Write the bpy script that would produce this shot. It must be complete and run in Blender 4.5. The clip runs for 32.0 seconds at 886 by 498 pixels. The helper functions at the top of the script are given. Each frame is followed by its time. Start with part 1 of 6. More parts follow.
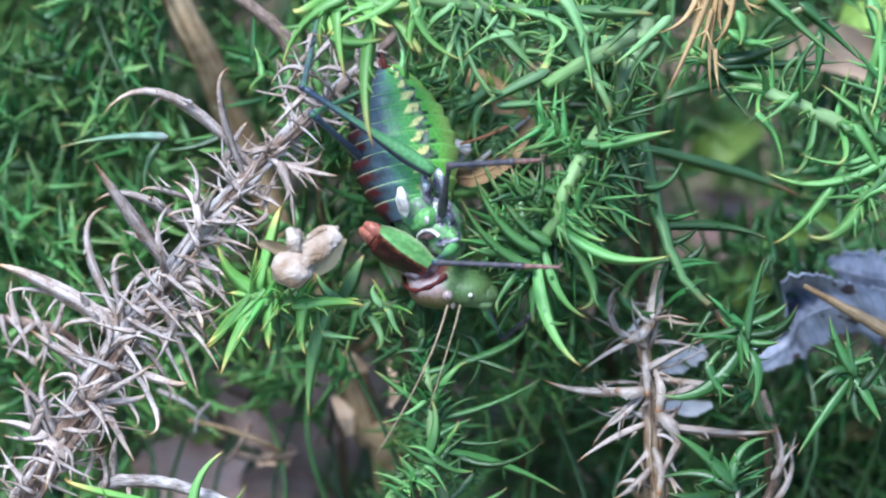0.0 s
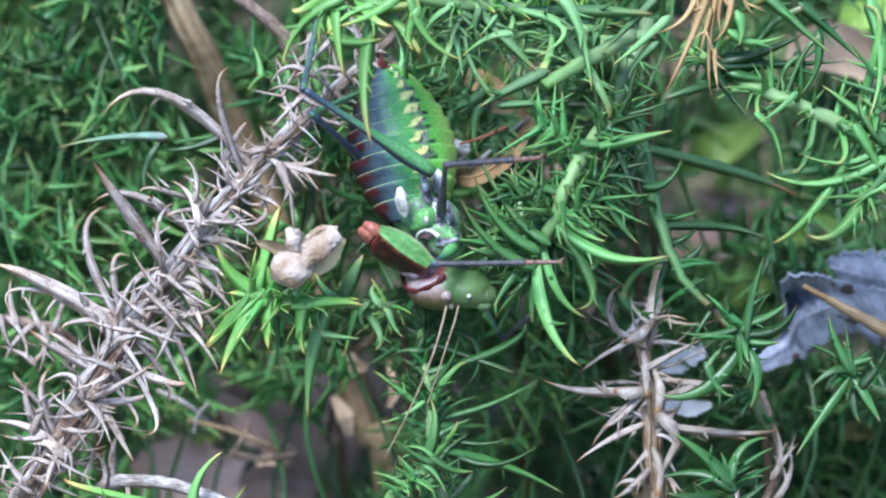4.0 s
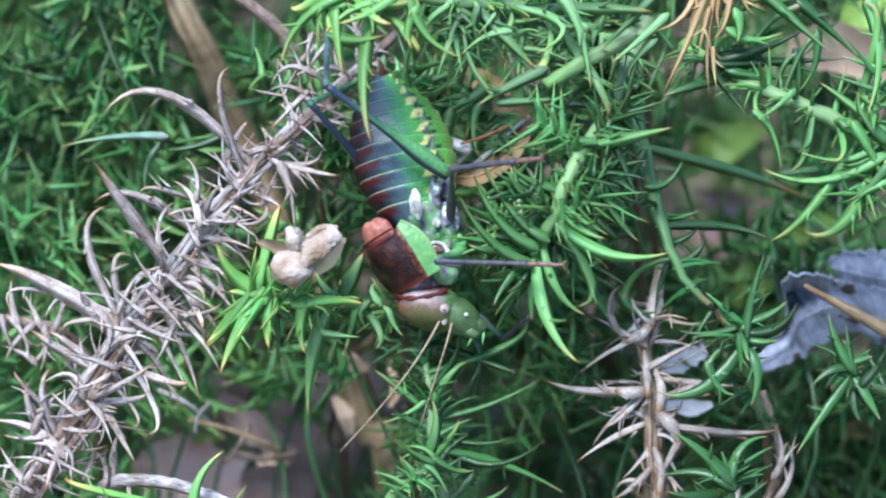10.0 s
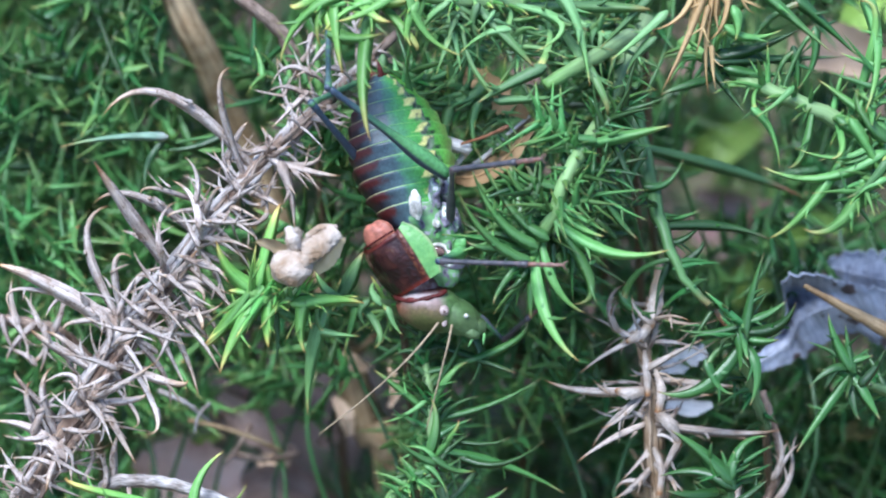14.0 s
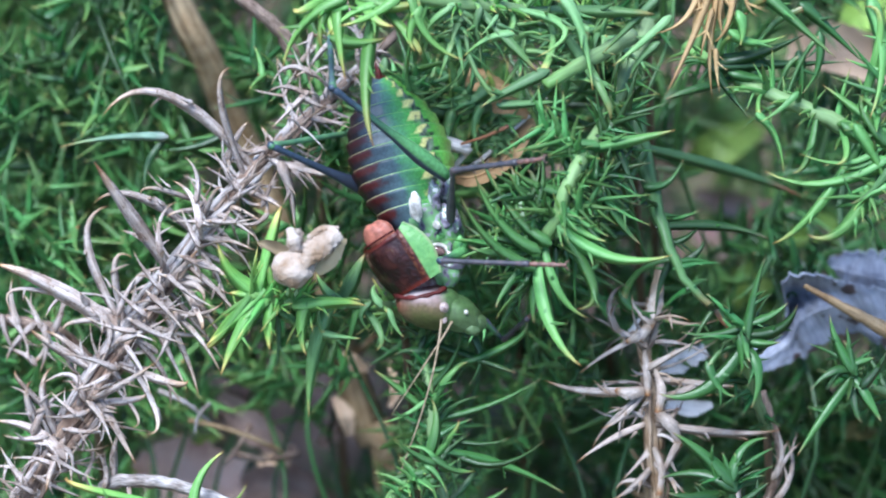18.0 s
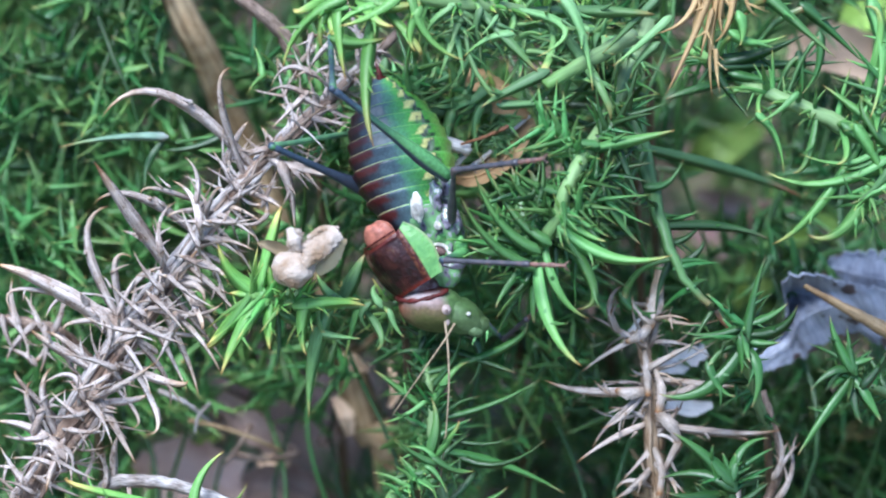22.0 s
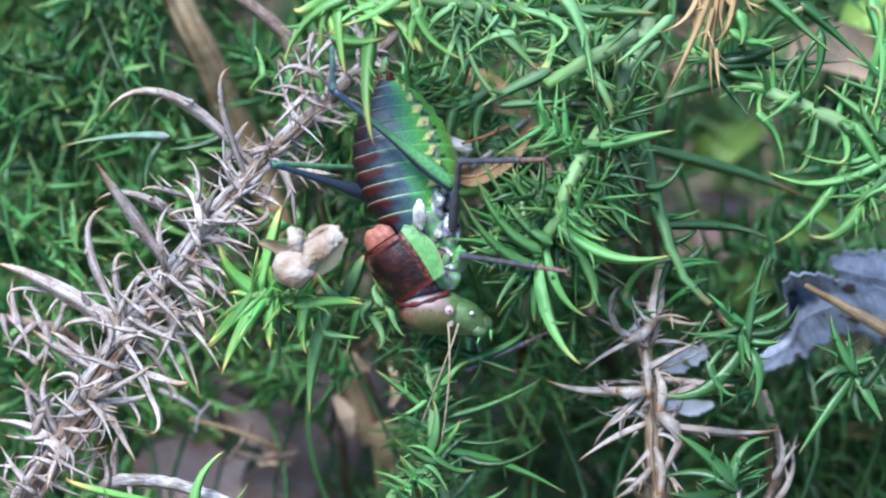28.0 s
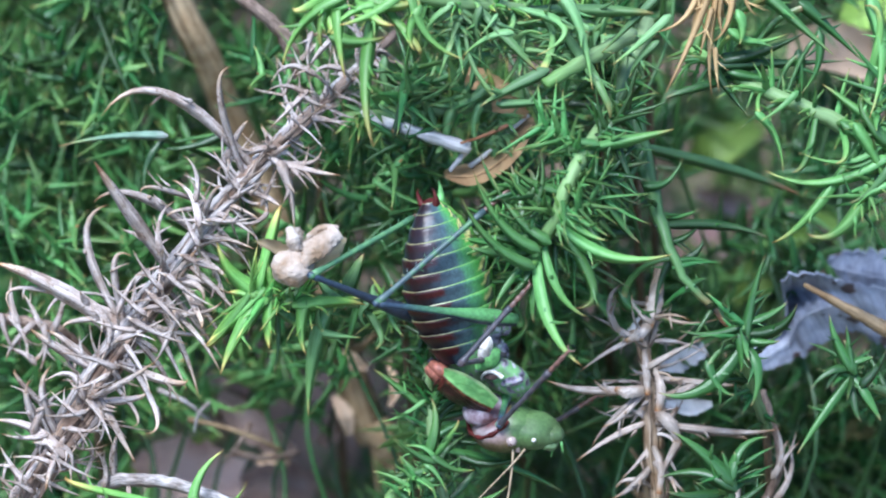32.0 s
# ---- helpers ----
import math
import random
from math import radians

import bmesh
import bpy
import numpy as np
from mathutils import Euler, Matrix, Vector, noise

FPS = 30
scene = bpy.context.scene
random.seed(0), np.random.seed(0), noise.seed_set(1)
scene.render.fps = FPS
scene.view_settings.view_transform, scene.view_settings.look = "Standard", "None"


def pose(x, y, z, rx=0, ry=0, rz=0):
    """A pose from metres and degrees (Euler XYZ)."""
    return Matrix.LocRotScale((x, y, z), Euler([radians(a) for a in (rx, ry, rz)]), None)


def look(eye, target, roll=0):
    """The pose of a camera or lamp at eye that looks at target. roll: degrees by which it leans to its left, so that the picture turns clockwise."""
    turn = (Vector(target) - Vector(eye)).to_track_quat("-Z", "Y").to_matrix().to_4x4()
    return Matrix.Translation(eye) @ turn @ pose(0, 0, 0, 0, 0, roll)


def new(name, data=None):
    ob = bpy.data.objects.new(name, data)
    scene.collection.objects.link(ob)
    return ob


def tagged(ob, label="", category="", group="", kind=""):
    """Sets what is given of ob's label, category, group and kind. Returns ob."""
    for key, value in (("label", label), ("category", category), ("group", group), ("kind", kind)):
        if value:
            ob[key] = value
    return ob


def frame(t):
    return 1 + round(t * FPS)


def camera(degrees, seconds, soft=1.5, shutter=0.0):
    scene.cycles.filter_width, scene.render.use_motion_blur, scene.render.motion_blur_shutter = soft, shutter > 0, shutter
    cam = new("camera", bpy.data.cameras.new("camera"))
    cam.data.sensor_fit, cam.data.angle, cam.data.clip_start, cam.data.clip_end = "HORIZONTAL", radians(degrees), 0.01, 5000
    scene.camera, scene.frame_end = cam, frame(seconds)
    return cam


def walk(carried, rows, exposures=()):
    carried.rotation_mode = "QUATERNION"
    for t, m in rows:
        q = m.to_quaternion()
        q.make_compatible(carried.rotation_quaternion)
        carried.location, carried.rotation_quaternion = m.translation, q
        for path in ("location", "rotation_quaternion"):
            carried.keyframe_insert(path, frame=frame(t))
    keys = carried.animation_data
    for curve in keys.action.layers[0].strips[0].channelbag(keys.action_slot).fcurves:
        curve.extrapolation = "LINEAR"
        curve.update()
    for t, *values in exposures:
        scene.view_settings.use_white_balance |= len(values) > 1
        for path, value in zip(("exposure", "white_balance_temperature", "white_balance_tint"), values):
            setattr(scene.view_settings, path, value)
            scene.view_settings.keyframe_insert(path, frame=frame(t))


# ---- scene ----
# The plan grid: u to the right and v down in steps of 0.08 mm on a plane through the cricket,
# tilted with the line of sight; d is the depth behind that plane in metres.
U = 0.00008
DIST = 0.597
VIEW = Matrix.Translation((0, 0, 0.15)) @ Euler((radians(-28), 0, 0)).to_matrix().to_4x4()


def at(u, v, d=0.0):
    k = 1 + d / DIST
    return VIEW @ Vector(((u - 784) * U * k, d, (441 - v) * U * k))


# ---- camera: long lens on a stand, with a slight tremble ----
cam = camera(12, 32.0, soft=2.1)
cam.data.dof.use_dof = True
cam.data.dof.focus_distance, cam.data.dof.aperture_fstop = DIST - 0.002, 15.5


def aim(du, dv):
    """The stand's pose with the picture shifted by a few grid steps."""
    return look(VIEW @ Vector((0, -DIST, 0)), VIEW @ Vector((0, 0, 0))) @ pose(
        0, 0, 0, math.degrees(dv * U / DIST), math.degrees(du * U / DIST), 0)


TREMBLE = [
    (0.0, -1.2, 1.6), (1.0, -1.9, 0.8), (2.0, -1.3, 1.7), (3.0, -2.2, 1.3), (3.5, -2.4, 1.6), (5.5, -2.9, 0.9), (6.0, -2.2, -0.2),
    (7.0, -2.1, 2.2), (8.0, -0.9, 1.0), (9.0, -1.6, 1.5), (10.0, -0.8, 1.0), (11.0, 0.6, 1.9), (12.0, 0.1, 2.0), (13.0, 1.2, 1.8),
    (14.0, -0.7, 1.5), (14.5, -2.8, 1.5), (16.5, -2.4, 1.6), (17.0, -2.3, 1.7), (18.0, -0.6, 1.5), (19.0, -0.2, 0.3),
    (20.0, -0.6, 0.6), (21.0, -1.4, 0.8), (22.0, -0.4, 1.7), (23.0, 0.0, 0.4), (24.0, 0.2, 1.3), (25.0, -0.3, 0.9),
    (25.5, -0.8, 0.9), (27.5, 0.3, 1.6), (28.0, 0.8, 0.6), (29.0, -0.5, 0.5), (30.0, -1.1, 1.0), (31.0, -1.9, 0.6), (32.0, -1.3, -0.2)]
walk(cam, [(t, aim(du, dv)) for t, du, dv in TREMBLE], exposures=[(0.0, 1.06, 5400, 12), (32.0, 1.06, 5400, 12)])

# ---- light: open shade under a bright sky ----
world = bpy.data.worlds.new("sky")
scene.world = world
world.use_nodes = True
wn = world.node_tree
sky = wn.nodes.new("ShaderNodeTexSky")
sky.sky_type, sky.sun_disc = "NISHITA", False
sky.sun_elevation, sky.sun_rotation = radians(65), radians(213)
wn.links.new(sky.outputs["Color"], wn.nodes["Background"].inputs["Color"])
wn.nodes["Background"].inputs["Strength"].default_value = 0.12
sun = new("sun", bpy.data.lights.new("sun", "SUN"))
sun.data.energy, sun.data.angle, sun.data.color = 3.0, radians(25), (1.0, 0.96, 0.9)
sun.matrix_world = look((0, 0, 2), (0.42, 0.64, 0.36))


# ---- materials ----
def shader(name, rough=0.5, spec=0.5):
    """A node material; returns it, its tree, its surface node and a short maker of nodes."""
    m = bpy.data.materials.new(name)
    m.use_nodes = True
    t = m.node_tree
    b = t.nodes["Principled BSDF"]
    b.inputs["Roughness"].default_value = rough
    b.inputs["Specular IOR Level"].default_value = spec

    def node(kind, **values):
        n = t.nodes.new(kind)
        for key, value in values.items():
            n.inputs[key.replace("_", " ")].default_value = value
        return n
    return m, t, b, node


def ramp(t, node, fac, stops):
    r = node("ShaderNodeValToRGB")
    while len(r.color_ramp.elements) < len(stops):
        r.color_ramp.elements.new(0.5)
    for e, (p, c) in zip(r.color_ramp.elements, stops):
        e.position, e.color = p, (*c, 1)
    t.links.new(fac, r.inputs["Fac"])
    return r.outputs["Color"]


def mixed(t, node, fac, a, b, mode="MIX"):
    n = t.nodes.new("ShaderNodeMix")
    n.data_type, n.blend_type = "RGBA", mode
    for value, key in ((fac, 0), (a, 6), (b, 7)):
        if isinstance(value, (int, float)):
            n.inputs[key].default_value = value
        elif isinstance(value, tuple):
            n.inputs[key].default_value = (*value, 1)
        else:
            t.links.new(value, n.inputs[key])
    return n.outputs[2]


def noised(t, node, scale, detail=3.0, stretch=None, coord="Object"):
    tc = t.nodes.new("ShaderNodeTexCoord")
    source = tc.outputs[coord]
    if stretch:
        mp = t.nodes.new("ShaderNodeMapping")
        mp.inputs["Scale"].default_value = stretch
        t.links.new(source, mp.inputs["Vector"])
        source = mp.outputs["Vector"]
    n = t.nodes.new("ShaderNodeTexNoise")
    n.inputs["Scale"].default_value, n.inputs["Detail"].default_value = scale, detail
    t.links.new(source, n.inputs["Vector"])
    return n.outputs["Fac"]


def along(t):
    """Position along a spine or stem (0 base to 1 tip) and round it."""
    uv = t.nodes.new("ShaderNodeUVMap")
    uv.uv_map = "along"
    s = t.nodes.new("ShaderNodeSeparateXYZ")
    t.links.new(uv.outputs["UV"], s.inputs[0])
    return s.outputs["X"], s.outputs["Y"], uv.outputs["UV"]


def varied(t, node, colour, hue=0.03, value=0.5):
    """Each piece a little different in hue and value."""
    info, geo = t.nodes.new("ShaderNodeObjectInfo"), t.nodes.new("ShaderNodeNewGeometry")
    h = t.nodes.new("ShaderNodeHueSaturation")
    a = t.nodes.new("ShaderNodeMath")
    a.operation = "ADD"
    t.links.new(info.outputs["Random"], a.inputs[0])
    t.links.new(geo.outputs["Random Per Island"], a.inputs[1])
    f = t.nodes.new("ShaderNodeMath")
    f.operation = "FRACT"
    t.links.new(a.outputs[0], f.inputs[0])
    for key, source, lo, hi in (("Hue", geo.outputs["Random Per Island"], 0.5 - hue, 0.5 + hue),
                                ("Value", f.outputs[0], 1 - value, 1 + value * 0.6)):
        r = t.nodes.new("ShaderNodeMapRange")
        r.inputs["To Min"].default_value, r.inputs["To Max"].default_value = lo, hi
        t.links.new(source, r.inputs["Value"])
        t.links.new(r.outputs["Result"], h.inputs[key])
    t.links.new(colour, h.inputs["Color"])
    return h.outputs["Color"]


def bumped(t, b, height, strength=0.3, distance=0.0001):
    n = t.nodes.new("ShaderNodeBump")
    n.inputs["Strength"].default_value, n.inputs["Distance"].default_value = strength, distance
    t.links.new(height, n.inputs["Height"])
    t.links.new(n.outputs["Normal"], b.inputs["Normal"])


def spine_material(name, stops, rough, spec, hue, value, fibre=0.35, speck=(0.3, 0.3, 0.2), grain=(0.72, 1.15), cells=(26, 5, 1), second=None, pepper=None):
    """Ridged spines: colour runs from base to tip, with fine fibres along and blotches."""
    m, t, b, node = shader(name, rough, spec)
    x, y, uv = along(t)
    c = ramp(t, node, y, stops)
    c = varied(t, node, c, hue, value)
    if second:
        geo = t.nodes.new("ShaderNodeNewGeometry")
        pick = ramp(t, node, geo.outputs["Random Per Island"], [(0.48, (0, 0, 0)), (0.75, (1, 1, 1))])
        c = mixed(t, node, pick, c, mixed(t, node, 1.0, c, second, "MULTIPLY"))
    fib = t.nodes.new("ShaderNodeTexNoise")
    fib.inputs["Scale"].default_value, fib.inputs["Detail"].default_value = 1.0, 3.0
    mp = t.nodes.new("ShaderNodeMapping")
    mp.inputs["Scale"].default_value = cells
    t.links.new(uv, mp.inputs["Vector"])
    t.links.new(mp.outputs["Vector"], fib.inputs["Vector"])
    blot = noised(t, node, 420, 4)
    f2 = ramp(t, node, blot, [(0.42, (0, 0, 0)), (0.68, (1, 1, 1))])
    r = t.nodes.new("ShaderNodeMath")
    r.operation = "MULTIPLY"
    r.inputs[1].default_value = fibre
    t.links.new(f2, r.inputs[0])
    c = mixed(t, node, r.outputs[0], c, mixed(t, node, 1.0, c, speck, "MULTIPLY"))
    f3 = ramp(t, node, fib.outputs["Fac"], [(0.3, (grain[0],) * 3), (0.7, (grain[1],) * 3)])
    c = mixed(t, node, 1.0, c, f3, "MULTIPLY")
    if pepper:
        dots = ramp(t, node, noised(t, node, 2300, 2), [(0.58, (0, 0, 0)), (0.68, (1, 1, 1))])
        c = mixed(t, node, dots, c, mixed(t, node, 1.0, c, pepper, "MULTIPLY"))
    t.links.new(c, b.inputs["Base Color"])
    bumped(t, b, fib.outputs["Fac"], 0.5, 0.00012)
    return m


GREEN = spine_material("gorse_green", [(0.0, (0.130, 0.30, 0.088)), (0.45, (0.120, 0.285, 0.074)), (0.80, (0.155, 0.315, 0.074)),
                                       (0.93, (0.36, 0.37, 0.11)), (0.98, (0.32, 0.16, 0.05))], 0.46, 0.45, 0.025, 0.5, 0.4, (0.55, 0.7, 0.5))
BRIGHT = spine_material("gorse_fresh_green", [(0.0, (0.165, 0.35, 0.090)), (0.5, (0.165, 0.365, 0.078)), (0.74, (0.22, 0.41, 0.082)),
                                              (0.90, (0.54, 0.50, 0.14)), (0.98, (0.36, 0.18, 0.05))], 0.44, 0.45, 0.025, 0.4, 0.35, (0.6, 0.75, 0.5))
# gorse green with the shade of the bush put into its colour
DARK = spine_material("gorse_shaded_green", [(0.0, (0.048, 0.118, 0.034)), (0.5, (0.050, 0.140, 0.032)), (0.86, (0.082, 0.19, 0.045)),
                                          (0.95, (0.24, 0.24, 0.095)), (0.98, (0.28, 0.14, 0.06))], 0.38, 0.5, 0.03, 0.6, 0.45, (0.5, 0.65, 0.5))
STEM = spine_material("gorse_stem_green", [(0.0, (0.205, 0.29, 0.135)), (0.6, (0.205, 0.325, 0.125)), (1.0, (0.17, 0.32, 0.085))], 0.55, 0.35, 0.02,
                      0.15, 0.2, (0.75, 0.8, 0.65), (0.68, 1.22), (11, 2.5, 1))
DEAD = spine_material("gorse_dead_spine", [(0.0, (0.44, 0.37, 0.325)), (0.25, (0.60, 0.545, 0.51)), (0.74, (0.59, 0.53, 0.485)),
                                           (0.88, (0.66, 0.53, 0.40)), (0.965, (0.44, 0.26, 0.13))], 0.75, 0.2, 0.015, 0.28, 0.75, (0.50, 0.40, 0.32), (0.55, 1.25), (24, 5, 1), (0.85, 0.75, 0.66), (0.55, 0.48, 0.43))
BROWNED = spine_material("gorse_browned_spine", [(0.0, (0.38, 0.32, 0.26)), (0.35, (0.56, 0.515, 0.475)), (0.78, (0.54, 0.49, 0.445)), (0.92, (0.42, 0.29, 0.18)), (0.98, (0.30, 0.14, 0.06))],
                         0.75, 0.2, 0.015, 0.3, 0.75, (0.5, 0.4, 0.32), (0.55, 1.25), (24, 5, 1), (0.82, 0.70, 0.58))
BLEACHED = spine_material("bleached_twig", [(0.0, (0.52, 0.47, 0.43)), (1.0, (0.62, 0.58, 0.55))], 0.75, 0.25, 0.01, 0.2, 0.8, (0.5, 0.42, 0.36), (0.35, 1.3), (20, 16, 1))
BARK = spine_material("gorse_dead_bark", [(0.0, (0.28, 0.20, 0.15)), (0.5, (0.36, 0.27, 0.21)), (1.0, (0.32, 0.24, 0.19))], 0.8, 0.2, 0.01, 0.25,
                      0.9, (0.45, 0.37, 0.32), (0.35, 1.35), (22, 14, 1))
# gorse green made paler: light caught by the upper spines is in the colour
PALE_GREEN = spine_material("gorse_pale_lit_green", [(0.0, (0.19, 0.34, 0.14)), (0.5, (0.165, 0.325, 0.115)), (0.84, (0.19, 0.35, 0.10)),
                                            (0.93, (0.44, 0.42, 0.14)), (0.98, (0.34, 0.18, 0.06))], 0.5, 0.4, 0.025, 0.45, 0.4, (0.6, 0.75, 0.55))
TWIG = spine_material("tan_twig_bark", [(0.0, (0.30, 0.22, 0.14)), (0.5, (0.38, 0.29, 0.20)), (1.0, (0.42, 0.33, 0.25))], 0.8, 0.2, 0.01, 0.2,
                      0.8, (0.55, 0.46, 0.38), (0.4, 1.35), (18, 6, 1))
DULL = spine_material("gorse_dull_green", [(0.0, (0.075, 0.165, 0.055)), (0.78, (0.10, 0.20, 0.065)), (0.88, (0.24, 0.16, 0.07)), (0.97, (0.36, 0.12, 0.05))], 0.45, 0.45,
                      0.02, 0.15, 0.3, (0.65, 0.7, 0.55), (0.6, 1.3), (11, 2.5, 1))
WOOD = spine_material("gorse_woody_stem", [(0.0, (0.14, 0.10, 0.06)), (1.0, (0.17, 0.12, 0.07))], 0.75, 0.25, 0.02, 0.3, 0.7, (0.5, 0.42, 0.35))


# ---- builders ----
class Bulk:
    """Collects tubes into one mesh, with the place along each tube as its map."""

    def __init__(self):
        self.v, self.f, self.uv, self.n = [], [], [], 0

    def tube(self, points, radii, sides=6, ridge=0.0, cap=False):
        pts = np.array([tuple(p) for p in points])
        n = len(pts)
        tan = np.gradient(pts, axis=0)
        tan /= np.maximum(np.linalg.norm(tan, axis=1), 1e-12)[:, None]
        up = np.array((0.31, 0.2, 0.93)) if abs(tan[0][2]) < 0.85 else np.array((0.93, 0.3, 0.1))
        s1 = np.cross(tan, up)
        s1[0] /= max(np.linalg.norm(s1[0]), 1e-12)
        for i in range(1, n):
            s = s1[i - 1] - tan[i] * s1[i - 1].dot(tan[i])
            s1[i] = s / max(math.sqrt(s.dot(s)), 1e-12)
        s2 = np.cross(tan, s1)
        a = np.arange(sides) * 2 * math.pi / sides
        w = 1 + ridge * np.where(np.arange(sides) % 2, -1, 1)
        ring = (np.cos(a) * w)[None, :, None] * s1[:, None] + (np.sin(a) * w)[None, :, None] * s2[:, None]
        rr = np.array(radii)[:, None, None]
        self.v.append((pts[:, None] + ring * rr).reshape(-1, 3))
        length = np.concatenate(([0], np.cumsum(np.linalg.norm(np.diff(pts, axis=0), axis=1))))
        y = length / max(length[-1], 1e-9)
        for i in range(n - 1):
            for j in range(sides):
                k = (j + 1) % sides
                self.f.append([self.n + i * sides + j, self.n + i * sides + k, self.n + (i + 1) * sides + k, self.n + (i + 1) * sides + j])
                self.uv += [j / sides, y[i], (j + 1) / sides, y[i], (j + 1) / sides, y[i + 1], j / sides, y[i + 1]]
        if cap:
            for i, order in ((0, -1), (n - 1, 1)):
                self.f.append([self.n + i * sides + j for j in range(sides)][::order])
                self.uv += [0.5, y[i]] * sides
        self.n += n * sides

    def sheet(self, grid):
        """A smooth sheet from a grid of points; the map runs 0 to 1 both ways."""
        a, b = len(grid), len(grid[0])
        self.v.append(np.array([tuple(p) for row in grid for p in row]))
        for i in range(a - 1):
            for j in range(b - 1):
                o = self.n + i * b + j
                self.f.append([o, o + 1, o + b + 1, o + b])
                for p, q in ((i, j), (i, j + 1), (i + 1, j + 1), (i + 1, j)):
                    self.uv += [q / (b - 1), p / (a - 1)]
        self.n += a * b

    def mesh(self, name, material):
        me = bpy.data.meshes.new(name)
        me.from_pydata(np.concatenate(self.v).tolist(), [], self.f)
        layer = me.uv_layers.new(name="along")
        layer.data.foreach_set("uv", np.array(self.uv, dtype=np.float32))
        me.polygons.foreach_set("use_smooth", [True] * len(me.polygons))
        me.materials.append(material)
        me.update()
        return me


def part(name, bulk, material, parent=None, label=""):
    ob = new(name, bulk.mesh(name, material))
    ob.parent = parent
    return tagged(ob, label)


def bent(a, b, bow, n):
    """Points on a bowed line from a to b; bow is a vector added at its middle."""
    c = (a + b) / 2 + bow * 2
    return [a * (1 - s) ** 2 + c * 2 * s * (1 - s) + b * s * s for s in (i / (n - 1) for i in range(n))]


def smooth(points, n):
    """A smooth line through the points."""
    p = [2 * points[0] - points[1]] + list(points) + [2 * points[-1] - points[-2]]
    out = []
    m = len(points) - 1
    for i in range(n):
        s = i / (n - 1) * m
        k = min(int(s), m - 1)
        s -= k
        a, b, c, d = p[k:k + 4]
        out.append(0.5 * ((2 * b) + (c - a) * s + (2 * a - 5 * b + 4 * c - d) * s * s + (3 * b - a - 3 * c + d) * s ** 3))
    return out


def spine(bulk, a, b, bow, r, n=7, sides=6, ridge=0.12, root=None):
    """A gorse spine: stout foot, long even taper, needle tip. With a root it grows out of its stem there."""
    if root is not None:
        points = bent(root, b, (a + b) / 2 + bow - (root + b) / 2, n + 3)
        n += 3
    else:
        points = bent(a, b, bow, n)
    first = (n - 1) / 3 if root is not None else 0
    share = [max(0, i - first) / (n - 1 - first) for i in range(n)]
    radii = [r * 1.06 * (1 - 0.10 * min(1, s * 3)) * (1 - s ** 1.45) + r * 0.015 for s in share]
    if root is not None:
        radii = [k * min(1, 0.72 + 0.28 * i / first) for i, k in enumerate(radii)]
    back = (points[0] - points[1]).normalized() * r
    bulk.tube([points[0] + back * 1.5, points[0] + back * 0.8, *points], [r * 0.3, r * 0.7, *radii], sides, ridge)


# ---- ground ----
def ground_sheet():
    m, t, b, node = shader("leaf_mould", 0.9, 0.2)
    c = ramp(t, node, noised(t, node, 60, 6), [(0.3, (0.035, 0.025, 0.018)), (0.5, (0.10, 0.07, 0.05)), (0.7, (0.20, 0.14, 0.11))])
    c = mixed(t, node, ramp(t, node, noised(t, node, 14, 3), [(0.5, (0, 0, 0)), (0.62, (1, 1, 1))]), c, (0.09, 0.15, 0.04))
    t.links.new(c, b.inputs["Base Color"])
    bumped(t, b, noised(t, node, 120, 5), 0.8, 0.003)
    grid = []
    xs = [-400, -40, -6, -2] + [i * 0.05 - 1 for i in range(41)] + [2, 6, 40, 400]
    for y in xs:
        grid.append([Vector((x, y + 0.4, noise.noise((x * 7, y * 7, 1)) * 0.012 if abs(x) < 1.5 and abs(y) < 1.5 else 0)) for x in xs])
    bulk = Bulk()
    bulk.sheet(grid)
    return tagged(part("ground", bulk, m), "dark leaf mould under the gorse", "ground", kind="structure")


ground = ground_sheet()


def leaf_bulk(bulk, place, length, width, curl, fold=0.25, wave=0.1):
    """One dry leaf with a midrib fold, a curl and a wavy edge."""
    rows = []
    ph = random.random() * 6
    for i in range(8):
        s = i / 7
        w = width * math.sin(math.pi * min(1, s * 0.94 + 0.05)) ** 0.7
        row = []
        for j in range(5):
            q = j / 2 - 1
            x = s * length - length / 2
            row.append(place @ Vector((x, q * w / 2, curl * length * (s - 0.5) ** 2 * 2 + fold * abs(q) * w + wave * width * math.sin(7 * s + ph + 2 * q))))
        rows.append(row)
    bulk.sheet(rows)


def litter_material(name, stops, rough=0.75):
    m, t, b, node = shader(name, rough, 0.3)
    x, y, uv = along(t)
    c = ramp(t, node, noised(t, node, 130, 5), stops)
    c = varied(t, node, c, 0.02, 0.5)
    t.links.new(c, b.inputs["Base Color"])
    bumped(t, b, noised(t, node, 500, 4), 0.5, 0.0004)
    return m


LITTER = litter_material("dry_leaf", [(0.3, (0.16, 0.09, 0.06)), (0.55, (0.30, 0.19, 0.15)), (0.75, (0.42, 0.30, 0.26))])
TAN = litter_material("tan_leaf", [(0.3, (0.36, 0.22, 0.11)), (0.6, (0.50, 0.33, 0.17)), (0.8, (0.58, 0.43, 0.26))])


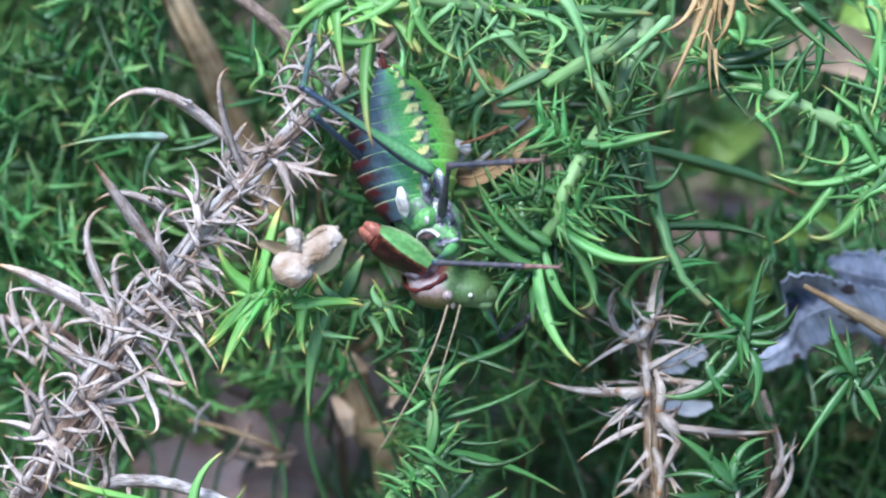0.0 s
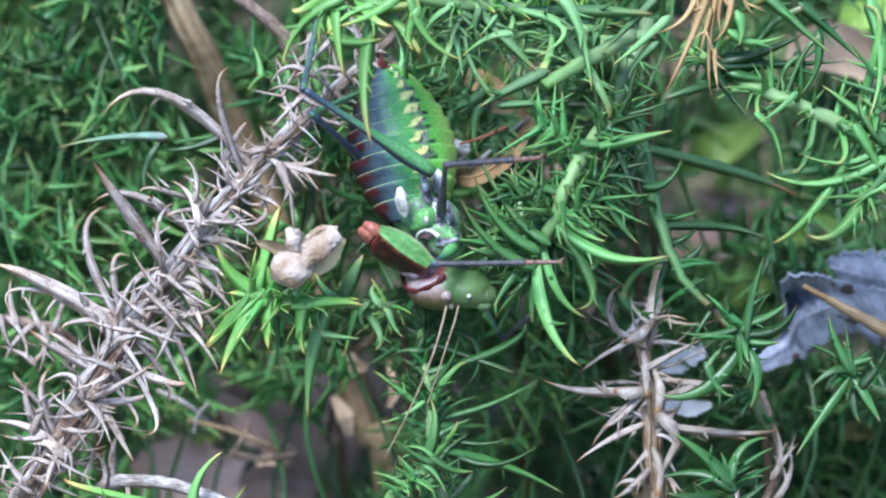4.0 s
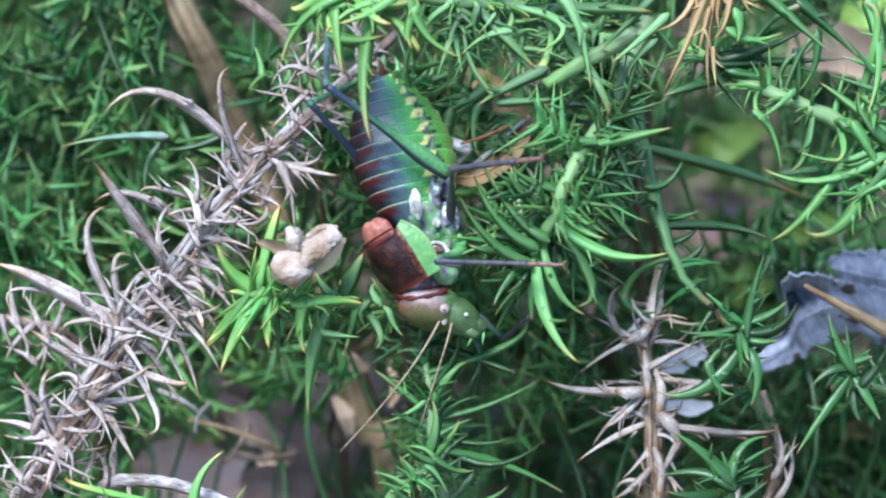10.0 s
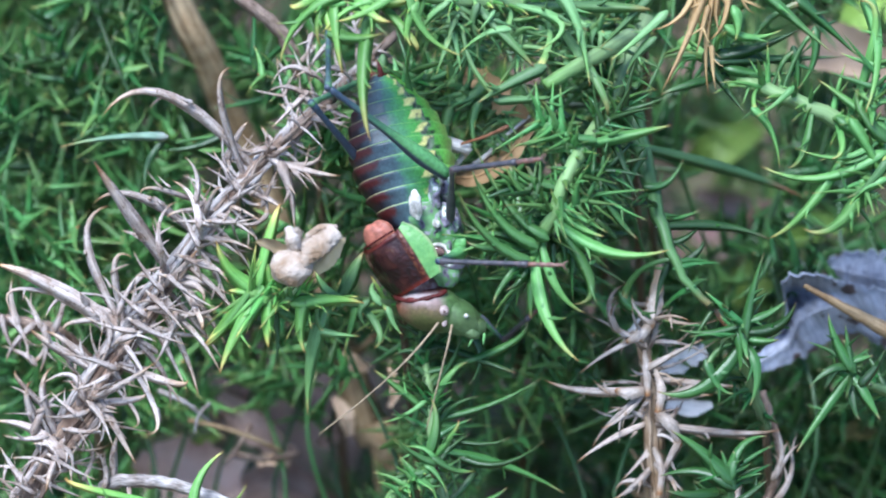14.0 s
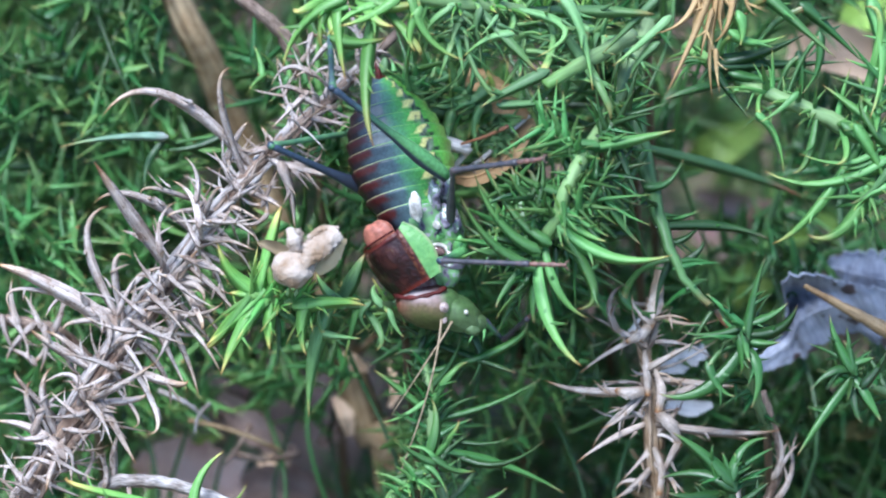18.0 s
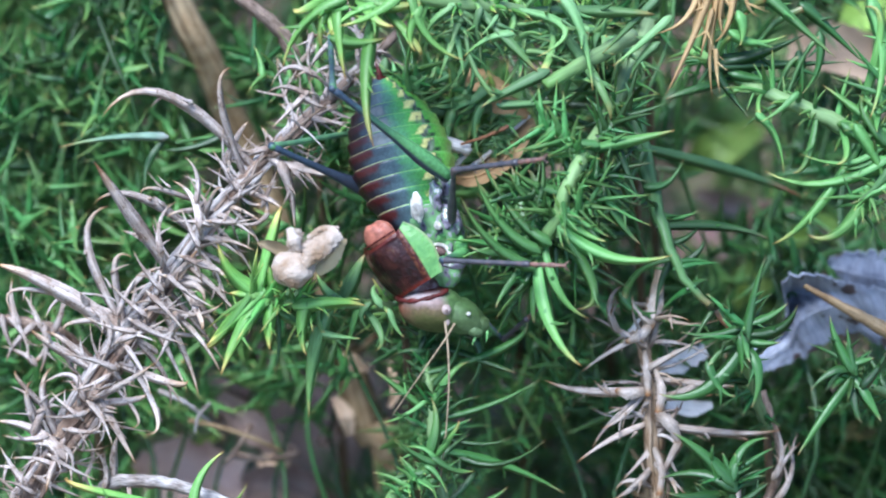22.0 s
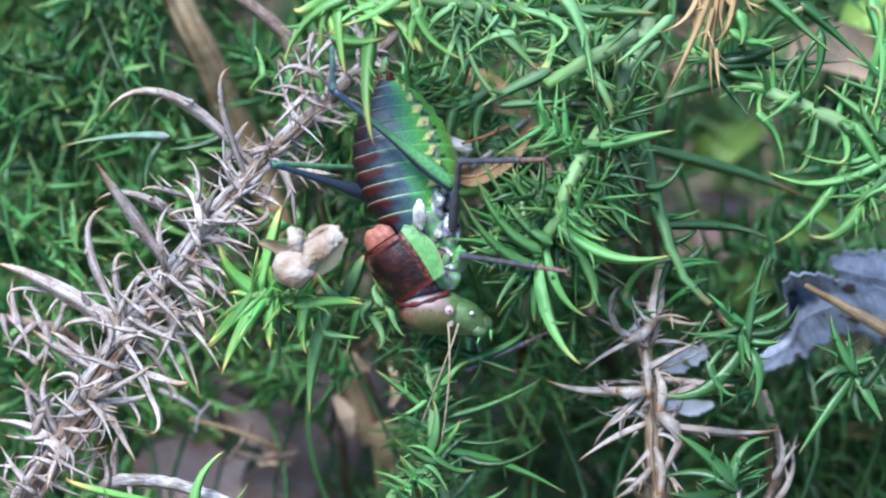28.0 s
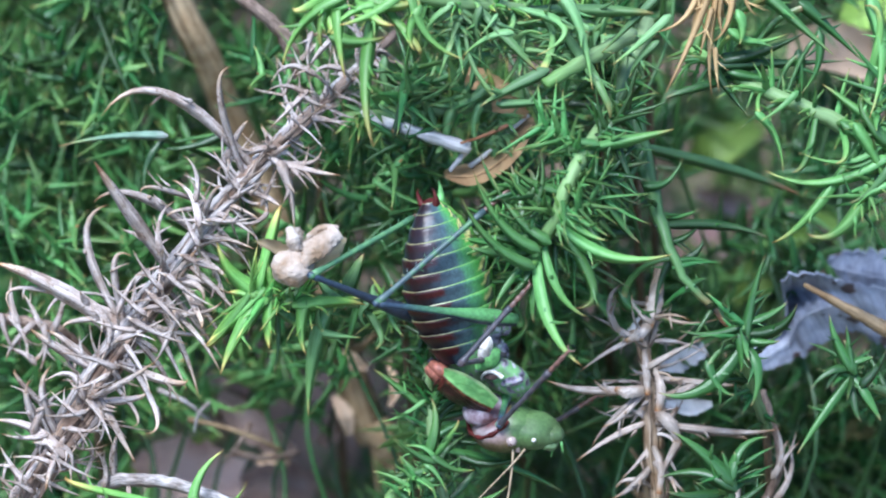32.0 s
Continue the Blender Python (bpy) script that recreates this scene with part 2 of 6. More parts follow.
def leaf_litter():
    random.seed(3)
    bulk = Bulk()
    for i in range(420):
        p = Vector((random.uniform(-0.32, 0.32), random.uniform(-0.12, 0.62), 0.006 + random.random() * 0.012))
        m = Matrix.Translation(p) @ Euler((random.uniform(-0.5, 0.5), random.uniform(-0.5, 0.5), random.uniform(0, 6.3))).to_matrix().to_4x4()
        leaf_bulk(bulk, m, random.uniform(0.02, 0.045), random.uniform(0.008, 0.02), random.uniform(-0.4, 0.5))
    tagged(part("leaf_litter", bulk, LITTER), "brown and pinkish dry leaves lying on the ground", "leaf litter", kind="stuff")


leaf_litter()


# ---- gorse ----
LINES = {}


def branch(name, path, r0, r1, material, label, category="gorse branch", rooted=True, sides=9, n=26):
    """A branch as a thing: its stem, and an Empty at its foot that carries stem and spines.
    A rooted branch goes on from its first point as a woody stem down to the ground."""
    pts = [at(*p) for p in path]
    foot = pts[0].copy()
    if rooted:
        foot = Vector((pts[0].x * 1.1, pts[0].y + 0.05, 0))
    thing = tagged(new(name), label, category)
    thing.location = foot
    bulk = Bulk()
    line = smooth(pts, n)
    random.seed(int(abs(path[0][0] * 7 + path[0][1])))
    ph = random.random() * 9
    bulk.tube([p + Vector((math.sin(i * 1.9 + ph), 0, math.cos(i * 2.3 + ph))) * r0 * U * 0.10 for i, p in enumerate(line)],
              [U * (r0 + (r1 - r0) * i / (n - 1)) * (1 + 0.04 * math.sin(i * 2.7 + ph)) for i in range(n)], sides, 0.10, True)
    LINES[thing.name] = line
    stem = part("stem", bulk, material, thing)
    stem.matrix_parent_inverse = Matrix.Translation(-foot)
    if rooted:
        b2 = Bulk()
        start = pts[0] + (pts[1] - pts[0]).normalized() * 0.001
        b2.tube(smooth([foot - Vector((0, 0, 0.004)), foot * 0.6 + start * 0.4 + Vector((0.004, 0.004, 0)), start], 12),
                [U * min(r0, 7) * (1.25 - 0.25 * i / 11) for i in range(12)], 8, 0.08, True)
        wood = part("woody_foot", b2, WOOD, thing)
        wood.matrix_parent_inverse = Matrix.Translation(-foot)
    return thing


def spines(thing, material, d, rows, lean=0.3, barbs=2, thick=1.0, sway=1.0):
    """Single spines, each from its foot over its middle to its tip on the grid, and its thickness."""
    for u0, v0, um, vm, u1, v1, r in rows:
        length = math.hypot(u1 - u0, v1 - v0) * U
        turn = random.uniform(-1, 1) * lean * length
        a, m, b = at(u0, v0, d), at(um, vm, d + turn * 0.4), at(u1, v1, d + turn)
        m = (a + b) / 2 + (m - (a + b) / 2) * sway
        bulk = Bulk()
        way = (m - a).normalized()
        root = min(LINES.get(thing.name, [a]), key=lambda p: (p - a).length * (1.35 - 0.35 * (a - p).normalized().dot(way)))
        gap = a - root
        straight = gap.length > 0 and gap.normalized().dot(way) > 0.45
        spine(bulk, a, b, m - (a + b) / 2, r * thick * U, 9, 8, 0.26, root if straight and 4 * U < gap.length < 170 * U else None)
        if not straight and 10 * U < gap.length < 210 * U:
            bulk.tube(bent(root, a, -way * gap.length * 0.18, 7), [r * thick * U * (0.42 + 0.05 * i) for i in range(7)], 6, 0.1)
        ob = part("spine", bulk, material, thing)
        ob.matrix_parent_inverse = Matrix.Translation(-thing.location)
        if barbs and length > 60 * U:
            tufts = Bulk()
            mid = bent(a, b, m - (a + b) / 2, 11)
            for k in range(random.randint(1, barbs)):
                q = random.randint(1, 5)
                way = (mid[q + 1] - mid[q]).normalized()
                o = Matrix.Rotation(random.random() * 6.28, 3, way) @ across(way)
                sl = random.uniform(22, 48) * U
                spine(tufts, mid[q], mid[q] + (o + way * random.uniform(0.4, 1.1)).normalized() * sl, o * sl * -0.06, r * 0.45 * U, 6, 5, 0.0)
            ob = part("spinelet", tufts, material, thing)
            ob.matrix_parent_inverse = Matrix.Translation(-thing.location)


def across(direction):
    a = direction.cross(Vector((0.3, 0.5, 0.8)))
    return a.normalized()


def bristle(bulk, path, s0, s1, count, lmin, lmax, r, forward=0.5, barbs=3, small=0.4, curl=0.6):
    """Spines all round a stem, each with a few lesser ones near its foot."""
    line = smooth([at(*p) for p in path], 60)
    turn = random.random() * 6
    for i in range(count):
        s = s0 + (s1 - s0) * (i + random.random()) / count
        k = min(58, int(s * 59))
        a, tan = line[k], (line[k + 1] - line[k]).normalized()
        turn += 2.4 + random.uniform(-0.4, 0.4)
        side = Matrix.Rotation(turn, 3, tan) @ across(tan)
        way = (side + tan * random.uniform(forward - 0.35, forward + 0.35)).normalized()
        length = random.uniform(lmin, lmax) * U
        b = a + way * length
        bow = (tan * random.uniform(-0.17, 0.06) + Vector((0, 0, random.uniform(-0.04, 0.10))) + side * random.uniform(-0.06, 0.06)) * length * curl
        pr = r * U * random.uniform(0.75, 1.2)
        spine(bulk, a, b, bow, pr, 6, 6, 0.22)
        mid = bent(a, b, bow, 9)
        for j in range(random.randint(max(0, barbs - 2), barbs)):
            q = random.randint(1, 4)
            o = Matrix.Rotation(random.random() * 6.28, 3, way) @ across(way)
            w = (o + way * random.uniform(0.3, 1.0)).normalized()
            sl = length * random.uniform(small * 0.6, small * 1.2)
            spine(bulk, mid[q], mid[q] + w * sl, o * sl * random.uniform(-0.12, 0.06), pr * 0.6, 5, 4, 0.0)


def side_shoot(thing, path, r, material, count, lmin, lmax, sr, barbs=3, forward=0.5):
    """A side shoot with its many small spines: one part of its plant."""
    bulk = Bulk()
    line = smooth([at(*p) for p in path], 12)
    bulk.tube(line, [r * U * (1 - 0.045 * i) for i in range(12)], 6, 0.08, True)
    bristle(bulk, path, 0.12, 1.0, count, lmin, lmax, sr, forward, barbs)
    ob = part("side_shoot", bulk, material, thing)
    ob.matrix_parent_inverse = Matrix.Translation(-thing.location)
    return tagged(ob, kind="stuff")


GAPS = ((1310, 310, 110, 90), (400, 810, 160, 105), (1470, 95, 75, 60), (640, 715, 70, 100), (1480, 540, 110, 80))

HOLLOWS = ((985, 800, 190, 110), (1470, 800, 150, 110), (1240, 860, 90, 60))


def plant(u, d, material, step, size, label, lean=0.0, v0=1000, v1=-140):
    """A gorse plant: a thin woody stem from the ground and side shoots up and down it."""
    n = int((v0 - v1) / step)
    path = [(u + lean * (v0 - v) + 38 * math.sin(v / 95 + u), v, d + 0.008 * math.sin(v / 170 + u * 2)) for v in (v0 + (v1 - v0) * i / 12 for i in range(13))]
    thing = tagged(branch("gorse_plant", path, 4.5, 3.5, DARK, label, "gorse plant", True, 6, 20), group="gorse plants in the bush")
    for i in range(n):
        s = (i + random.random()) / n
        k = min(11, int(s * 12))
        f = s * 12 - k
        bu, bv, bd = (a + (b - a) * f for a, b in zip(path[k], path[k + 1]))
        ang = random.choice((-1, 1)) * random.uniform(0.35, 1.5)
        ln = random.uniform(110, 200) * size
        tu, tv = bu + math.sin(ang) * ln, bv - math.cos(ang) * ln
        if d < 0.05 and any(((tu - a) / w) ** 2 + ((tv - b) / h) ** 2 < 1 for a, b, w, h in HOLLOWS):
            continue
        if any(((q - a) / w) ** 2 + ((e - b) / h) ** 2 < 1 for q, e in ((tu, tv), ((bu + tu) / 2, (bv + tv) / 2)) for a, b, w, h in GAPS):
            continue
        td = bd + random.uniform(-0.014, 0.008)
        mid = ((bu + tu) / 2 + random.uniform(-12, 12), (bv + tv) / 2 + random.uniform(-10, 22), (bd + td) / 2)
        side_shoot(thing, [(bu, bv, bd), mid, (tu, tv, td)], 5.5 * size, material, random.randint(13, 18), 55 * size, 130 * size, 7.4 * size, 2)


def thicket():
    """The inside of the bush behind the near shoots."""
    random.seed(11)
    # tops run on unseen above the view to keep skylight out of the bush
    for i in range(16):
        plant(-420 + i * 160 + random.uniform(-40, 40), random.uniform(0.15, 0.20), DARK, 75, 1.3, "gorse plant at the back of the bush, its green darkened for shade",
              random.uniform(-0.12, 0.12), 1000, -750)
    # added plants, mostly out of view, that block light from the sides
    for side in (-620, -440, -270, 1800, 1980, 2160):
        plant(side, random.uniform(0.06, 0.12), DARK, 70, 1.3, "dark green gorse plant added beside the view to block light", 0.0, 1000, -500)
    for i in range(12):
        plant(-90 + i * 155 + random.uniform(-40, 40), random.uniform(0.085, 0.12), DARK, 85, 1.1, "gorse plant deep in the bush, its green darkened for shade",
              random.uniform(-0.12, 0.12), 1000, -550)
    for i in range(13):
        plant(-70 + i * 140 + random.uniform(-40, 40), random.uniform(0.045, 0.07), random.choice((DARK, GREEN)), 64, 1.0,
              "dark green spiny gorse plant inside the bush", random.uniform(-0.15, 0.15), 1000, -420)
    # DARK here brings the shade on the right into the plants' colour
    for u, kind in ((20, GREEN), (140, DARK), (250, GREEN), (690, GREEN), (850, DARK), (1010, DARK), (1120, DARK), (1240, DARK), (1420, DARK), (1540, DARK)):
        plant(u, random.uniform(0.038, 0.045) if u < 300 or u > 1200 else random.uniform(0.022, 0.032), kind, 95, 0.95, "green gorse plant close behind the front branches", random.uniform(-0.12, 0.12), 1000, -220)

    for u in (-10, 70, 150, 230, 300):
        plant(u, random.uniform(0.075, 0.10), GREEN, 70, 1.1, "mid-green gorse plant deep in the bush", random.uniform(-0.1, 0.1), 1000, -420)
    for u, v1 in ((470, 610), (575, 640), (735, 590), (410, 560)):
        plant(u, random.uniform(0.045, 0.06), GREEN, 60, 0.9, "mid-green gorse plant low inside the bush", random.uniform(-0.1, 0.1), 1000, v1)
    # low right corner: shade comes from the darkened green of these plants
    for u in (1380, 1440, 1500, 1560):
        plant(u, random.uniform(0.051, 0.058), DARK, 30, 1.0, "gorse plant low in the bush, its green darkened for shade", random.uniform(-0.1, 0.1), 1000, 660)


thicket()


# ---- the dead branch ----
DEAD_PATH = [(20, 925, 0.0), (70, 840, 0.0), (130, 745, 0.0), (195, 640, 0.001), (260, 540, 0.002), (330, 450, 0.003), (400, 355, 0.004),
             (470, 280, 0.006), (550, 205, 0.010), (630, 130, 0.014), (700, 60, 0.018)]
dead = branch("dead_gorse_branch", DEAD_PATH, 24, 8, BARK, "dead grey-brown gorse branch bristling with curved dry spines", sides=12, n=44)
random.seed(21)
spines(dead, DEAD, -0.001, [
    (408, 232, 292, 166, 180, 206, 11), (262, 440, 215, 355, 167, 285, 13), (300, 368, 240, 345, 165, 360, 9), (150, 520, 155, 430, 195, 362, 9),
    (395, 210, 390, 170, 412, 118, 7), (168, 545, 85, 502, -15, 465, 17), (105, 505, 45, 510, 26, 560, 5), (112, 520, 92, 540, 80, 562, 5),
    (162, 552, 137, 568, 115, 588, 6), (170, 548, 195, 590, 172, 652, 10), (135, 645, 90, 608, 55, 582, 9), (165, 642, 122, 608, 82, 585, 8)], thick=0.74)
spines(dead, DEAD, -0.003, [
    (195, 540, 203, 470, 235, 455, 7), (210, 552, 235, 500, 260, 475, 6), (308, 508, 325, 470, 350, 440, 8), (285, 440, 281, 410, 272, 380, 6),
    (282, 440, 285, 385, 314, 355, 7), (352, 392, 338, 345, 305, 318, 10), (348, 352, 348, 305, 325, 275, 6), (315, 328, 280, 333, 250, 346, 5),
    (352, 370, 322, 372, 295, 386, 5), (372, 396, 340, 391, 300, 390, 6), (352, 368, 375, 347, 396, 331, 6), (312, 506, 348, 505, 361, 540, 9),
    (330, 520, 352, 555, 355, 582, 8)], thick=0.74)
spines(dead, DEAD, -0.002, [
    (312, 545, 348, 592, 392, 662, 7), (312, 560, 296, 605, 270, 650, 8), (310, 560, 345, 556, 396, 532, 6), (312, 560, 295, 585, 275, 588, 5),
    (262, 480, 230, 512, 205, 555, 6), (302, 540, 270, 531, 235, 536, 6), (178, 715, 208, 762, 242, 822, 10), (180, 722, 230, 708, 266, 692, 8),
    (270, 668, 300, 676, 333, 671, 9), (282, 690, 277, 730, 258, 768, 7), (238, 700, 241, 730, 232, 756, 5), (195, 652, 215, 676, 224, 706, 7),
    (182, 730, 150, 772, 120, 812, 8)], thick=0.74)
spines(dead, DEAD, -0.004, [
    (182, 738, 183, 768, 170, 790, 4), (25, 874, 70, 815, 115, 747, 9), (65, 770, 50, 712, 58, 673, 8), (60, 762, 85, 715, 118, 690, 8),
    (66, 742, 76, 700, 92, 648, 9), (105, 800, 50, 755, -20, 745, 14), (80, 772, 42, 776, 2, 768, 7), (42, 852, 22, 826, -2, 785, 9),
    (62, 722, 42, 682, 30, 655, 6), (100, 792, 126, 805, 125, 855, 8), (148, 700, 122, 662, 70, 682, 8), (120, 830, 90, 838, 55, 850, 5)], thick=0.74)
spines(dead, DEAD, 0.004, [
    (595, 65, 562, 98, 545, 128, 7), (552, 62, 545, 98, 552, 132, 6), (555, 130, 510, 118, 480, 150, 7), (540, 165, 505, 152, 474, 162, 6),
    (542, 165, 512, 195, 480, 226, 7), (540, 170, 560, 184, 586, 188, 6), (602, 122, 572, 120, 550, 142, 6), (500, 295, 516, 345, 522, 410, 11),
    (500, 302, 550, 303, 604, 310, 8), (478, 262, 432, 274, 383, 302, 8), (432, 282, 412, 256, 395, 238, 8), (402, 278, 425, 232, 442, 214, 8),
    (512, 300, 545, 290, 570, 262, 6)], thick=0.74)
spines(dead, DEAD, 0.002, [
    (465, 360, 482, 322, 492, 300, 6), (472, 380, 445, 396, 405, 388, 6), (420, 330, 400, 300, 375, 262, 7), (440, 345, 470, 350, 505, 372, 6),
    (388, 380, 420, 395, 455, 420, 7), (360, 420, 395, 430, 430, 455, 7), (340, 460, 375, 470, 405, 500, 7), (300, 500, 262, 505, 225, 520, 8),
    (250, 570, 215, 575, 185, 600, 7), (235, 600, 275, 620, 265, 622, 6), (205, 640, 250, 622, 268, 625, 7), (150, 700, 195, 690, 235, 660, 6),
    (215, 650, 240, 660, 262, 690, 7)], thick=0.74)


def dead_bits():
    random.seed(5)
    bulk = Bulk()
    bristle(bulk, DEAD_PATH, 0.02, 0.98, 52, 60, 150, 4.4, 0.5, 4, 0.5, 0.9)
    bristle(bulk, DEAD_PATH, 0.60, 0.98, 30, 45, 105, 6.0, 0.2, 3, 0.5, 1.2)
    ob = part("thorny_rest", bulk, DEAD, dead)
    ob.matrix_parent_inverse = Matrix.Translation(-dead.location)
    tagged(ob, kind="stuff")


def bark_strips():
    """The split, fibrous bark of the dead stem, strand by strand."""
    random.seed(8)
    n = 40
    line = smooth([at(*p) for p in DEAD_PATH], n)
    for k in range(16):
        turn, r, w = random.random() * 6.28, random.uniform(17, 24), random.uniform(4.5, 8)
        i0 = random.randint(0, 12)
        i1 = random.randint(24, 39)
        pts, radii = [], []
        for i in range(i0, i1):
            tan = (line[min(i + 1, n - 1)] - line[max(i - 1, 0)]).normalized()
            s = across(tan)
            o = Matrix.Rotation(turn + i * 0.09 + 0.25 * math.sin(i * 0.7 + k), 3, tan) @ s
            f = (i - i0) / (i1 - i0)
            pts.append(line[i] + o * r * U * (1.32 - 1.0 * i / n))
            radii.append(w * U * (1.2 - 0.6 * i / n) * min(1, 6 * f + 0.15, 6 * (1 - f) + 0.1) * (1 + 0.25 * math.sin(i * 1.7 + k)))
        b = Bulk()
        b.tube(pts, radii, 7, 0.15, True)
        ob = part("bark_strip", b, random.choice((BARK, BLEACHED)), dead)
        ob.matrix_parent_inverse = Matrix.Translation(-dead.location)


dead_bits()
bark_strips()

low = branch("dead_gorse_twig", [(200, 925, 0.004), (190, 858, 0.002), (260, 850, 0.0), (330, 862, -0.001), (420, 895, -0.002)], 14, 11, BLEACHED,
             "pale split dead gorse twig low in the bush")
spines(low, DEAD, 0.0, [(187, 858, 186, 822, 163, 793, 7), (190, 822, 202, 800, 212, 764, 8), (226, 862, 230, 880, 230, 905, 6),
                        (150, 845, 165, 800, 150, 770, 6)], thick=0.74)

tan_twig = branch("dead_gorse_twig", [(560, 190, 0.022), (528, 120, 0.020), (498, 55, 0.018), (440, 5, 0.016), (400, -25, 0.016)], 14, 11, BARK,
                  "bare brown dead twig arching over the branch")
spines(tan_twig, DEAD, 0.019, [(525, 115, 560, 80, 575, 60, 6), (520, 140, 500, 118, 490, 100, 6), (505, 70, 530, 50, 545, 20, 5)], thick=0.74)

right_dead = branch("dead_gorse_twig", [(1175, 925, 0.012), (1160, 840, 0.011), (1150, 740, 0.010), (1148, 660, 0.010), (1140, 600, 0.010), (1158, 530, 0.011), (1170, 462, 0.014)],
                    15, 8, TWIG, "dead brown gorse twig with long pale spines", sides=10)
random.seed(23)
spines(right_dead, BROWNED, 0.008, [
    (1140, 610, 1095, 582, 1042, 556, 7), (1150, 570, 1125, 545, 1120, 520, 6), (1110, 598, 1080, 622, 1026, 660, 6), (1125, 692, 1045, 692, 963, 671, 10), (1142, 700, 1100, 738, 1064, 756, 6), (1105, 705, 1080, 748, 1048, 795, 6),
    (1135, 765, 1085, 775, 1020, 818, 8), (1150, 650, 1200, 622, 1248, 598, 8), (1175, 672, 1250, 680, 1310, 683, 8), (1165, 702, 1220, 700, 1262, 698, 6),
    (1200, 788, 1178, 830, 1160, 880, 9), (1155, 842, 1120, 862, 1080, 885, 8), (1185, 760, 1290, 766, 1384, 759, 9), (1265, 762, 1295, 770, 1318, 781, 6),
    (1090, 580, 1080, 530, 1110, 500, 8)], thick=0.74)
spines(right_dead, BROWNED, 0.010, [
    (1160, 700, 1190, 735, 1215, 690, 8), (1150, 720, 1130, 735, 1110, 770, 6), (1160, 820, 1190, 850, 1215, 875, 9), (1155, 790, 1130, 820, 1100, 850, 7),
    (1150, 610, 1165, 560, 1160, 520, 7), (1155, 760, 1185, 745, 1200, 715, 9), (1140, 870, 1115, 850, 1090, 868, 6), (1120, 590, 1150, 585, 1180, 560, 7)], thick=0.74)

def twig_bits():
    """Small thorns round the nodes of the dead twig."""
    random.seed(25)
    path = [(1160, 840, 0.011), (1150, 740, 0.010), (1148, 660, 0.010), (1140, 600, 0.010), (1158, 530, 0.011)]
    bulk = Bulk()
    for node in (0.30, 0.52, 0.76, 0.95):
        bristle(bulk, path, node - 0.09, node + 0.07, 6, 50, 150, 4.2, 0.1, 2, 0.4, 1.6)
    ob = tagged(part("thorny_rest", bulk, BROWNED, right_dead), kind="stuff")
    ob.matrix_parent_inverse = Matrix.Translation(-right_dead.location)
    line = LINES[right_dead.name]
    for k in range(9):
        turn, i0 = random.random() * 6.28, random.randint(0, 15)
        pts, radii = [], []
        for i in range(i0, min(i0 + random.randint(6, 11), len(line) - 1)):
            tan = (line[i + 1] - line[i]).normalized()
            o = Matrix.Rotation(turn + i * 0.12, 3, tan) @ across(tan)
            pts.append(line[i] + o * U * (16 - 0.25 * i + 5 * math.sin(i * 1.1 + k)))
            radii.append(U * random.uniform(2.5, 5))
        b = Bulk()
        b.tube(pts, radii, 6, 0.2, True)
        ob = part("bark_strip", b, TWIG, right_dead)
        ob.matrix_parent_inverse = Matrix.Translation(-right_dead.location)


twig_bits()

left_dead = branch("dead_gorse_twig", [(160, 640, 0.020), (110, 590, 0.016), (50, 572, 0.014), (-40, 560, 0.014)], 13, 11, BARK, "dead brown gorse twig crossing behind the dead branch")
random.seed(29)
spines(left_dead, DEAD, 0.012, [
    (80, 580, 82, 620, 70, 660, 6), (60, 575, 25, 610, 12, 640, 6), (30, 570, 20, 530, 22, 490, 7), (95, 585, 110, 545, 108, 510, 6), (20, 565, 45, 600, 50, 640, 5),
    (60, 640, 40, 625, 0, 610, 6), (70, 575, 55, 540, 40, 520, 5), (5, 562, 15, 600, 35, 630, 5), (110, 590, 130, 625, 125, 670, 6)])
spines(dead, DEAD, -0.005, [
    (215, 600, 257, 584, 300, 560, 7), (240, 570, 287, 594, 335, 610, 7), (270, 525, 304, 558, 330, 590, 6), (225, 615, 252, 657, 268, 700, 6), (200, 650, 160, 635, 110, 625, 7),
    (190, 665, 156, 682, 118, 690, 6), (175, 690, 225, 674, 275, 640, 7), (160, 715, 184, 748, 200, 790, 6), (140, 735, 111, 713, 88, 690, 6), (125, 760, 160, 764, 195, 760, 6),
    (110, 790, 92, 830, 82, 870, 7), (95, 810, 133, 832, 175, 850, 6), (90, 820, 57, 810, 20, 810, 6), (70, 845, 108, 865, 150, 880, 6), (255, 555, 222, 528, 195, 500, 6),
    (285, 510, 256, 477, 235, 440, 6), (330, 455, 365, 472, 400, 480, 6), (350, 430, 333, 398, 320, 365, 6), (380, 390, 415, 392, 450, 385, 6), (300, 490, 340, 522, 385, 545, 6),
    (235, 585, 193, 577, 150, 560, 6), (150, 730, 115, 737, 75, 735, 6), (55, 870, 30, 856, 5, 850, 6), (265, 545, 303, 545, 345, 560, 5)], thick=0.74)

spines(dead, DEAD, 0.003, [
    (335, 465, 380, 510, 425, 562, 7), (320, 500, 362, 550, 402, 612, 7), (300, 520, 350, 575, 398, 640, 6), (290, 545, 325, 620, 352, 702, 7), (345, 440, 395, 465, 445, 500, 6),
    (360, 420, 405, 425, 452, 442, 6), (280, 560, 300, 625, 332, 692, 6), (310, 490, 362, 500, 412, 522, 6), (375, 395, 420, 440, 452, 492, 6), (350, 435, 390, 500, 402, 560, 6),
    (270, 575, 320, 590, 372, 592, 6), (255, 600, 290, 660, 300, 722, 6), (400, 360, 440, 400, 470, 452, 6), (330, 480, 340, 540, 372, 600, 5)], thick=0.74)

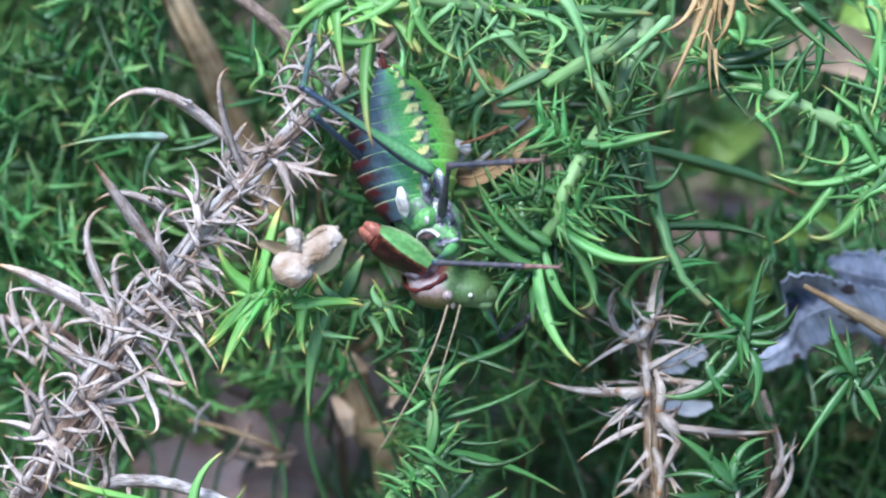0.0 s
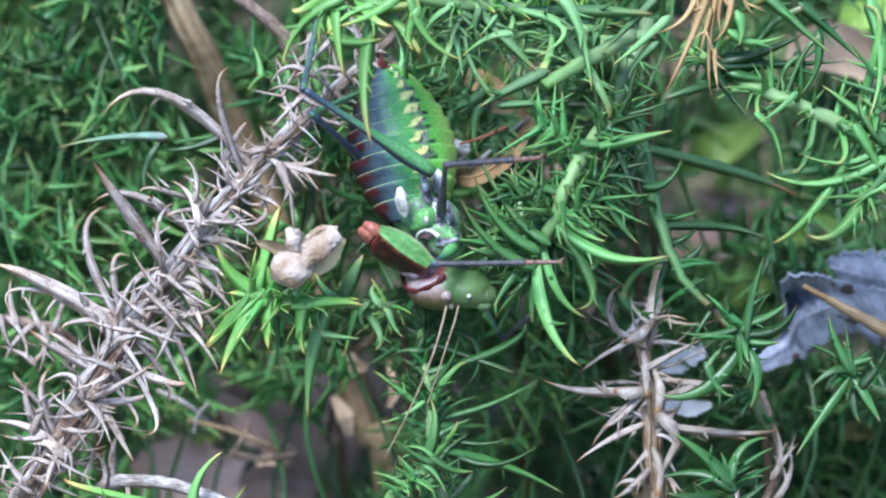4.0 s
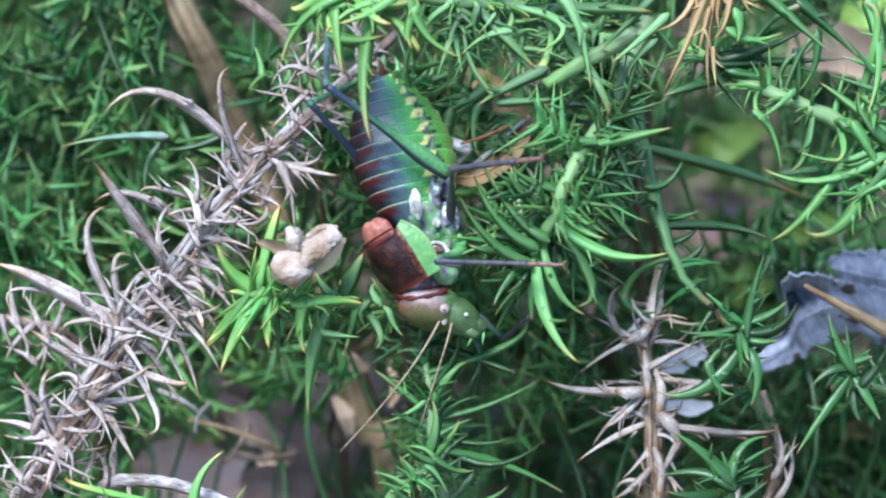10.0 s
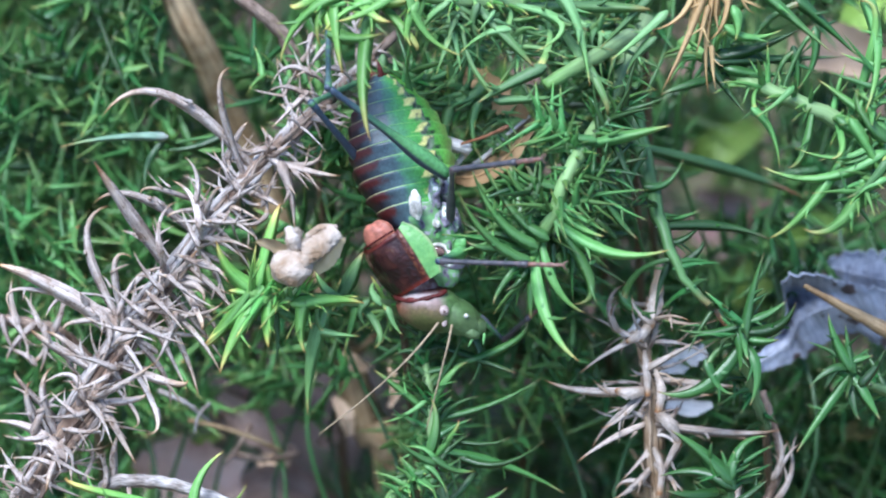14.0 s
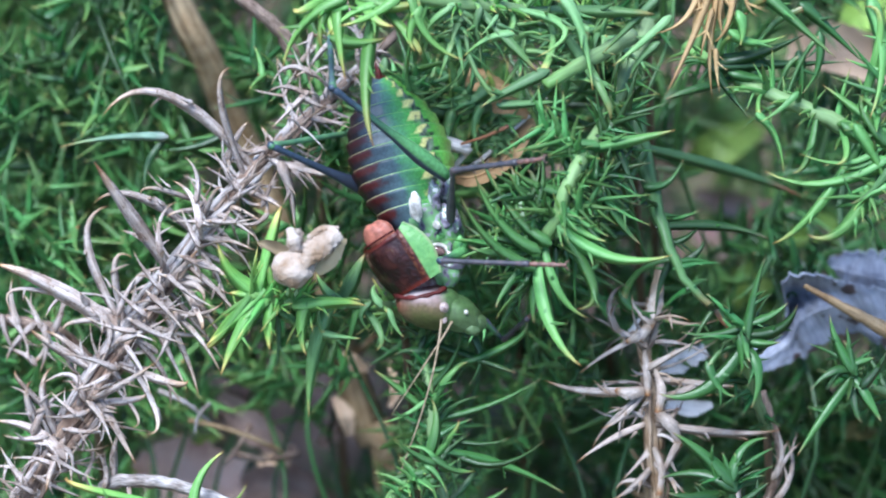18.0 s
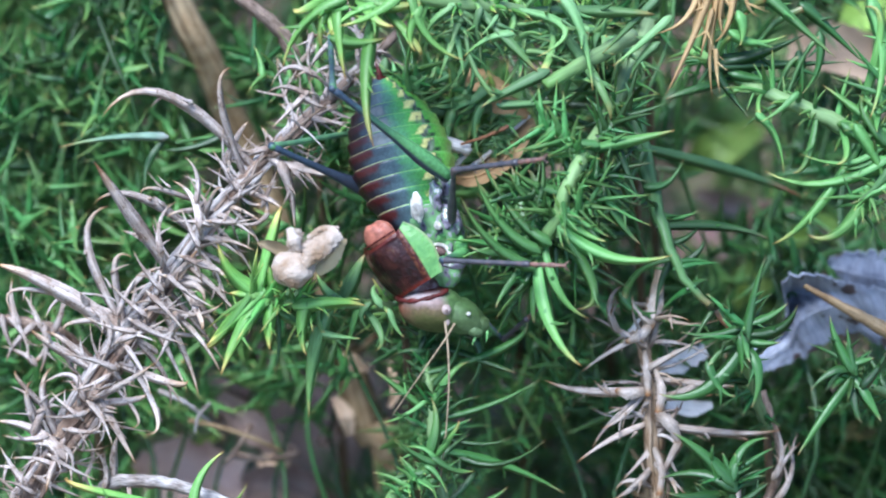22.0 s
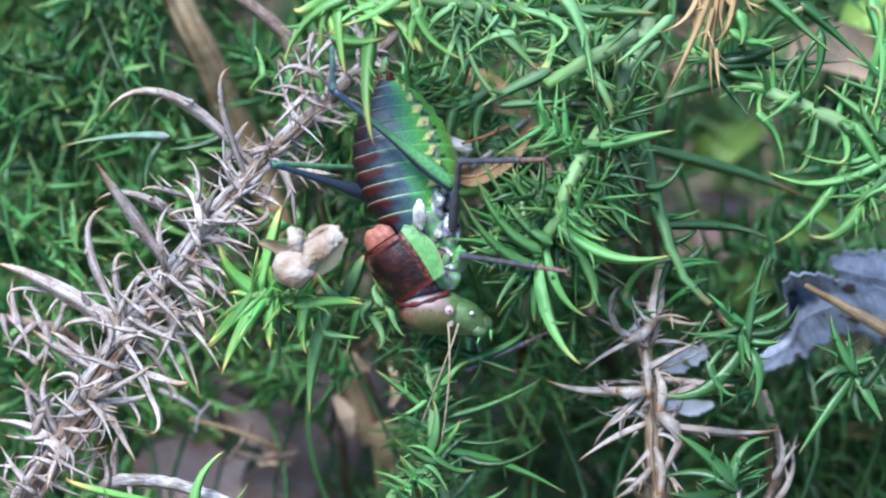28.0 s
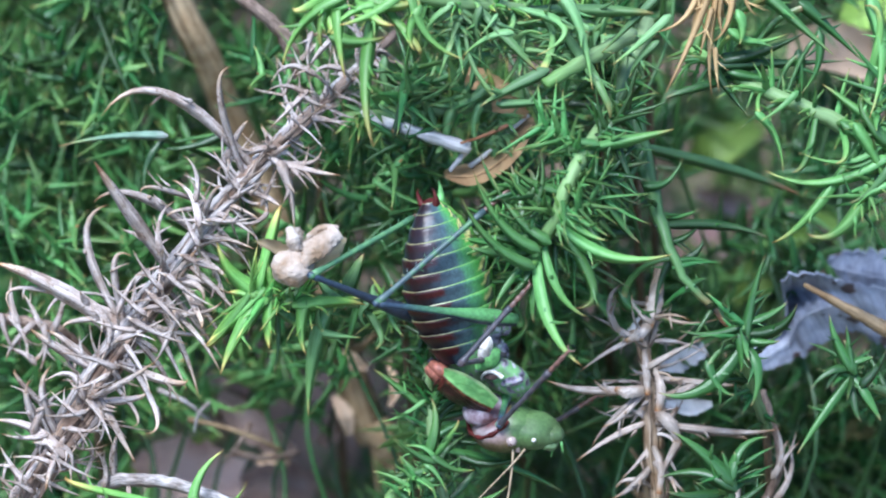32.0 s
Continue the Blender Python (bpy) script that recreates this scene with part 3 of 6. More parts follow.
low_right = branch("dead_gorse_twig", [(1330, 925, 0.02), (1370, 860, 0.018), (1382, 800, 0.016), (1350, 690, 0.016)], 9, 6, BARK,
                   "thin dead gorse twig among green shoots")
spines(low_right, BROWNED, 0.012, [(1372, 888, 1402, 830, 1392, 778, 9), (1305, 892, 1308, 865, 1318, 838, 9), (1372, 840, 1385, 800, 1372, 745, 9),
                                (1380, 830, 1400, 800, 1418, 782, 6)], thick=0.74)

# ---- near green shoots ----
sprig = branch("gorse_sprig", [(720, 560, 0.014), (690, 542, 0.010), (620, 536, 0.005), (540, 535, 0.000), (480, 530, -0.002), (445, 520, -0.003)], 11, 9,
               STEM, "fresh green gorse sprig with yellow-tipped spines", "gorse sprig")
random.seed(31)
spines(sprig, BRIGHT, -0.002, [
    (458, 518, 410, 482, 385, 428, 11), (445, 542, 412, 568, 365, 612, 10), (462, 550, 425, 588, 391, 664, 10), (455, 530, 430, 520, 405, 517, 6),
    (448, 540, 425, 549, 393, 556, 4), (462, 520, 455, 502, 470, 481, 9), (486, 508, 476, 482, 461, 467, 6), (490, 505, 474, 470, 481, 452, 8),
    (478, 442, 484, 410, 500, 363, 7), (535, 540, 600, 534, 649, 540, 9), (540, 542, 534, 590, 543, 629, 8), (482, 545, 476, 582, 478, 619, 7),
    (400, 590, 385, 598, 360, 612, 6)], thick=1.3)
spines(sprig, PALE_GREEN, 0.003, [
    (495, 548, 530, 572, 562, 575, 7), (585, 552, 556, 628, 547, 738, 10), (612, 532, 630, 482, 646, 448, 10), (600, 535, 575, 510, 560, 480, 8),
    (665, 558, 674, 590, 664, 620, 6), (690, 553, 700, 578, 716, 596, 5), (560, 540, 590, 555, 612, 562, 5), (650, 540, 640, 560, 655, 585, 5),
    (520, 530, 530, 505, 520, 490, 6), (500, 525, 520, 510, 525, 500, 6), (575, 590, 600, 595, 640, 598, 6), (490, 555, 494, 610, 486, 662, 4),
    (670, 535, 660, 515, 668, 500, 6)], thick=1.2)

upright = branch("gorse_shoot", [(800, 935, 0.010), (782, 860, 0.008), (768, 780, 0.007), (760, 700, 0.008), (748, 600, 0.012), (742, 545, 0.016)], 10, 7,
                 STEM, "upright green gorse shoot with pale-tipped spines", "gorse shoot")
spines(upright, GREEN, 0.006, [
    (756, 722, 700, 682, 661, 653, 6), (750, 712, 712, 736, 672, 748, 5), (766, 802, 730, 802, 695, 774, 6), (764, 840, 730, 838, 706, 803, 5),
    (775, 828, 740, 838, 710, 846, 7), (770, 850, 720, 862, 672, 854, 7), (780, 825, 810, 832, 842, 833, 7), (765, 700, 800, 660, 830, 640, 7)], thick=0.9)
# inner and lower spines in the shade-darkened green
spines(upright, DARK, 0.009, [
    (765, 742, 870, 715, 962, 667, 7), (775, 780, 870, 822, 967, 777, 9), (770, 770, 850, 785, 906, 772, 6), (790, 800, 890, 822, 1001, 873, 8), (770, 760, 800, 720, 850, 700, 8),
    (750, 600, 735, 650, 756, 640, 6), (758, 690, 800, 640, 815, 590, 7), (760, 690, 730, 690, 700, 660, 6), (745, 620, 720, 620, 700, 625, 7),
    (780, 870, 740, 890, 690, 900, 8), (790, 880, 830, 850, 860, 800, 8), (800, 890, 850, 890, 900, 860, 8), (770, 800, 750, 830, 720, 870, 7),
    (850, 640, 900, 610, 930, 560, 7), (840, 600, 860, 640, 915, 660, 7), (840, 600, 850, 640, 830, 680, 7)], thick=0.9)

low_sprig = branch("gorse_sprig", [(775, 812, 0.004), (745, 835, 0.001), (715, 858, -0.001), (680, 900, -0.003)], 8, 10, STEM,
                   "fresh pale green gorse sprig under the cricket", "gorse sprig")
random.seed(39)
spines(low_sprig, GREEN, -0.001, [
    (752, 836, 712, 842, 668, 855, 6), (765, 818, 730, 800, 696, 772, 6), (740, 842, 722, 822, 706, 804, 5), (770, 812, 805, 832, 834, 834, 6), (735, 845, 762, 860, 775, 892, 7),
    (722, 856, 700, 862, 680, 884, 6), (758, 826, 775, 842, 792, 872, 6), (745, 838, 728, 868, 722, 900, 7), (768, 800, 772, 760, 764, 704, 9), (770, 790, 800, 770, 812, 742, 5),
    (765, 805, 745, 792, 715, 790, 5)])
side_shoot(low_sprig, [(745, 835, 0.001), (728, 850, -0.002), (708, 876, -0.003)], 6, GREEN, 18, 30, 70, 5, 2)

top = branch("gorse_branch", [(1060, 60, 0.016), (1010, 36, 0.008), (910, 16, 0.002), (820, 6, -0.002), (720, -10, -0.006), (600, -25, -0.010)], 13, 14, STEM,
             "pale green gorse branch across the top of the bush")
random.seed(37)
spines(top, BRIGHT, -0.013, [
    (602, 0, 535, 45, 500, 120, 10), (692, 35, 648, 140, 662, 260, 11), (728, 0, 762, 70, 826, 106, 9), (620, 5, 600, 55, 612, 140, 10),
    (700, 0, 650, 30, 600, 45, 10), (640, 0, 660, 30, 700, 45, 10), (580, 0, 570, 40, 572, 85, 7), (660, 10, 620, 25, 575, 65, 8),
    (740, 20, 725, 60, 735, 90, 9), (600, 70, 640, 75, 685, 65, 12), (700, 50, 730, 70, 740, 95, 8), (640, -10, 690, 10, 740, -5, 12),
    (570, 5, 540, 15, 520, 12, 9)], thick=0.9)
spines(top, PALE_GREEN, -0.004, [
    (872, 15, 908, 80, 952, 126, 10), (1000, 0, 1030, 60, 1050, 160, 12), (850, 20, 845, 60, 875, 92, 7), (800, 10, 760, 45, 770, 60, 7),
    (970, 20, 1000, 50, 950, 100, 8), (960, 130, 890, 165, 850, 190, 11), (1040, 0, 1090, 20, 1160, 25, 10), (1160, 0, 1110, 50, 1065, 95, 8),
    (1180, 35, 1130, 80, 1085, 115, 9), (1160, 80, 1130, 110, 1115, 140, 8), (900, 60, 860, 70, 820, 100, 8), (1050, 100, 1060, 150, 1080, 215, 11),
    (890, 184, 950, 182, 1012, 176, 8)], thick=0.9)

lying = branch("gorse_sprig", [(900, 185, 0.017), (850, 190, 0.015), (760, 196, 0.013), (680, 204, 0.0125), (606, 208, 0.0125)], 12, 11, STEM,
               "green gorse sprig lying behind the cricket", "gorse sprig")
spines(lying, PALE_GREEN, 0.012, [
    (700, 200, 674, 188, 669, 160, 8), (860, 160, 800, 188, 725, 172, 9), (700, 205, 712, 235, 703, 272, 9), (800, 200, 792, 240, 803, 280, 10),
    (700, 205, 730, 218, 782, 213, 6), (682, 112, 690, 160, 735, 192, 9), (650, 200, 620, 190, 605, 186, 5), (725, 195, 735, 225, 724, 262, 8),
    (640, 208, 630, 218, 605, 222, 5), (660, 205, 650, 216, 625, 220, 4), (760, 195, 770, 230, 760, 262, 7), (720, 195, 735, 170, 730, 140, 7),
    (850, 190, 840, 230, 850, 280, 8)], thick=0.9)

middle = branch("gorse_branch", [(1150, 40, 0.018), (1100, 150, 0.010), (1070, 222, 0.000), (1035, 275, -0.007), (1005, 330, -0.009), (985, 390, -0.008), (950, 450, -0.004),
                                 (945, 500, 0.003)], 15, 10, STEM, "stout green gorse branch beside the cricket")
random.seed(41)
spines(middle, GREEN, -0.008, [
    (1060, 242, 1130, 252, 1196, 229, 10), (1052, 256, 980, 246, 905, 270, 9), (985, 400, 1075, 474, 1192, 450, 12), (990, 380, 935, 368, 898, 300, 10),
    (965, 425, 905, 385, 868, 305, 11), (945, 440, 875, 400, 838, 300, 11), (935, 470, 860, 435, 815, 345, 11), (995, 340, 945, 332, 908, 298, 12),
    (992, 380, 988, 410, 998, 438, 7), (1000, 385, 1030, 415, 1076, 426, 8), (950, 480, 962, 575, 1031, 648, 14), (968, 445, 980, 525, 1042, 562, 10),
    (1052, 462, 1060, 510, 1020, 546, 10)], thick=0.82, sway=0.6)
spines(middle, DARK, -0.006, [
    (1090, 250, 1112, 308, 1136, 366, 9), (1055, 310, 1090, 345, 1132, 360, 8), (1058, 290, 1075, 375, 1135, 432, 12), (945, 480, 890, 500, 878, 545, 8),
    (945, 485, 945, 530, 946, 572, 9), (955, 460, 965, 490, 972, 508, 7), (1082, 368, 1050, 388, 1030, 400, 7), (930, 455, 880, 450, 830, 435, 10),
    (940, 440, 900, 420, 850, 420, 9), (1010, 300, 990, 260, 1000, 225, 9), (985, 360, 1020, 350, 1040, 330, 8), (960, 470, 930, 500, 900, 520, 9),
    (970, 400, 930, 400, 880, 375, 10)], thick=0.82, sway=0.6)

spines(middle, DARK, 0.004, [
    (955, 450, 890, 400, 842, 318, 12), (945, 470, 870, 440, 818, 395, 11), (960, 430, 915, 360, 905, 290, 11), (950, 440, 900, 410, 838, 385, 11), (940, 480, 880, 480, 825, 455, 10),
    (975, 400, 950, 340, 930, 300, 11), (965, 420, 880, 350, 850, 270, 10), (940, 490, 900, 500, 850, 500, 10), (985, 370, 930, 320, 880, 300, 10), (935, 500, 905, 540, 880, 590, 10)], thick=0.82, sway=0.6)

dull = branch("gorse_shoot", [(1120, 200, 0.014), (1145, 300, 0.012), (1172, 400, 0.006), (1210, 490, 0.004), (1262, 545, 0.004), (1298, 590, 0.003)], 18, 2, DULL,
              "old dull-green gorse shoot with a reddish tip", "gorse shoot")
spines(dull, DARK, 0.008, [
    (1255, 538, 1280, 562, 1297, 588, 7), (1180, 430, 1215, 420, 1245, 390, 7), (1165, 380, 1200, 385, 1240, 370, 8), (1190, 460, 1170, 500, 1160, 560, 9),
    (1200, 470, 1240, 440, 1240, 420, 7), (1140, 270, 1115, 320, 1100, 370, 7), (1150, 330, 1185, 320, 1210, 280, 7),
    (1195, 405, 1280, 400, 1362, 422, 8), (1105, 528, 1135, 555, 1190, 568, 10)])

# ---- the shoots at the right ----
ribbed = branch("gorse_branch", [(1640, 320, 0.006), (1568, 268, 0.000), (1480, 215, -0.002), (1400, 180, -0.002), (1330, 150, 0.000), (1260, 110, 0.004),
                                 (1215, 80, 0.008)], 17, 11, STEM, "stout ribbed pale green gorse branch")
random.seed(43)
spines(ribbed, DARK, -0.001, [
    (1285, 108, 1355, 90, 1428, 58, 12), (1275, 116, 1370, 113, 1505, 108, 12), (1300, 130, 1360, 140, 1412, 135, 9), (1260, 110, 1290, 160, 1328, 208, 9),
    (1425, 12, 1470, 52, 1535, 115, 10), (1415, 100, 1420, 150, 1412, 190, 9), (1452, 65, 1448, 120, 1420, 165, 8), (1250, 155, 1220, 160, 1178, 175, 8)], thick=0.9)
spines(ribbed, GREEN, -0.005, [
    (1362, -5, 1420, 48, 1482, 102, 10), (1408, 168, 1378, 195, 1345, 216, 7), (1572, 238, 1512, 190, 1455, 148, 11), (1545, 10, 1562, 110, 1540, 210, 13),
    (1565, 285, 1455, 325, 1353, 301, 11), (1572, 340, 1500, 398, 1428, 413, 12), (1482, 322, 1440, 375, 1366, 431, 9), (1562, 255, 1500, 288, 1415, 270, 8),
    (1545, 283, 1515, 296, 1485, 295, 5), (1345, 205, 1375, 245, 1388, 305, 7), (1500, 225, 1540, 240, 1570, 200, 10), (1440, 240, 1430, 280, 1402, 305, 7),
    (1300, 60, 1340, 75, 1395, 60, 9)], thick=0.9)
spines(ribbed, GREEN, -0.006, [
    (1568, 250, 1530, 200, 1530, 160, 11), (1575, 300, 1540, 340, 1505, 360, 9), (1568, 330, 1530, 350, 1510, 380, 9), (1500, 240, 1500, 270, 1480, 290, 7),
    (1575, 120, 1560, 60, 1530, 10, 9), (1310, 30, 1315, 55, 1310, 80, 10), (1520, 230, 1555, 290, 1568, 330, 10)], thick=0.9)

fan = branch("gorse_sprig", [(1360, 760, 0.016), (1335, 690, 0.008), (1318, 620, 0.000), (1316, 575, -0.002)], 10, 9, STEM,
             "green gorse sprig with spines fanning out", "gorse sprig")
random.seed(47)
# fan, corner and edge spines: shade low on the right is in their colour
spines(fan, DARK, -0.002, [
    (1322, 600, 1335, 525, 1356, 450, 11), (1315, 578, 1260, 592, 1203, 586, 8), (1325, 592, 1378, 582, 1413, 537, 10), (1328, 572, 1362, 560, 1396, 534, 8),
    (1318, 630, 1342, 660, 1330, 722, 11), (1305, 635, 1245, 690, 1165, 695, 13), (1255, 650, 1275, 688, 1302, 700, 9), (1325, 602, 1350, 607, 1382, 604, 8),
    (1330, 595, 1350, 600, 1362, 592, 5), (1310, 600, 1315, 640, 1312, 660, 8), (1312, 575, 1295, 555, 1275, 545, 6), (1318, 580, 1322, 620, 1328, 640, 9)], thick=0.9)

corner = branch("gorse_sprig", [(1300, 940, 0.006), (1292, 890, 0.000), (1288, 835, -0.002)], 13, 12, STEM, "green gorse sprig low in the bush, darkened for shade",
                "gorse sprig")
# shade over this sprig is coloured in with the darkened green
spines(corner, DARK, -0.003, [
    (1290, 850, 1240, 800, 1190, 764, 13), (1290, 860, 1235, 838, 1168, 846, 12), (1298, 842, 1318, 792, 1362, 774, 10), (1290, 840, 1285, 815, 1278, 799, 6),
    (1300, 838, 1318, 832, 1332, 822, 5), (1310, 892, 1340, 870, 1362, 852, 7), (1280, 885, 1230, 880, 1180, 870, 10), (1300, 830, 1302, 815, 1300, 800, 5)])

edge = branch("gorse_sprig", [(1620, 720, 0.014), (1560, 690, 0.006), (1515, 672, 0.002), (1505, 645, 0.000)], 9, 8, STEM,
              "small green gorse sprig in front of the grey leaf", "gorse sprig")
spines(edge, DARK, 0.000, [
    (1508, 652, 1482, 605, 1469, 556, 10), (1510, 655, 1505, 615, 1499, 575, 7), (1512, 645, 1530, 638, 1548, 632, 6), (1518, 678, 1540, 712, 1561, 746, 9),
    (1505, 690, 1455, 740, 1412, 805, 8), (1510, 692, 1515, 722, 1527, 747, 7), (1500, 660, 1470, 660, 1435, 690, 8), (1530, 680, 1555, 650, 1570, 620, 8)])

front = branch("gorse_shoot", [(350, 960, -0.006), (340, 900, -0.006), (345, 880, -0.006)], 9, 8, STEM, "single green gorse tip in front", "gorse shoot")
spines(front, BRIGHT, -0.006, [(342, 895, 358, 838, 399, 796, 9), (340, 910, 400, 900, 440, 850, 6)])
spines(front, BRIGHT, -0.008, [(200, 890, 160, 865, 120, 843, 6)])

ROD = spine_material("grey_green_spine", [(0.0, (0.36, 0.38, 0.34)), (0.12, (0.19, 0.29, 0.21)), (0.6, (0.17, 0.29, 0.18)), (0.84, (0.28, 0.36, 0.14)), (0.95, (0.42, 0.22, 0.09))],
                     0.5, 0.4, 0.01, 0.1, 0.3, (0.7, 0.8, 0.65), (0.7, 1.2), (18, 8, 1))
old_left = branch("gorse_shoot", [(420, 300, 0.034), (350, 268, 0.024), (280, 243, 0.012)], 5, 5, DARK, "pale green gorse tip beside the dead branch",
                  "gorse shoot")
spines(old_left, ROD, 0.009, [(288, 241, 195, 243, 103, 260, 7)], barbs=0)
spines(dull, DULL, 0.022, [(1206, 281, 1310, 305, 1422, 348, 9)], barbs=0)
spines(old_left, DARK, 0.014, [(390, 242, 330, 262, 275, 262, 7), (275, 260, 262, 290, 258, 335, 7)], barbs=0)


def near_bits():
    """Small spines along the near green stems."""
    random.seed(71)
    for thing, count, material in ((sprig, 34, BRIGHT), (upright, 44, DARK), (top, 60, BRIGHT), (lying, 40, BRIGHT), (middle, 40, GREEN), (dull, 10, DARK),
                                   (ribbed, 50, GREEN), (fan, 24, DARK), (corner, 16, DARK), (edge, 20, DARK)):
        line = LINES[thing.name]
        bulk = Bulk()
        for i in range(count):
            k = random.randint(0, len(line) - 2)
            tan = (line[k + 1] - line[k]).normalized()
            a = line[k].lerp(line[k + 1], random.random())
            side = Matrix.Rotation(random.random() * 6.28, 3, tan) @ across(tan)
            way = (side + tan * random.uniform(-0.1, 0.9)).normalized()
            ln = random.uniform(30, 110) * U
            spine(bulk, a, a + way * ln, side * ln * random.uniform(-0.1, 0.1) + Vector((0, 0, ln * 0.06)), random.uniform(4.5, 7.5) * U, 7, 6, 0.1)
            for j in range(2):
                w = (way + Vector((random.uniform(-1, 1), random.uniform(-1, 1), random.uniform(-1, 1)))).normalized()
                spine(bulk, a + way * ln * 0.35, a + way * ln * 0.35 + w * ln * 0.4, Vector((0, 0, 0)), 3 * U, 5, 5, 0)
        ob = part("spinelet_growth", bulk, material, thing)
        ob.matrix_parent_inverse = Matrix.Translation(-thing.location)
        tagged(ob, kind="stuff")


near_bits()


# leafy shoots off the near branches
random.seed(83)
for thing, material, shoots in (
        (middle, GREEN, (((1035, 275, -0.007), (1000, 240, -0.009), (955, 222, -0.008)), ((1050, 255, -0.004), (1090, 215, -0.004), (1125, 190, 0.0)), ((945, 450, -0.004), (905, 440, -0.003), (860, 425, 0.002)), ((985, 390, -0.008), (945, 350, -0.009), (900, 325, -0.006)),
                         ((985, 390, -0.008), (1030, 365, -0.009), (1075, 345, -0.006)), ((1005, 330, -0.009), (1060, 310, -0.008), (1105, 300, -0.004)), ((960, 440, -0.004), (920, 420, -0.002), (880, 390, 0.0)),
                         ((970, 420, -0.005), (1000, 440, -0.004), (1040, 470, 0.0)))),
        (top, PALE_GREEN, (((910, 16, 0.002), (915, 60, 0.0), (935, 105, 0.0)), ((820, 6, -0.002), (812, 40, -0.003), (800, 80, 0.0)), ((1010, 36, 0.008), (990, 70, 0.004), (975, 118, 0.002)),
                      ((1030, 45, 0.008), (1070, 65, 0.006), (1110, 95, 0.006)), ((960, 26, 0.004), (1000, 80, 0.002), (1015, 140, 0.0)), ((870, 10, 0.0), (850, 60, 0.0), (845, 110, 0.004)))),
        (ribbed, GREEN, (((1568, 268, 0.0), (1540, 320, -0.004), (1520, 370, -0.004)),
                         ((1540, 250, 0.0), (1555, 200, -0.006), (1565, 110, -0.006)))),
        (lying, PALE_GREEN, (((700, 203, 0.014), (690, 260, 0.024), (680, 320, 0.028)), ((760, 196, 0.013), (750, 280, 0.026), (730, 350, 0.030)), ((660, 205, 0.012), (640, 290, 0.026), (645, 365, 0.030)),
                        ((800, 193, 0.014), (785, 300, 0.028), (760, 395, 0.032)), ((850, 190, 0.013), (820, 160, 0.012), (800, 130, 0.012)), ((760, 196, 0.011), (740, 165, 0.010), (735, 130, 0.010)), ((880, 187, 0.015), (890, 230, 0.014), (880, 270, 0.014))))):
    for k, path in enumerate(shoots):
        side_shoot(thing, path, 6.5, DARK if k % 2 and thing is middle else material, 19, 42, 105, 5.6, 2)


# a shoot far back, seen through the gap on the right; its bright green stands in for sunlight
far = tagged(branch("gorse_plant", [(1290, 760, 0.17), (1310, 560, 0.16), (1335, 400, 0.155), (1345, 210, 0.15)], 5, 4, GREEN, "gorse plant far back in the bush, sunlight in its bright green", "gorse plant", True, 6, 20),
             group="gorse plants in the bush")
random.seed(91)
for path in (((1318, 500, 0.158), (1270, 470, 0.15), (1235, 450, 0.145)), ((1322, 480, 0.158), (1360, 460, 0.15), (1395, 455, 0.145)), ((1335, 400, 0.155), (1370, 370, 0.15), (1400, 330, 0.145)),
             ((1330, 420, 0.155), (1290, 380, 0.15), (1265, 330, 0.145)), ((1340, 300, 0.152), (1310, 250, 0.148), (1290, 215, 0.145)), ((1312, 540, 0.16), (1350, 530, 0.15), (1390, 520, 0.145)),
             ((1340, 320, 0.152), (1280, 270, 0.12), (1230, 225, 0.11)), ((1340, 330, 0.152), (1300, 250, 0.12), (1290, 200, 0.11)), ((1335, 400, 0.155), (1360, 480, 0.12), (1385, 500, 0.11))):
    side_shoot(far, path, 7, BRIGHT, 16, 60, 130, 11, 2)


# ---- dry leaves, stalks and other small things in the bush ----
def strip(bulk, path, widths, cup=0.2, ragged=0.0, n=22, across_n=9, seed=0.0, facing=None):
    """A leaf-like sheet along a path, cupped, with an uneven edge and a little thickness."""
    line = smooth([at(*p) for p in path], n)
    face = facing or (VIEW.to_3x3() @ Vector((0, -1, 0.25)))
    for off in (0.0, 0.00025):
        grid = []
        for i, p in enumerate(line):
            tan = (line[min(i + 1, n - 1)] - line[max(i - 1, 0)]).normalized()
            side = tan.cross(face).normalized()
            up = side.cross(tan).normalized()
            w = float(np.interp(i / (n - 1), [k / (len(widths) - 1) for k in range(len(widths))], widths)) * U
            row = []
            for j in range(across_n):
                q = j / (across_n - 1) * 2 - 1
                k = 1 + ragged * noise.noise(Vector((i * 0.6, seed + (9 if q > 0 else 0), 2))) * abs(q)
                bump = 0.06 * w * noise.noise(Vector((i * 0.5, q * 2, seed)))
                row.append(p + side * (q * k * w / 2) + up * (cup * w * (q * q - 0.4) + bump - off))
            grid.append(row)
        bulk.sheet(grid)


def leaf_thing(name, label, material, path, widths, category="dry leaf", **more):
    bulk = Bulk()
    strip(bulk, path, widths, **more)
    thing = tagged(part(name, bulk, material), label, category, "dead leaves in the bush")
    rib = Bulk()
    line = smooth([at(*p) for p in path], 16)
    lift = VIEW.to_3x3() @ Vector((0, -1, 0)) * U
    w = max(widths)
    rib.tube([p + lift * (w * more.get("cup", 0.2) * 0.35 + 0.5) for p in line], [max(1.2, w * 0.018) * U * (1 - 0.05 * i) for i in range(16)], 6, 0, True)
    part("midrib", rib, material, thing)
    return thing


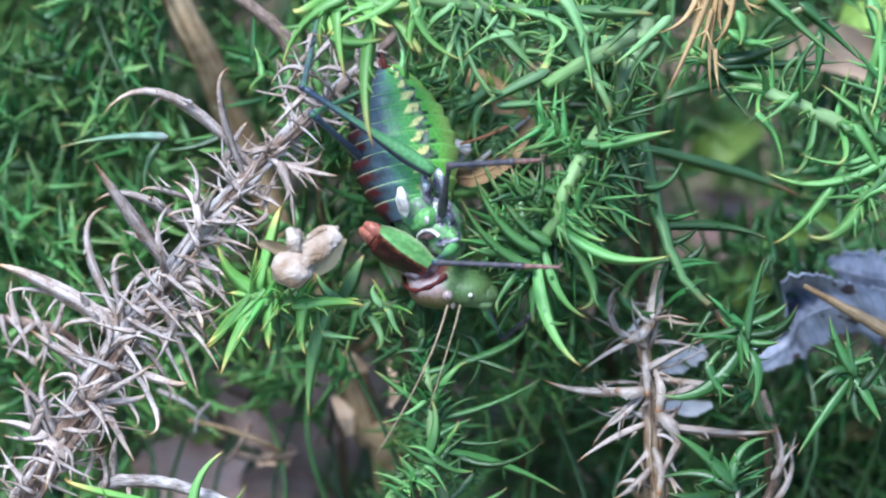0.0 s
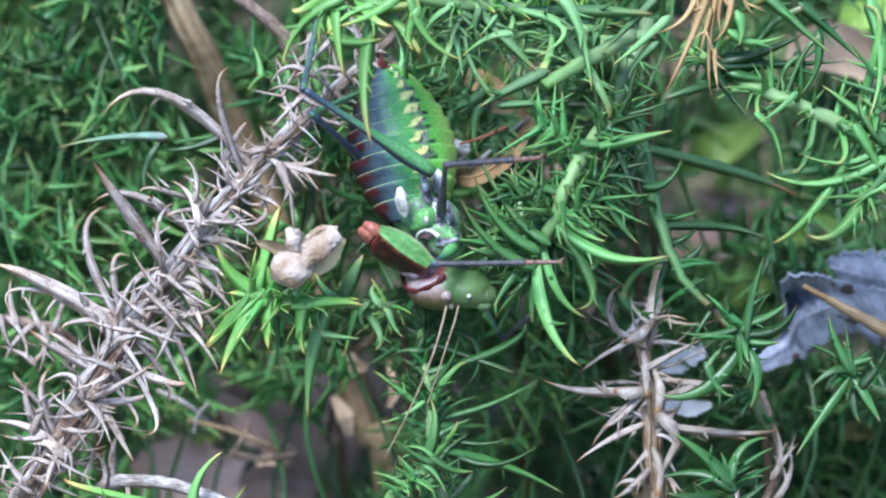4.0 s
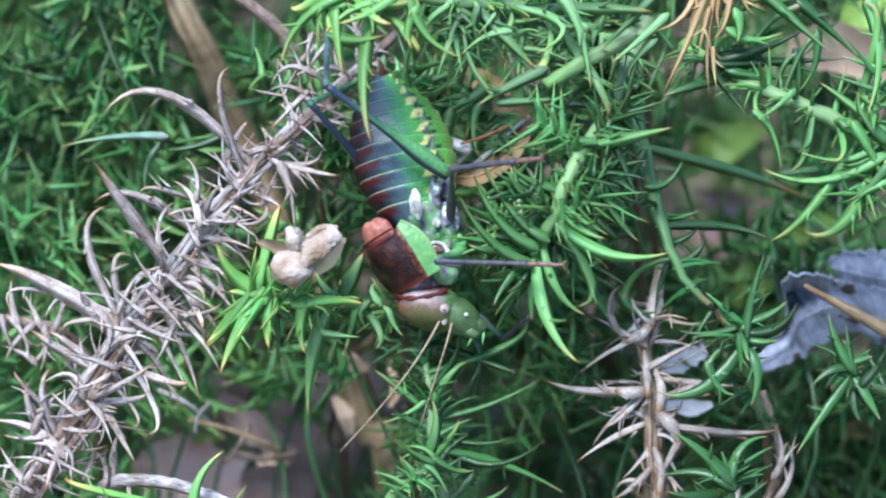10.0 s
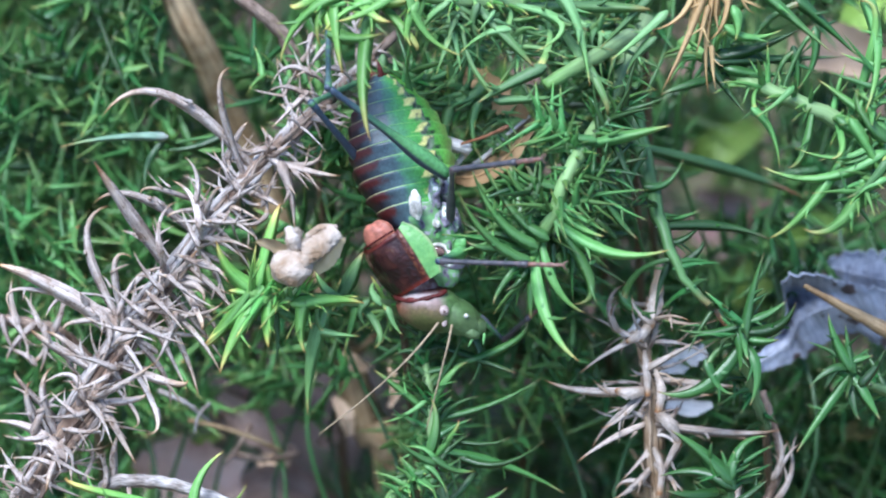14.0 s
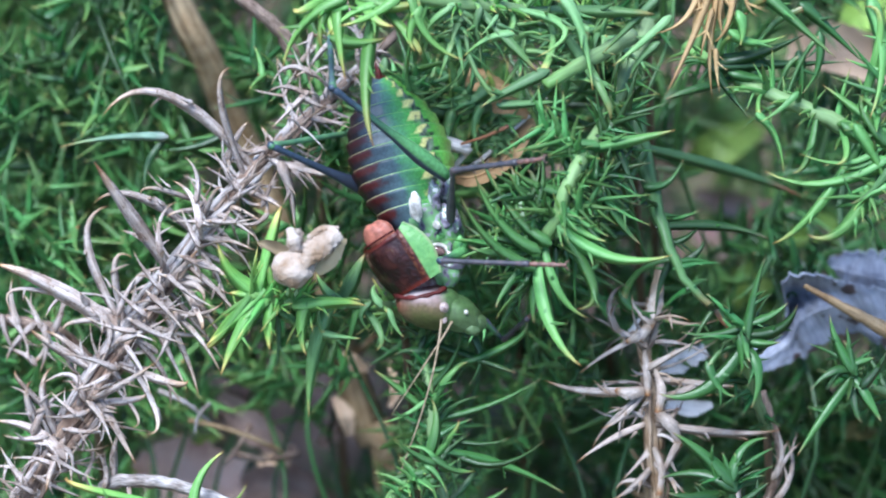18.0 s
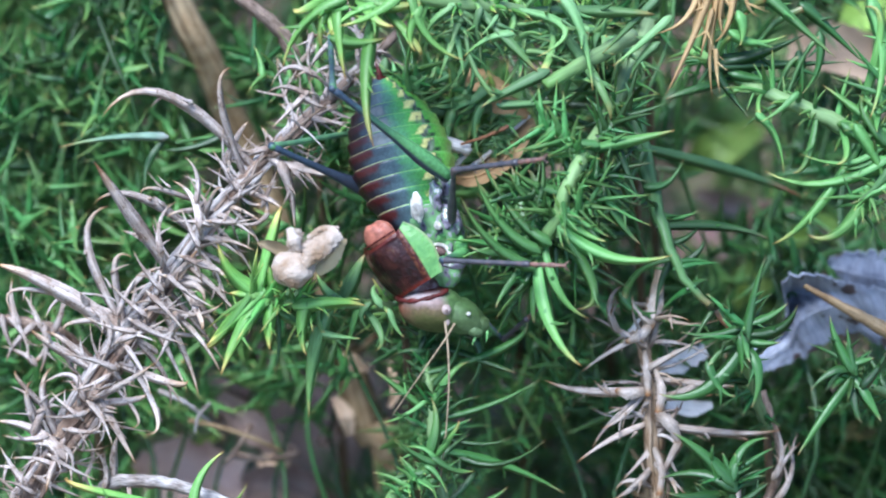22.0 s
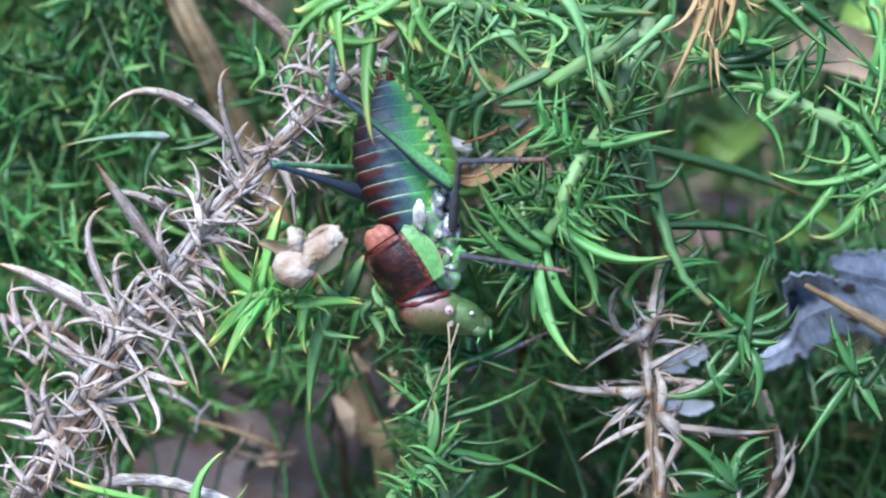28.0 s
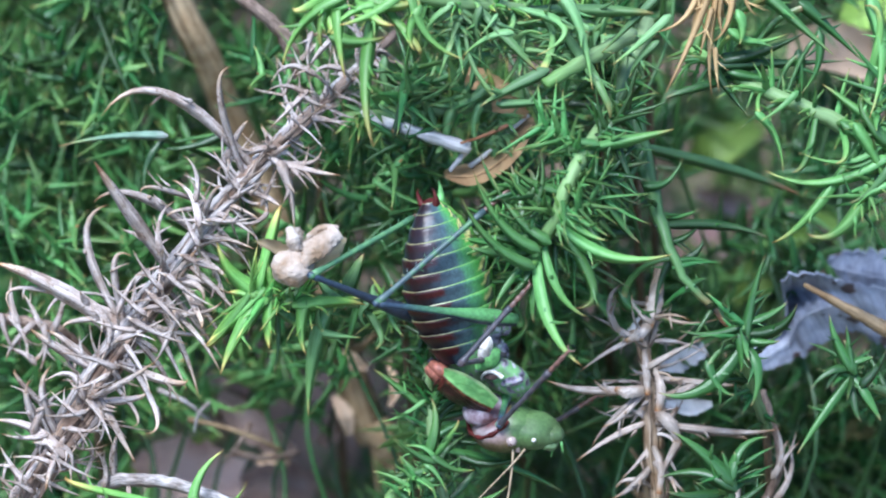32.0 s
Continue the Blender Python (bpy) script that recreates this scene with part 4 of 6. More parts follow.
PALE_TAN = litter_material("pinkish_tan_leaf", [(0.3, (0.50, 0.34, 0.22)), (0.55, (0.66, 0.48, 0.33)), (0.75, (0.74, 0.56, 0.40))])
PALE = litter_material("bleached_wood", [(0.3, (0.52, 0.51, 0.50)), (0.55, (0.72, 0.72, 0.72)), (0.75, (0.82, 0.82, 0.82))])
STRAW = spine_material("dry_straw", [(0.0, (0.50, 0.34, 0.16)), (0.7, (0.55, 0.38, 0.18)), (1.0, (0.32, 0.16, 0.06))], 0.6, 0.3, 0.02, 0.3, 0.5, (0.6, 0.5, 0.4))


def bark_flakes():
    """Pale bark peeling off the dead brown twig in strips."""
    for n, (path, widths) in enumerate((
            ([(1168, 500, 0.009), (1160, 540, 0.0085), (1150, 580, 0.008)], [22, 36, 14]), ([(1150, 575, 0.008), (1132, 592, 0.007), (1108, 604, 0.008)], [20, 26, 8]),
            ([(1142, 620, 0.008), (1146, 660, 0.0078), (1148, 700, 0.008)], [10, 18, 12]), ([(1160, 650, 0.008), (1172, 690, 0.007), (1166, 730, 0.008)], [8, 22, 16]),
            ([(1140, 690, 0.008), (1112, 694, 0.007), (1090, 688, 0.008)], [24, 28, 12]), ([(1165, 730, 0.008), (1190, 752, 0.007), (1205, 790, 0.008)], [24, 30, 12]),
            ([(1158, 790, 0.008), (1172, 830, 0.0075), (1168, 875, 0.008)], [10, 16, 12]), ([(1180, 700, 0.009), (1215, 690, 0.008), (1240, 672, 0.009)], [16, 22, 6]))):
        b = Bulk()
        strip(b, path, [w * 0.8 for w in widths], cup=-0.35, ragged=0.3, seed=40.0 + n)
        ob = part("bark_flake", b, BROWNED, right_dead, "peeling greyish bark")
        ob.matrix_parent_inverse = Matrix.Translation(-right_dead.location)


bark_flakes()


def grey_leaf_material():
    m, t, b, node = shader("grey_leaf", 0.55, 0.4)
    c = ramp(t, node, noised(t, node, 160, 5), [(0.3, (0.18, 0.20, 0.26)), (0.5, (0.34, 0.37, 0.45)), (0.72, (0.48, 0.51, 0.60))])
    x, y, uv = along(t)
    mp = t.nodes.new("ShaderNodeMapping")
    mp.inputs["Scale"].default_value = (3, 40, 1)
    t.links.new(uv, mp.inputs["Vector"])
    vein = t.nodes.new("ShaderNodeTexNoise")
    vein.inputs["Scale"].default_value, vein.inputs["Detail"].default_value = 1.0, 3.0
    t.links.new(mp.outputs["Vector"], vein.inputs["Vector"])
    c = mixed(t, node, 1.0, c, ramp(t, node, vein.outputs["Fac"], [(0.35, (0.72, 0.72, 0.74)), (0.65, (1.1, 1.1, 1.1))]), "MULTIPLY")
    hole = ramp(t, node, noised(t, node, 240, 2), [(0.63, (0, 0, 0)), (0.67, (1, 1, 1))])
    c = mixed(t, node, hole, c, (0.07, 0.05, 0.05))
    t.links.new(c, b.inputs["Base Color"])
    bumped(t, b, noised(t, node, 260, 5), 0.7, 0.0008)
    return m


def edged_leaf(name, label, material, upper, lower, dent=0.0, jag=0.0, n=44, rows=15, seed=0.0, thick=0.0003):
    """A dead leaf spread between its two edges, buckled, with torn margins and a little thickness."""
    a, b = smooth([at(*p) for p in upper], n), smooth([at(*p) for p in lower], n)
    away = VIEW.to_3x3() @ Vector((0, 1, 0))
    bulk = Bulk()
    for off in (0.0, thick):
        grid = []
        for i in range(n):
            w = (b[i] - a[i]).length
            cut0, cut1 = (jag * noise.noise(Vector((i * 0.9, seed + k, 1.7))) for k in (0, 40))
            row = []
            for j in range(rows):
                q = j / (rows - 1)
                p = a[i].lerp(b[i], cut0 + (1 - cut0 + cut1) * q)
                hollow = dent * math.exp(-((i / n - 0.42) / 0.16) ** 2) * math.exp(-((q - 0.26) / 0.15) ** 2)
                fold = 0.10 * w * noise.noise(Vector((i * 0.16, q * 1.6, seed))) + 0.03 * w * noise.noise(Vector((i * 0.5, q * 5, seed)))
                row.append(p + away * (hollow + fold + off))
            grid.append(row)
        bulk.sheet(grid)
    thing = tagged(part(name, bulk, material), label, "dry leaf", "dead leaves in the bush")
    for kind, q, r in (("midrib", 0.55, 2.2), ("rolled_edge", 0.0, 3.0)):
        rim = Bulk()
        rim.tube([a[i].lerp(b[i], q + (jag * noise.noise(Vector((i * 0.9, seed, 1.7))) if not q else 0)) - away * (0.0006 if q else 0.0) for i in range(2, n - 1)],
                 [r * U * (1.1 - 0.6 * i / n) for i in range(2, n - 1)], 6, 0, True)
        part(kind, rim, material, thing)
    return thing


edged_leaf("grey_leaf", "weathered blue-grey dead leaf caught in the gorse", grey_leaf_material(),
           [(1326, 652, 0.030), (1340, 612, 0.029), (1392, 560, 0.028), (1386, 502, 0.022), (1412, 486, 0.020), (1455, 486, 0.021), (1495, 500, 0.024), (1560, 512, 0.027), (1660, 525, 0.030)],
           [(1330, 658, 0.031), (1360, 655, 0.031), (1400, 642, 0.031), (1440, 622, 0.031), (1480, 598, 0.031), (1515, 586, 0.031), (1550, 606, 0.032), (1600, 625, 0.033), (1660, 640, 0.034)],
           dent=0.010, jag=0.10, n=64, rows=25, seed=3.0)
edged_leaf("grey_leaf", "second grey dead leaf behind the first", grey_leaf_material(),
           [(1464, 462, 0.035), (1500, 448, 0.034), (1560, 446, 0.034), (1650, 446, 0.036)], [(1472, 478, 0.036), (1500, 505, 0.036), (1560, 530, 0.037), (1650, 545, 0.038)],
           jag=0.16, seed=8.0)
edged_leaf("dry_leaf", "curled tan dry leaf caught behind the cricket", TAN,
                      [(786, 306, 0.018), (812, 296, 0.017), (842, 290, 0.016), (875, 266, 0.016), (905, 236, 0.016), (944, 206, 0.017)],
           [(790, 316, 0.013), (815, 326, 0.011), (842, 328, 0.010), (885, 310, 0.010), (920, 276, 0.011), (950, 222, 0.014)], jag=0.05, seed=1.0)
leaf_thing("dry_leaf", "tan dry leaf scrap among green spines", TAN, [(808, 128, 0.014), (850, 142, 0.014), (905, 160, 0.015)], [24, 44, 18], cup=0.25,
           ragged=0.3, seed=2.0)
leaf_thing("dry_leaf", "tan dry leaf scrap among green spines", TAN, [(872, 190, 0.014), (905, 188, 0.014), (935, 205, 0.015)], [22, 36, 14], cup=0.3,
           ragged=0.3, seed=4.0)
leaf_thing("pale_leaf", "bleached white leaf scrap behind a dead twig", PALE, [(1150, 650, 0.026), (1200, 640, 0.026), (1250, 618, 0.026)], [14, 46, 26], cup=0.2,
           ragged=0.4, seed=6.0)
leaf_thing("pale_leaf", "bleached white leaf scrap behind a dead twig", PALE, [(1112, 600, 0.020), (1135, 575, 0.020), (1150, 552, 0.020)], [16, 28, 12], cup=0.2,
           ragged=0.4, seed=7.0)
leaf_thing("pale_leaf", "bleached white leaf scrap low in the bush", PALE, [(1180, 715, 0.026), (1225, 722, 0.026), (1262, 715, 0.026)], [16, 34, 10], cup=0.2,
           ragged=0.4, seed=9.0)
LIME = litter_material("lime_leaf", [(0.3, (0.20, 0.33, 0.06)), (0.6, (0.25, 0.39, 0.08)), (0.8, (0.30, 0.43, 0.10))], 0.5)
# added leaves whose light colour makes the blurred sunlit green patches
for k, (path, w) in enumerate((([(1205, 300, 0.095), (1270, 262, 0.09), (1345, 225, 0.095)], [30, 90, 40]), ([(1275, 545, 0.10), (1330, 500, 0.095), (1400, 470, 0.10)], [24, 80, 30]),
                               ([(215, 850, 0.075), (290, 815, 0.072), (385, 770, 0.075)], [16, 42, 16]), ([(1480, 40, 0.08), (1540, 15, 0.078), (1620, -30, 0.08)], [40, 90, 60]),
                               ([(1400, 425, 0.085), (1445, 400, 0.083), (1500, 400, 0.085)], [24, 60, 24]))):
    leaf_thing("green_leaf", "light green leaf added for a sunlit patch beyond the spines", LIME, path, w, "leaf", cup=0.15, seed=60.0 + k)
OLIVE = litter_material("olive_leaf", [(0.3, (0.05, 0.055, 0.014)), (0.6, (0.10, 0.09, 0.025)), (0.8, (0.14, 0.10, 0.035))])
leaf_thing("yellowing_leaf", "broad olive-yellow leaf at the foot of the bush", OLIVE, [(1410, 910, 0.078), (1480, 850, 0.076), (1560, 815, 0.074),
           (1660, 790, 0.072)], [50, 90, 95, 60], cup=0.15, ragged=0.1, seed=12.0)
leaf_thing("yellowing_leaf", "small olive-yellow leaf at the foot of the bush", OLIVE, [(1490, 770, 0.055), (1520, 760, 0.055), (1560, 770, 0.056)], [20, 42, 20],
           cup=0.15, seed=13.0)


def stick(name, label, material, path, r0, r1, category="stick", n=16, sides=9):
    bulk = Bulk()
    line = smooth([at(*p) for p in path], n)
    bulk.tube(line, [U * (r0 + (r1 - r0) * i / (n - 1)) * (1 + 0.08 * math.sin(i * 2.1)) for i in range(n)], sides, 0.06, True)
    return tagged(part(name, bulk, material), label, category)


TANWOOD = spine_material("tan_woody_stem", [(0.0, (0.25, 0.17, 0.09)), (1.0, (0.46, 0.34, 0.20))], 0.75, 0.25, 0.02, 0.2, 0.8, (0.55, 0.45, 0.36), (0.55, 1.3), (16, 7, 1))
RUST = spine_material("rust_twig", [(0.0, (0.36, 0.15, 0.07)), (1.0, (0.30, 0.15, 0.09))], 0.7, 0.25, 0.02, 0.2, 0.6, (0.6, 0.5, 0.4))
BLEACHED_STICK = spine_material("bleached_stick", [(0.0, (0.82, 0.80, 0.78)), (1.0, (0.76, 0.73, 0.70))], 0.8, 0.2, 0.01, 0.1, 0.3, (0.7, 0.64, 0.58), (0.55, 1.2), (16, 4, 1))
stick("cut_stem", "pale green gorse stem with a bleached cut end", STEM, [(1120, 62, 0.004), (1075, 88, 0.000), (1020, 118, -0.003), (966, 150, -0.005)], 15, 11, "gorse stem")
stick("pale_splinter", "bleached splinter along the edge of a tan leaf", PALE, [(832, 296, 0.0150), (868, 268, 0.0145), (895, 240, 0.0145), (938, 204, 0.0155)], 4.5, 3)
stick("red_brown_twig", "thin red-brown twig over a tan leaf", RUST, [(816, 254, 0.009), (860, 240, 0.009), (900, 222, 0.010)], 2, 4)
stick("white_stick", "bleached split stick behind the cricket", BLEACHED_STICK, [(640, 202, 0.0125), (700, 222, 0.0115), (770, 244, 0.0105), (832, 264, 0.0105)], 9, 12)
stick("white_splinter", "bleached splinter behind the cricket", PALE, [(798, 302, 0.013), (815, 282, 0.012), (832, 262, 0.013)], 4, 6)
stick("thin_stick", "thin tan stick lying on a grey leaf", TANWOOD, [(1424, 504, 0.017), (1490, 540, 0.016), (1560, 578, 0.016), (1640, 622, 0.018)], 4, 17)
stick("curved_stalk", "pale curved dry stalk behind the bush", BARK, [(1350, 470, 0.085), (1325, 400, 0.082), (1350, 362, 0.080), (1410, 370, 0.080), (1480, 430, 0.082),
      (1530, 520, 0.09)], 10, 7, "dry stalk")


def old_trunk(path, r0, r1):
    """A woody stem of the bush from the ground up."""
    pts = [at(*p) for p in path]
    foot = Vector((pts[0].x, pts[0].y + 0.01, -0.003))
    bulk = Bulk()
    line = smooth([foot, *pts], 30)
    bulk.tube([p + Vector((noise.noise(p * 60), 0, 0)) * 0.0012 for p in line], [U * (r0 + (r1 - r0) * i / 29) for i in range(30)], 12, 0.05, True)
    thing = tagged(part("woody_stem", bulk, TANWOOD), "tan woody gorse stem rising inside the bush", "woody stem", "woody stems")
    for i in (5, 11, 16, 20):
        b = Bulk()
        side = Vector((1 if i % 2 else -1, -0.3, 0.4)).normalized()
        b.tube([line[i], line[i] + side * U * r0 * 1.5, line[i] + side * U * r0 * 2.6 + Vector((0, 0, 0.002))], [U * r0 * 0.4, U * r0 * 0.25, U * r0 * 0.12], 7, 0.1, True)
        part("branch_stub", b, TANWOOD, thing)
        b = Bulk()
        b.tube([p + side * U * r0 * 0.75 for p in line[i - 4:i + 3]], [U * r0 * 0.28 * (1 - abs(k - 3) / 3.4) for k in range(7)], 6, 0.1, True)
        part("bark_flake", b, BARK, thing)
    return thing


old_trunk([(700, 860, 0.060), (655, 760, 0.057), (612, 660, 0.055), (575, 570, 0.055), (520, 440, 0.056), (430, 260, 0.050), (372, 120, 0.040), (335, 40, 0.034),
           (300, -60, 0.032)], 34, 27)
old_trunk([(1120, 990, 0.05), (1150, 900, 0.045), (1165, 800, 0.042), (1158, 700, 0.04)], 22, 14)


def blob(bulk, centre, radii, turn=(0, 0, 0), lumps=0.0, n=14):
    """A rounded lump, a little uneven."""
    m = Matrix.Translation(centre) @ Euler([radians(a) for a in turn]).to_matrix().to_4x4()
    grid = []
    for i in range(n + 1):
        a = math.pi * i / n
        row = []
        for j in range(2 * n + 1):
            q = math.pi * j / n
            p = Vector((math.sin(a) * math.cos(q), math.sin(a) * math.sin(q), math.cos(a)))
            k = 1 + lumps * (noise.noise(p * 1.7 + Vector(centre) * 900) + 0.35 * noise.noise(p * 5 + Vector(centre) * 700))
            row.append(m @ Vector((p.x * radii[0] * k * U, p.y * radii[1] * k * U, p.z * radii[2] * k * U)))
        grid.append(row)
    bulk.sheet(grid)


leaf_thing("dry_leaf", "broad pinkish-tan dry leaf curled behind the bush", PALE_TAN, [(1395, 85, 0.052), (1450, 85, 0.050), (1510, 95, 0.050), (1580, 130, 0.054)],
           [40, 95, 100, 60], cup=0.3, ragged=0.2, seed=15.0)


def straw_tuft():
    thing = tagged(new("straw_tuft"), "tuft of dry straw-coloured withered flower stalks", "straw tuft")
    thing.location = at(1265, -40, 0.0)
    random.seed(51)
    spines(thing, STRAW, -0.006, [
        (1262, -30, 1225, 70, 1178, 168, 7), (1275, -30, 1258, 80, 1262, 175, 6), (1240, -30, 1215, 30, 1160, 58, 6), (1300, -30, 1290, 40, 1262, 75, 6),
        (1250, -30, 1232, 30, 1225, 85, 6), (1285, -30, 1275, 30, 1285, 60, 5), (1320, -30, 1325, 10, 1345, 28, 4), (1260, 20, 1250, 60, 1240, 100, 5),
        (1270, -20, 1300, 20, 1310, 45, 4), (1235, -30, 1240, 20, 1250, 60, 4), (1268, 90, 1270, 130, 1275, 165, 4)])
    b = Bulk()
    b.tube([at(1275, 30, -0.004), at(1270, -20, -0.003), at(1265, -90, 0.0), at(1262, -160, 0.004)], [9 * U] * 4, 8, 0, True)
    st = part("stalk", b, STRAW, thing)
    st.matrix_parent_inverse = Matrix.Translation(-thing.location)
    return thing


straw = straw_tuft()

PINK = litter_material("pinkish_leaf", [(0.3, (0.30, 0.19, 0.16)), (0.5, (0.52, 0.38, 0.33)), (0.7, (0.66, 0.52, 0.47))])
for k, (path, w) in enumerate((([(240, 850, 0.066), (320, 835, 0.062), (430, 850, 0.066)], [60, 130, 70]), ([(385, 700, 0.062), (440, 750, 0.058), (520, 815, 0.062)], [26, 70, 34]),
                               ([(430, 865, 0.068), (490, 855, 0.066), (560, 870, 0.068)], [40, 90, 50]), ([(570, 790, 0.08), (605, 745, 0.078), (625, 700, 0.08)], [26, 46, 24]),
                               ([(940, 700, 0.08), (985, 720, 0.08), (1030, 740, 0.08)], [20, 70, 20]), ([(1230, 340, 0.13), (1290, 360, 0.13), (1350, 365, 0.13)], [20, 60, 30]))):
    leaf_thing("dry_leaf", "pinkish-brown dry leaf lodged low in the bush", PINK, path, w, cup=0.45, ragged=0.35, seed=30.0 + k)


for k, (path, w) in enumerate((([(598, 622, 0.050), (622, 640, 0.048), (652, 652, 0.050)], [10, 34, 12]), ([(592, 700, 0.052), (612, 735, 0.050), (620, 770, 0.052)], [12, 34, 14]),
                               ([(455, 820, 0.056), (480, 812, 0.054), (512, 820, 0.056)], [8, 22, 8]), ([(690, 640, 0.040), (700, 690, 0.038), (690, 720, 0.040)], [8, 20, 8]))):
    leaf_thing("pale_leaf", "pale tan leaf scrap caught deep in the bush", PALE_TAN, path, w, cup=0.3, ragged=0.5, seed=80.0 + k)


def woolly_material():
    m, t, b, node = shader("woolly_flower", 0.8, 0.25)
    c = ramp(t, node, noised(t, node, 260, 5), [(0.36, (0.28, 0.19, 0.115)), (0.48, (0.43, 0.34, 0.26)), (0.64, (0.54, 0.475, 0.41))])
    t.links.new(c, b.inputs["Base Color"])
    bumped(t, b, noised(t, node, 1100, 6), 0.9, 0.0006)
    return m


def withered_flower():
    """A woolly withered gorse flower on the sprig: round pod, open lobes, a torn petal and fine hairs."""
    wool = woolly_material()
    thing = tagged(new("withered_flower"), "withered woolly white gorse flower on the green sprig", "withered flower")
    thing.location = at(540, 535, -0.001)
    pieces = []
    b = Bulk()
    blob(b, at(518, 476, -0.006), (37, 33, 32), (0, 0, 0), 0.17, 22)
    pieces.append(part("pod", b, wool, thing))
    b = Bulk()
    blob(b, at(570, 428, -0.005), (36, 24, 20), (0, -24, 10), 0.16, 20)
    blob(b, at(546, 448, -0.005), (30, 24, 22), (0, -28, 10), 0.16, 18)
    pieces.append(part("upper_lobe", b, wool, thing))
    b = Bulk()
    strip(b, [(560, 480, -0.002), (585, 455, -0.003), (604, 418, -0.004)], [20, 32, 22], cup=-0.4, ragged=0.3, seed=22.0)
    pieces.append(part("shaded_lobe", b, PETAL, thing))
    for path, w, name in (([(536, 470, -0.008), (560, 440, -0.0085), (598, 408, -0.007)], [14, 40, 30], "torn_petal"), ([(528, 446, -0.007), (520, 424, -0.008), (512, 402, -0.007)], [18, 24, 12], "torn_petal"),
                          ([(545, 420, -0.006), (570, 404, -0.0065), (600, 402, -0.006)], [10, 14, 8], "torn_petal")):
        b = Bulk()
        strip(b, path, w, cup=-0.25, ragged=0.4, seed=w[1] * 1.0, n=30, across_n=13)
        pieces.append(part(name, b, wool, thing, "ragged white petal"))
    b = Bulk()
    blob(b, at(522, 432, -0.005), (13, 13, 30), (0, 14, 0), 0.15, 16)
    pieces.append(part("middle_lobe", b, wool, thing))
    b = Bulk()
    strip(b, [(512, 455, -0.005), (490, 440, -0.006), (472, 432, -0.007), (456, 428, -0.007)], [26, 24, 18, 4], cup=0.5, ragged=0.2, seed=24.0)
    pieces.append(part("torn_petal", b, PETAL, thing, "pale brown torn petal"))
    b = Bulk()
    random.seed(61)
    for i in range(2000):
        centre, size, tilt = random.choice(((at(520, 474, -0.004), (35, 32, 29), 0), (at(570, 428, -0.005), (36, 24, 20), -24), (at(570, 428, -0.005), (36, 24, 20), -24),
                                            (at(546, 448, -0.005), (30, 24, 22), -28), (at(522, 432, -0.005), (13, 13, 30), 14)))
        w = Vector((random.gauss(0, 1), random.gauss(-0.5, 1), random.gauss(0.2, 1))).normalized()
        turn = Matrix.Rotation(radians(tilt), 3, "Y")
        p = centre + turn @ Vector((w.x * size[0], w.y * size[1], w.z * size[2])) * U * 0.97
        w = (turn @ w + Vector((random.gauss(0, 0.6), random.gauss(0, 0.6), random.gauss(0, 0.6)))).normalized()
        k = random.uniform(2.5, 7) * U
        b.tube([p, p + w * k * 0.6, p + w * k + Vector((random.gauss(0, 0.3), 0, random.gauss(0, 0.3))) * k], [0.7 * U, 0.5 * U, 0.15 * U], 3, 0)
    pieces.append(tagged(part("hair", b, wool, thing), kind="stuff"))
    b = Bulk()
    b.tube([at(540, 538, -0.001), at(535, 515, -0.002), at(528, 495, -0.003)], [7 * U, 6 * U, 8 * U], 8, 0, True)
    pieces.append(part("flower_stalk", b, STEM, thing))
    for ob in pieces:
        ob.matrix_parent_inverse = Matrix.Translation(-thing.location)
    return thing


PETAL = litter_material("dry_petal", [(0.3, (0.40, 0.30, 0.16)), (0.55, (0.60, 0.48, 0.30)), (0.75, (0.70, 0.62, 0.45))])
flower = withered_flower()


# ---- the tall plant in front that the wind bends into view ----
tall = tagged(new("tall_plant"), "tall lime-green leafy plant bending in the wind", "plant")
TALL_FOOT = Vector((at(2250, 800, -0.25).x, at(2250, 800, -0.25).y, 0.0))
tall.location = TALL_FOOT


def tall_plant():
    b = Bulk()
    b.tube(smooth([TALL_FOOT, at(2280, 1500, -0.25), at(2250, 800, -0.25), at(2200, 250, -0.25)], 16), [0.0016 - 0.00006 * i for i in range(16)], 8, 0, True)
    obs = [part("stalk", b, LIME, tall)]
    for path, w in (([(2250, 720, -0.25), (2080, 500, -0.252), (1860, 290, -0.254), (1640, 85, -0.256)], [40, 190, 230, 30]),
                    ([(2210, 300, -0.25), (2350, 120, -0.25), (2500, -150, -0.25)], [30, 220, 20])):
        b = Bulk()
        strip(b, path, w, cup=0.12, seed=w[1])
        obs.append(part("leaf", b, LIME, tall))
    for ob in obs:
        ob.matrix_parent_inverse = Matrix.Translation(-TALL_FOOT)


tall_plant()

stick("dry_stick", "brown dry stick low behind the dead branch", BARK, [(290, 670, 0.075), (400, 740, 0.078), (520, 830, 0.082), (620, 905, 0.085)], 8, 10)
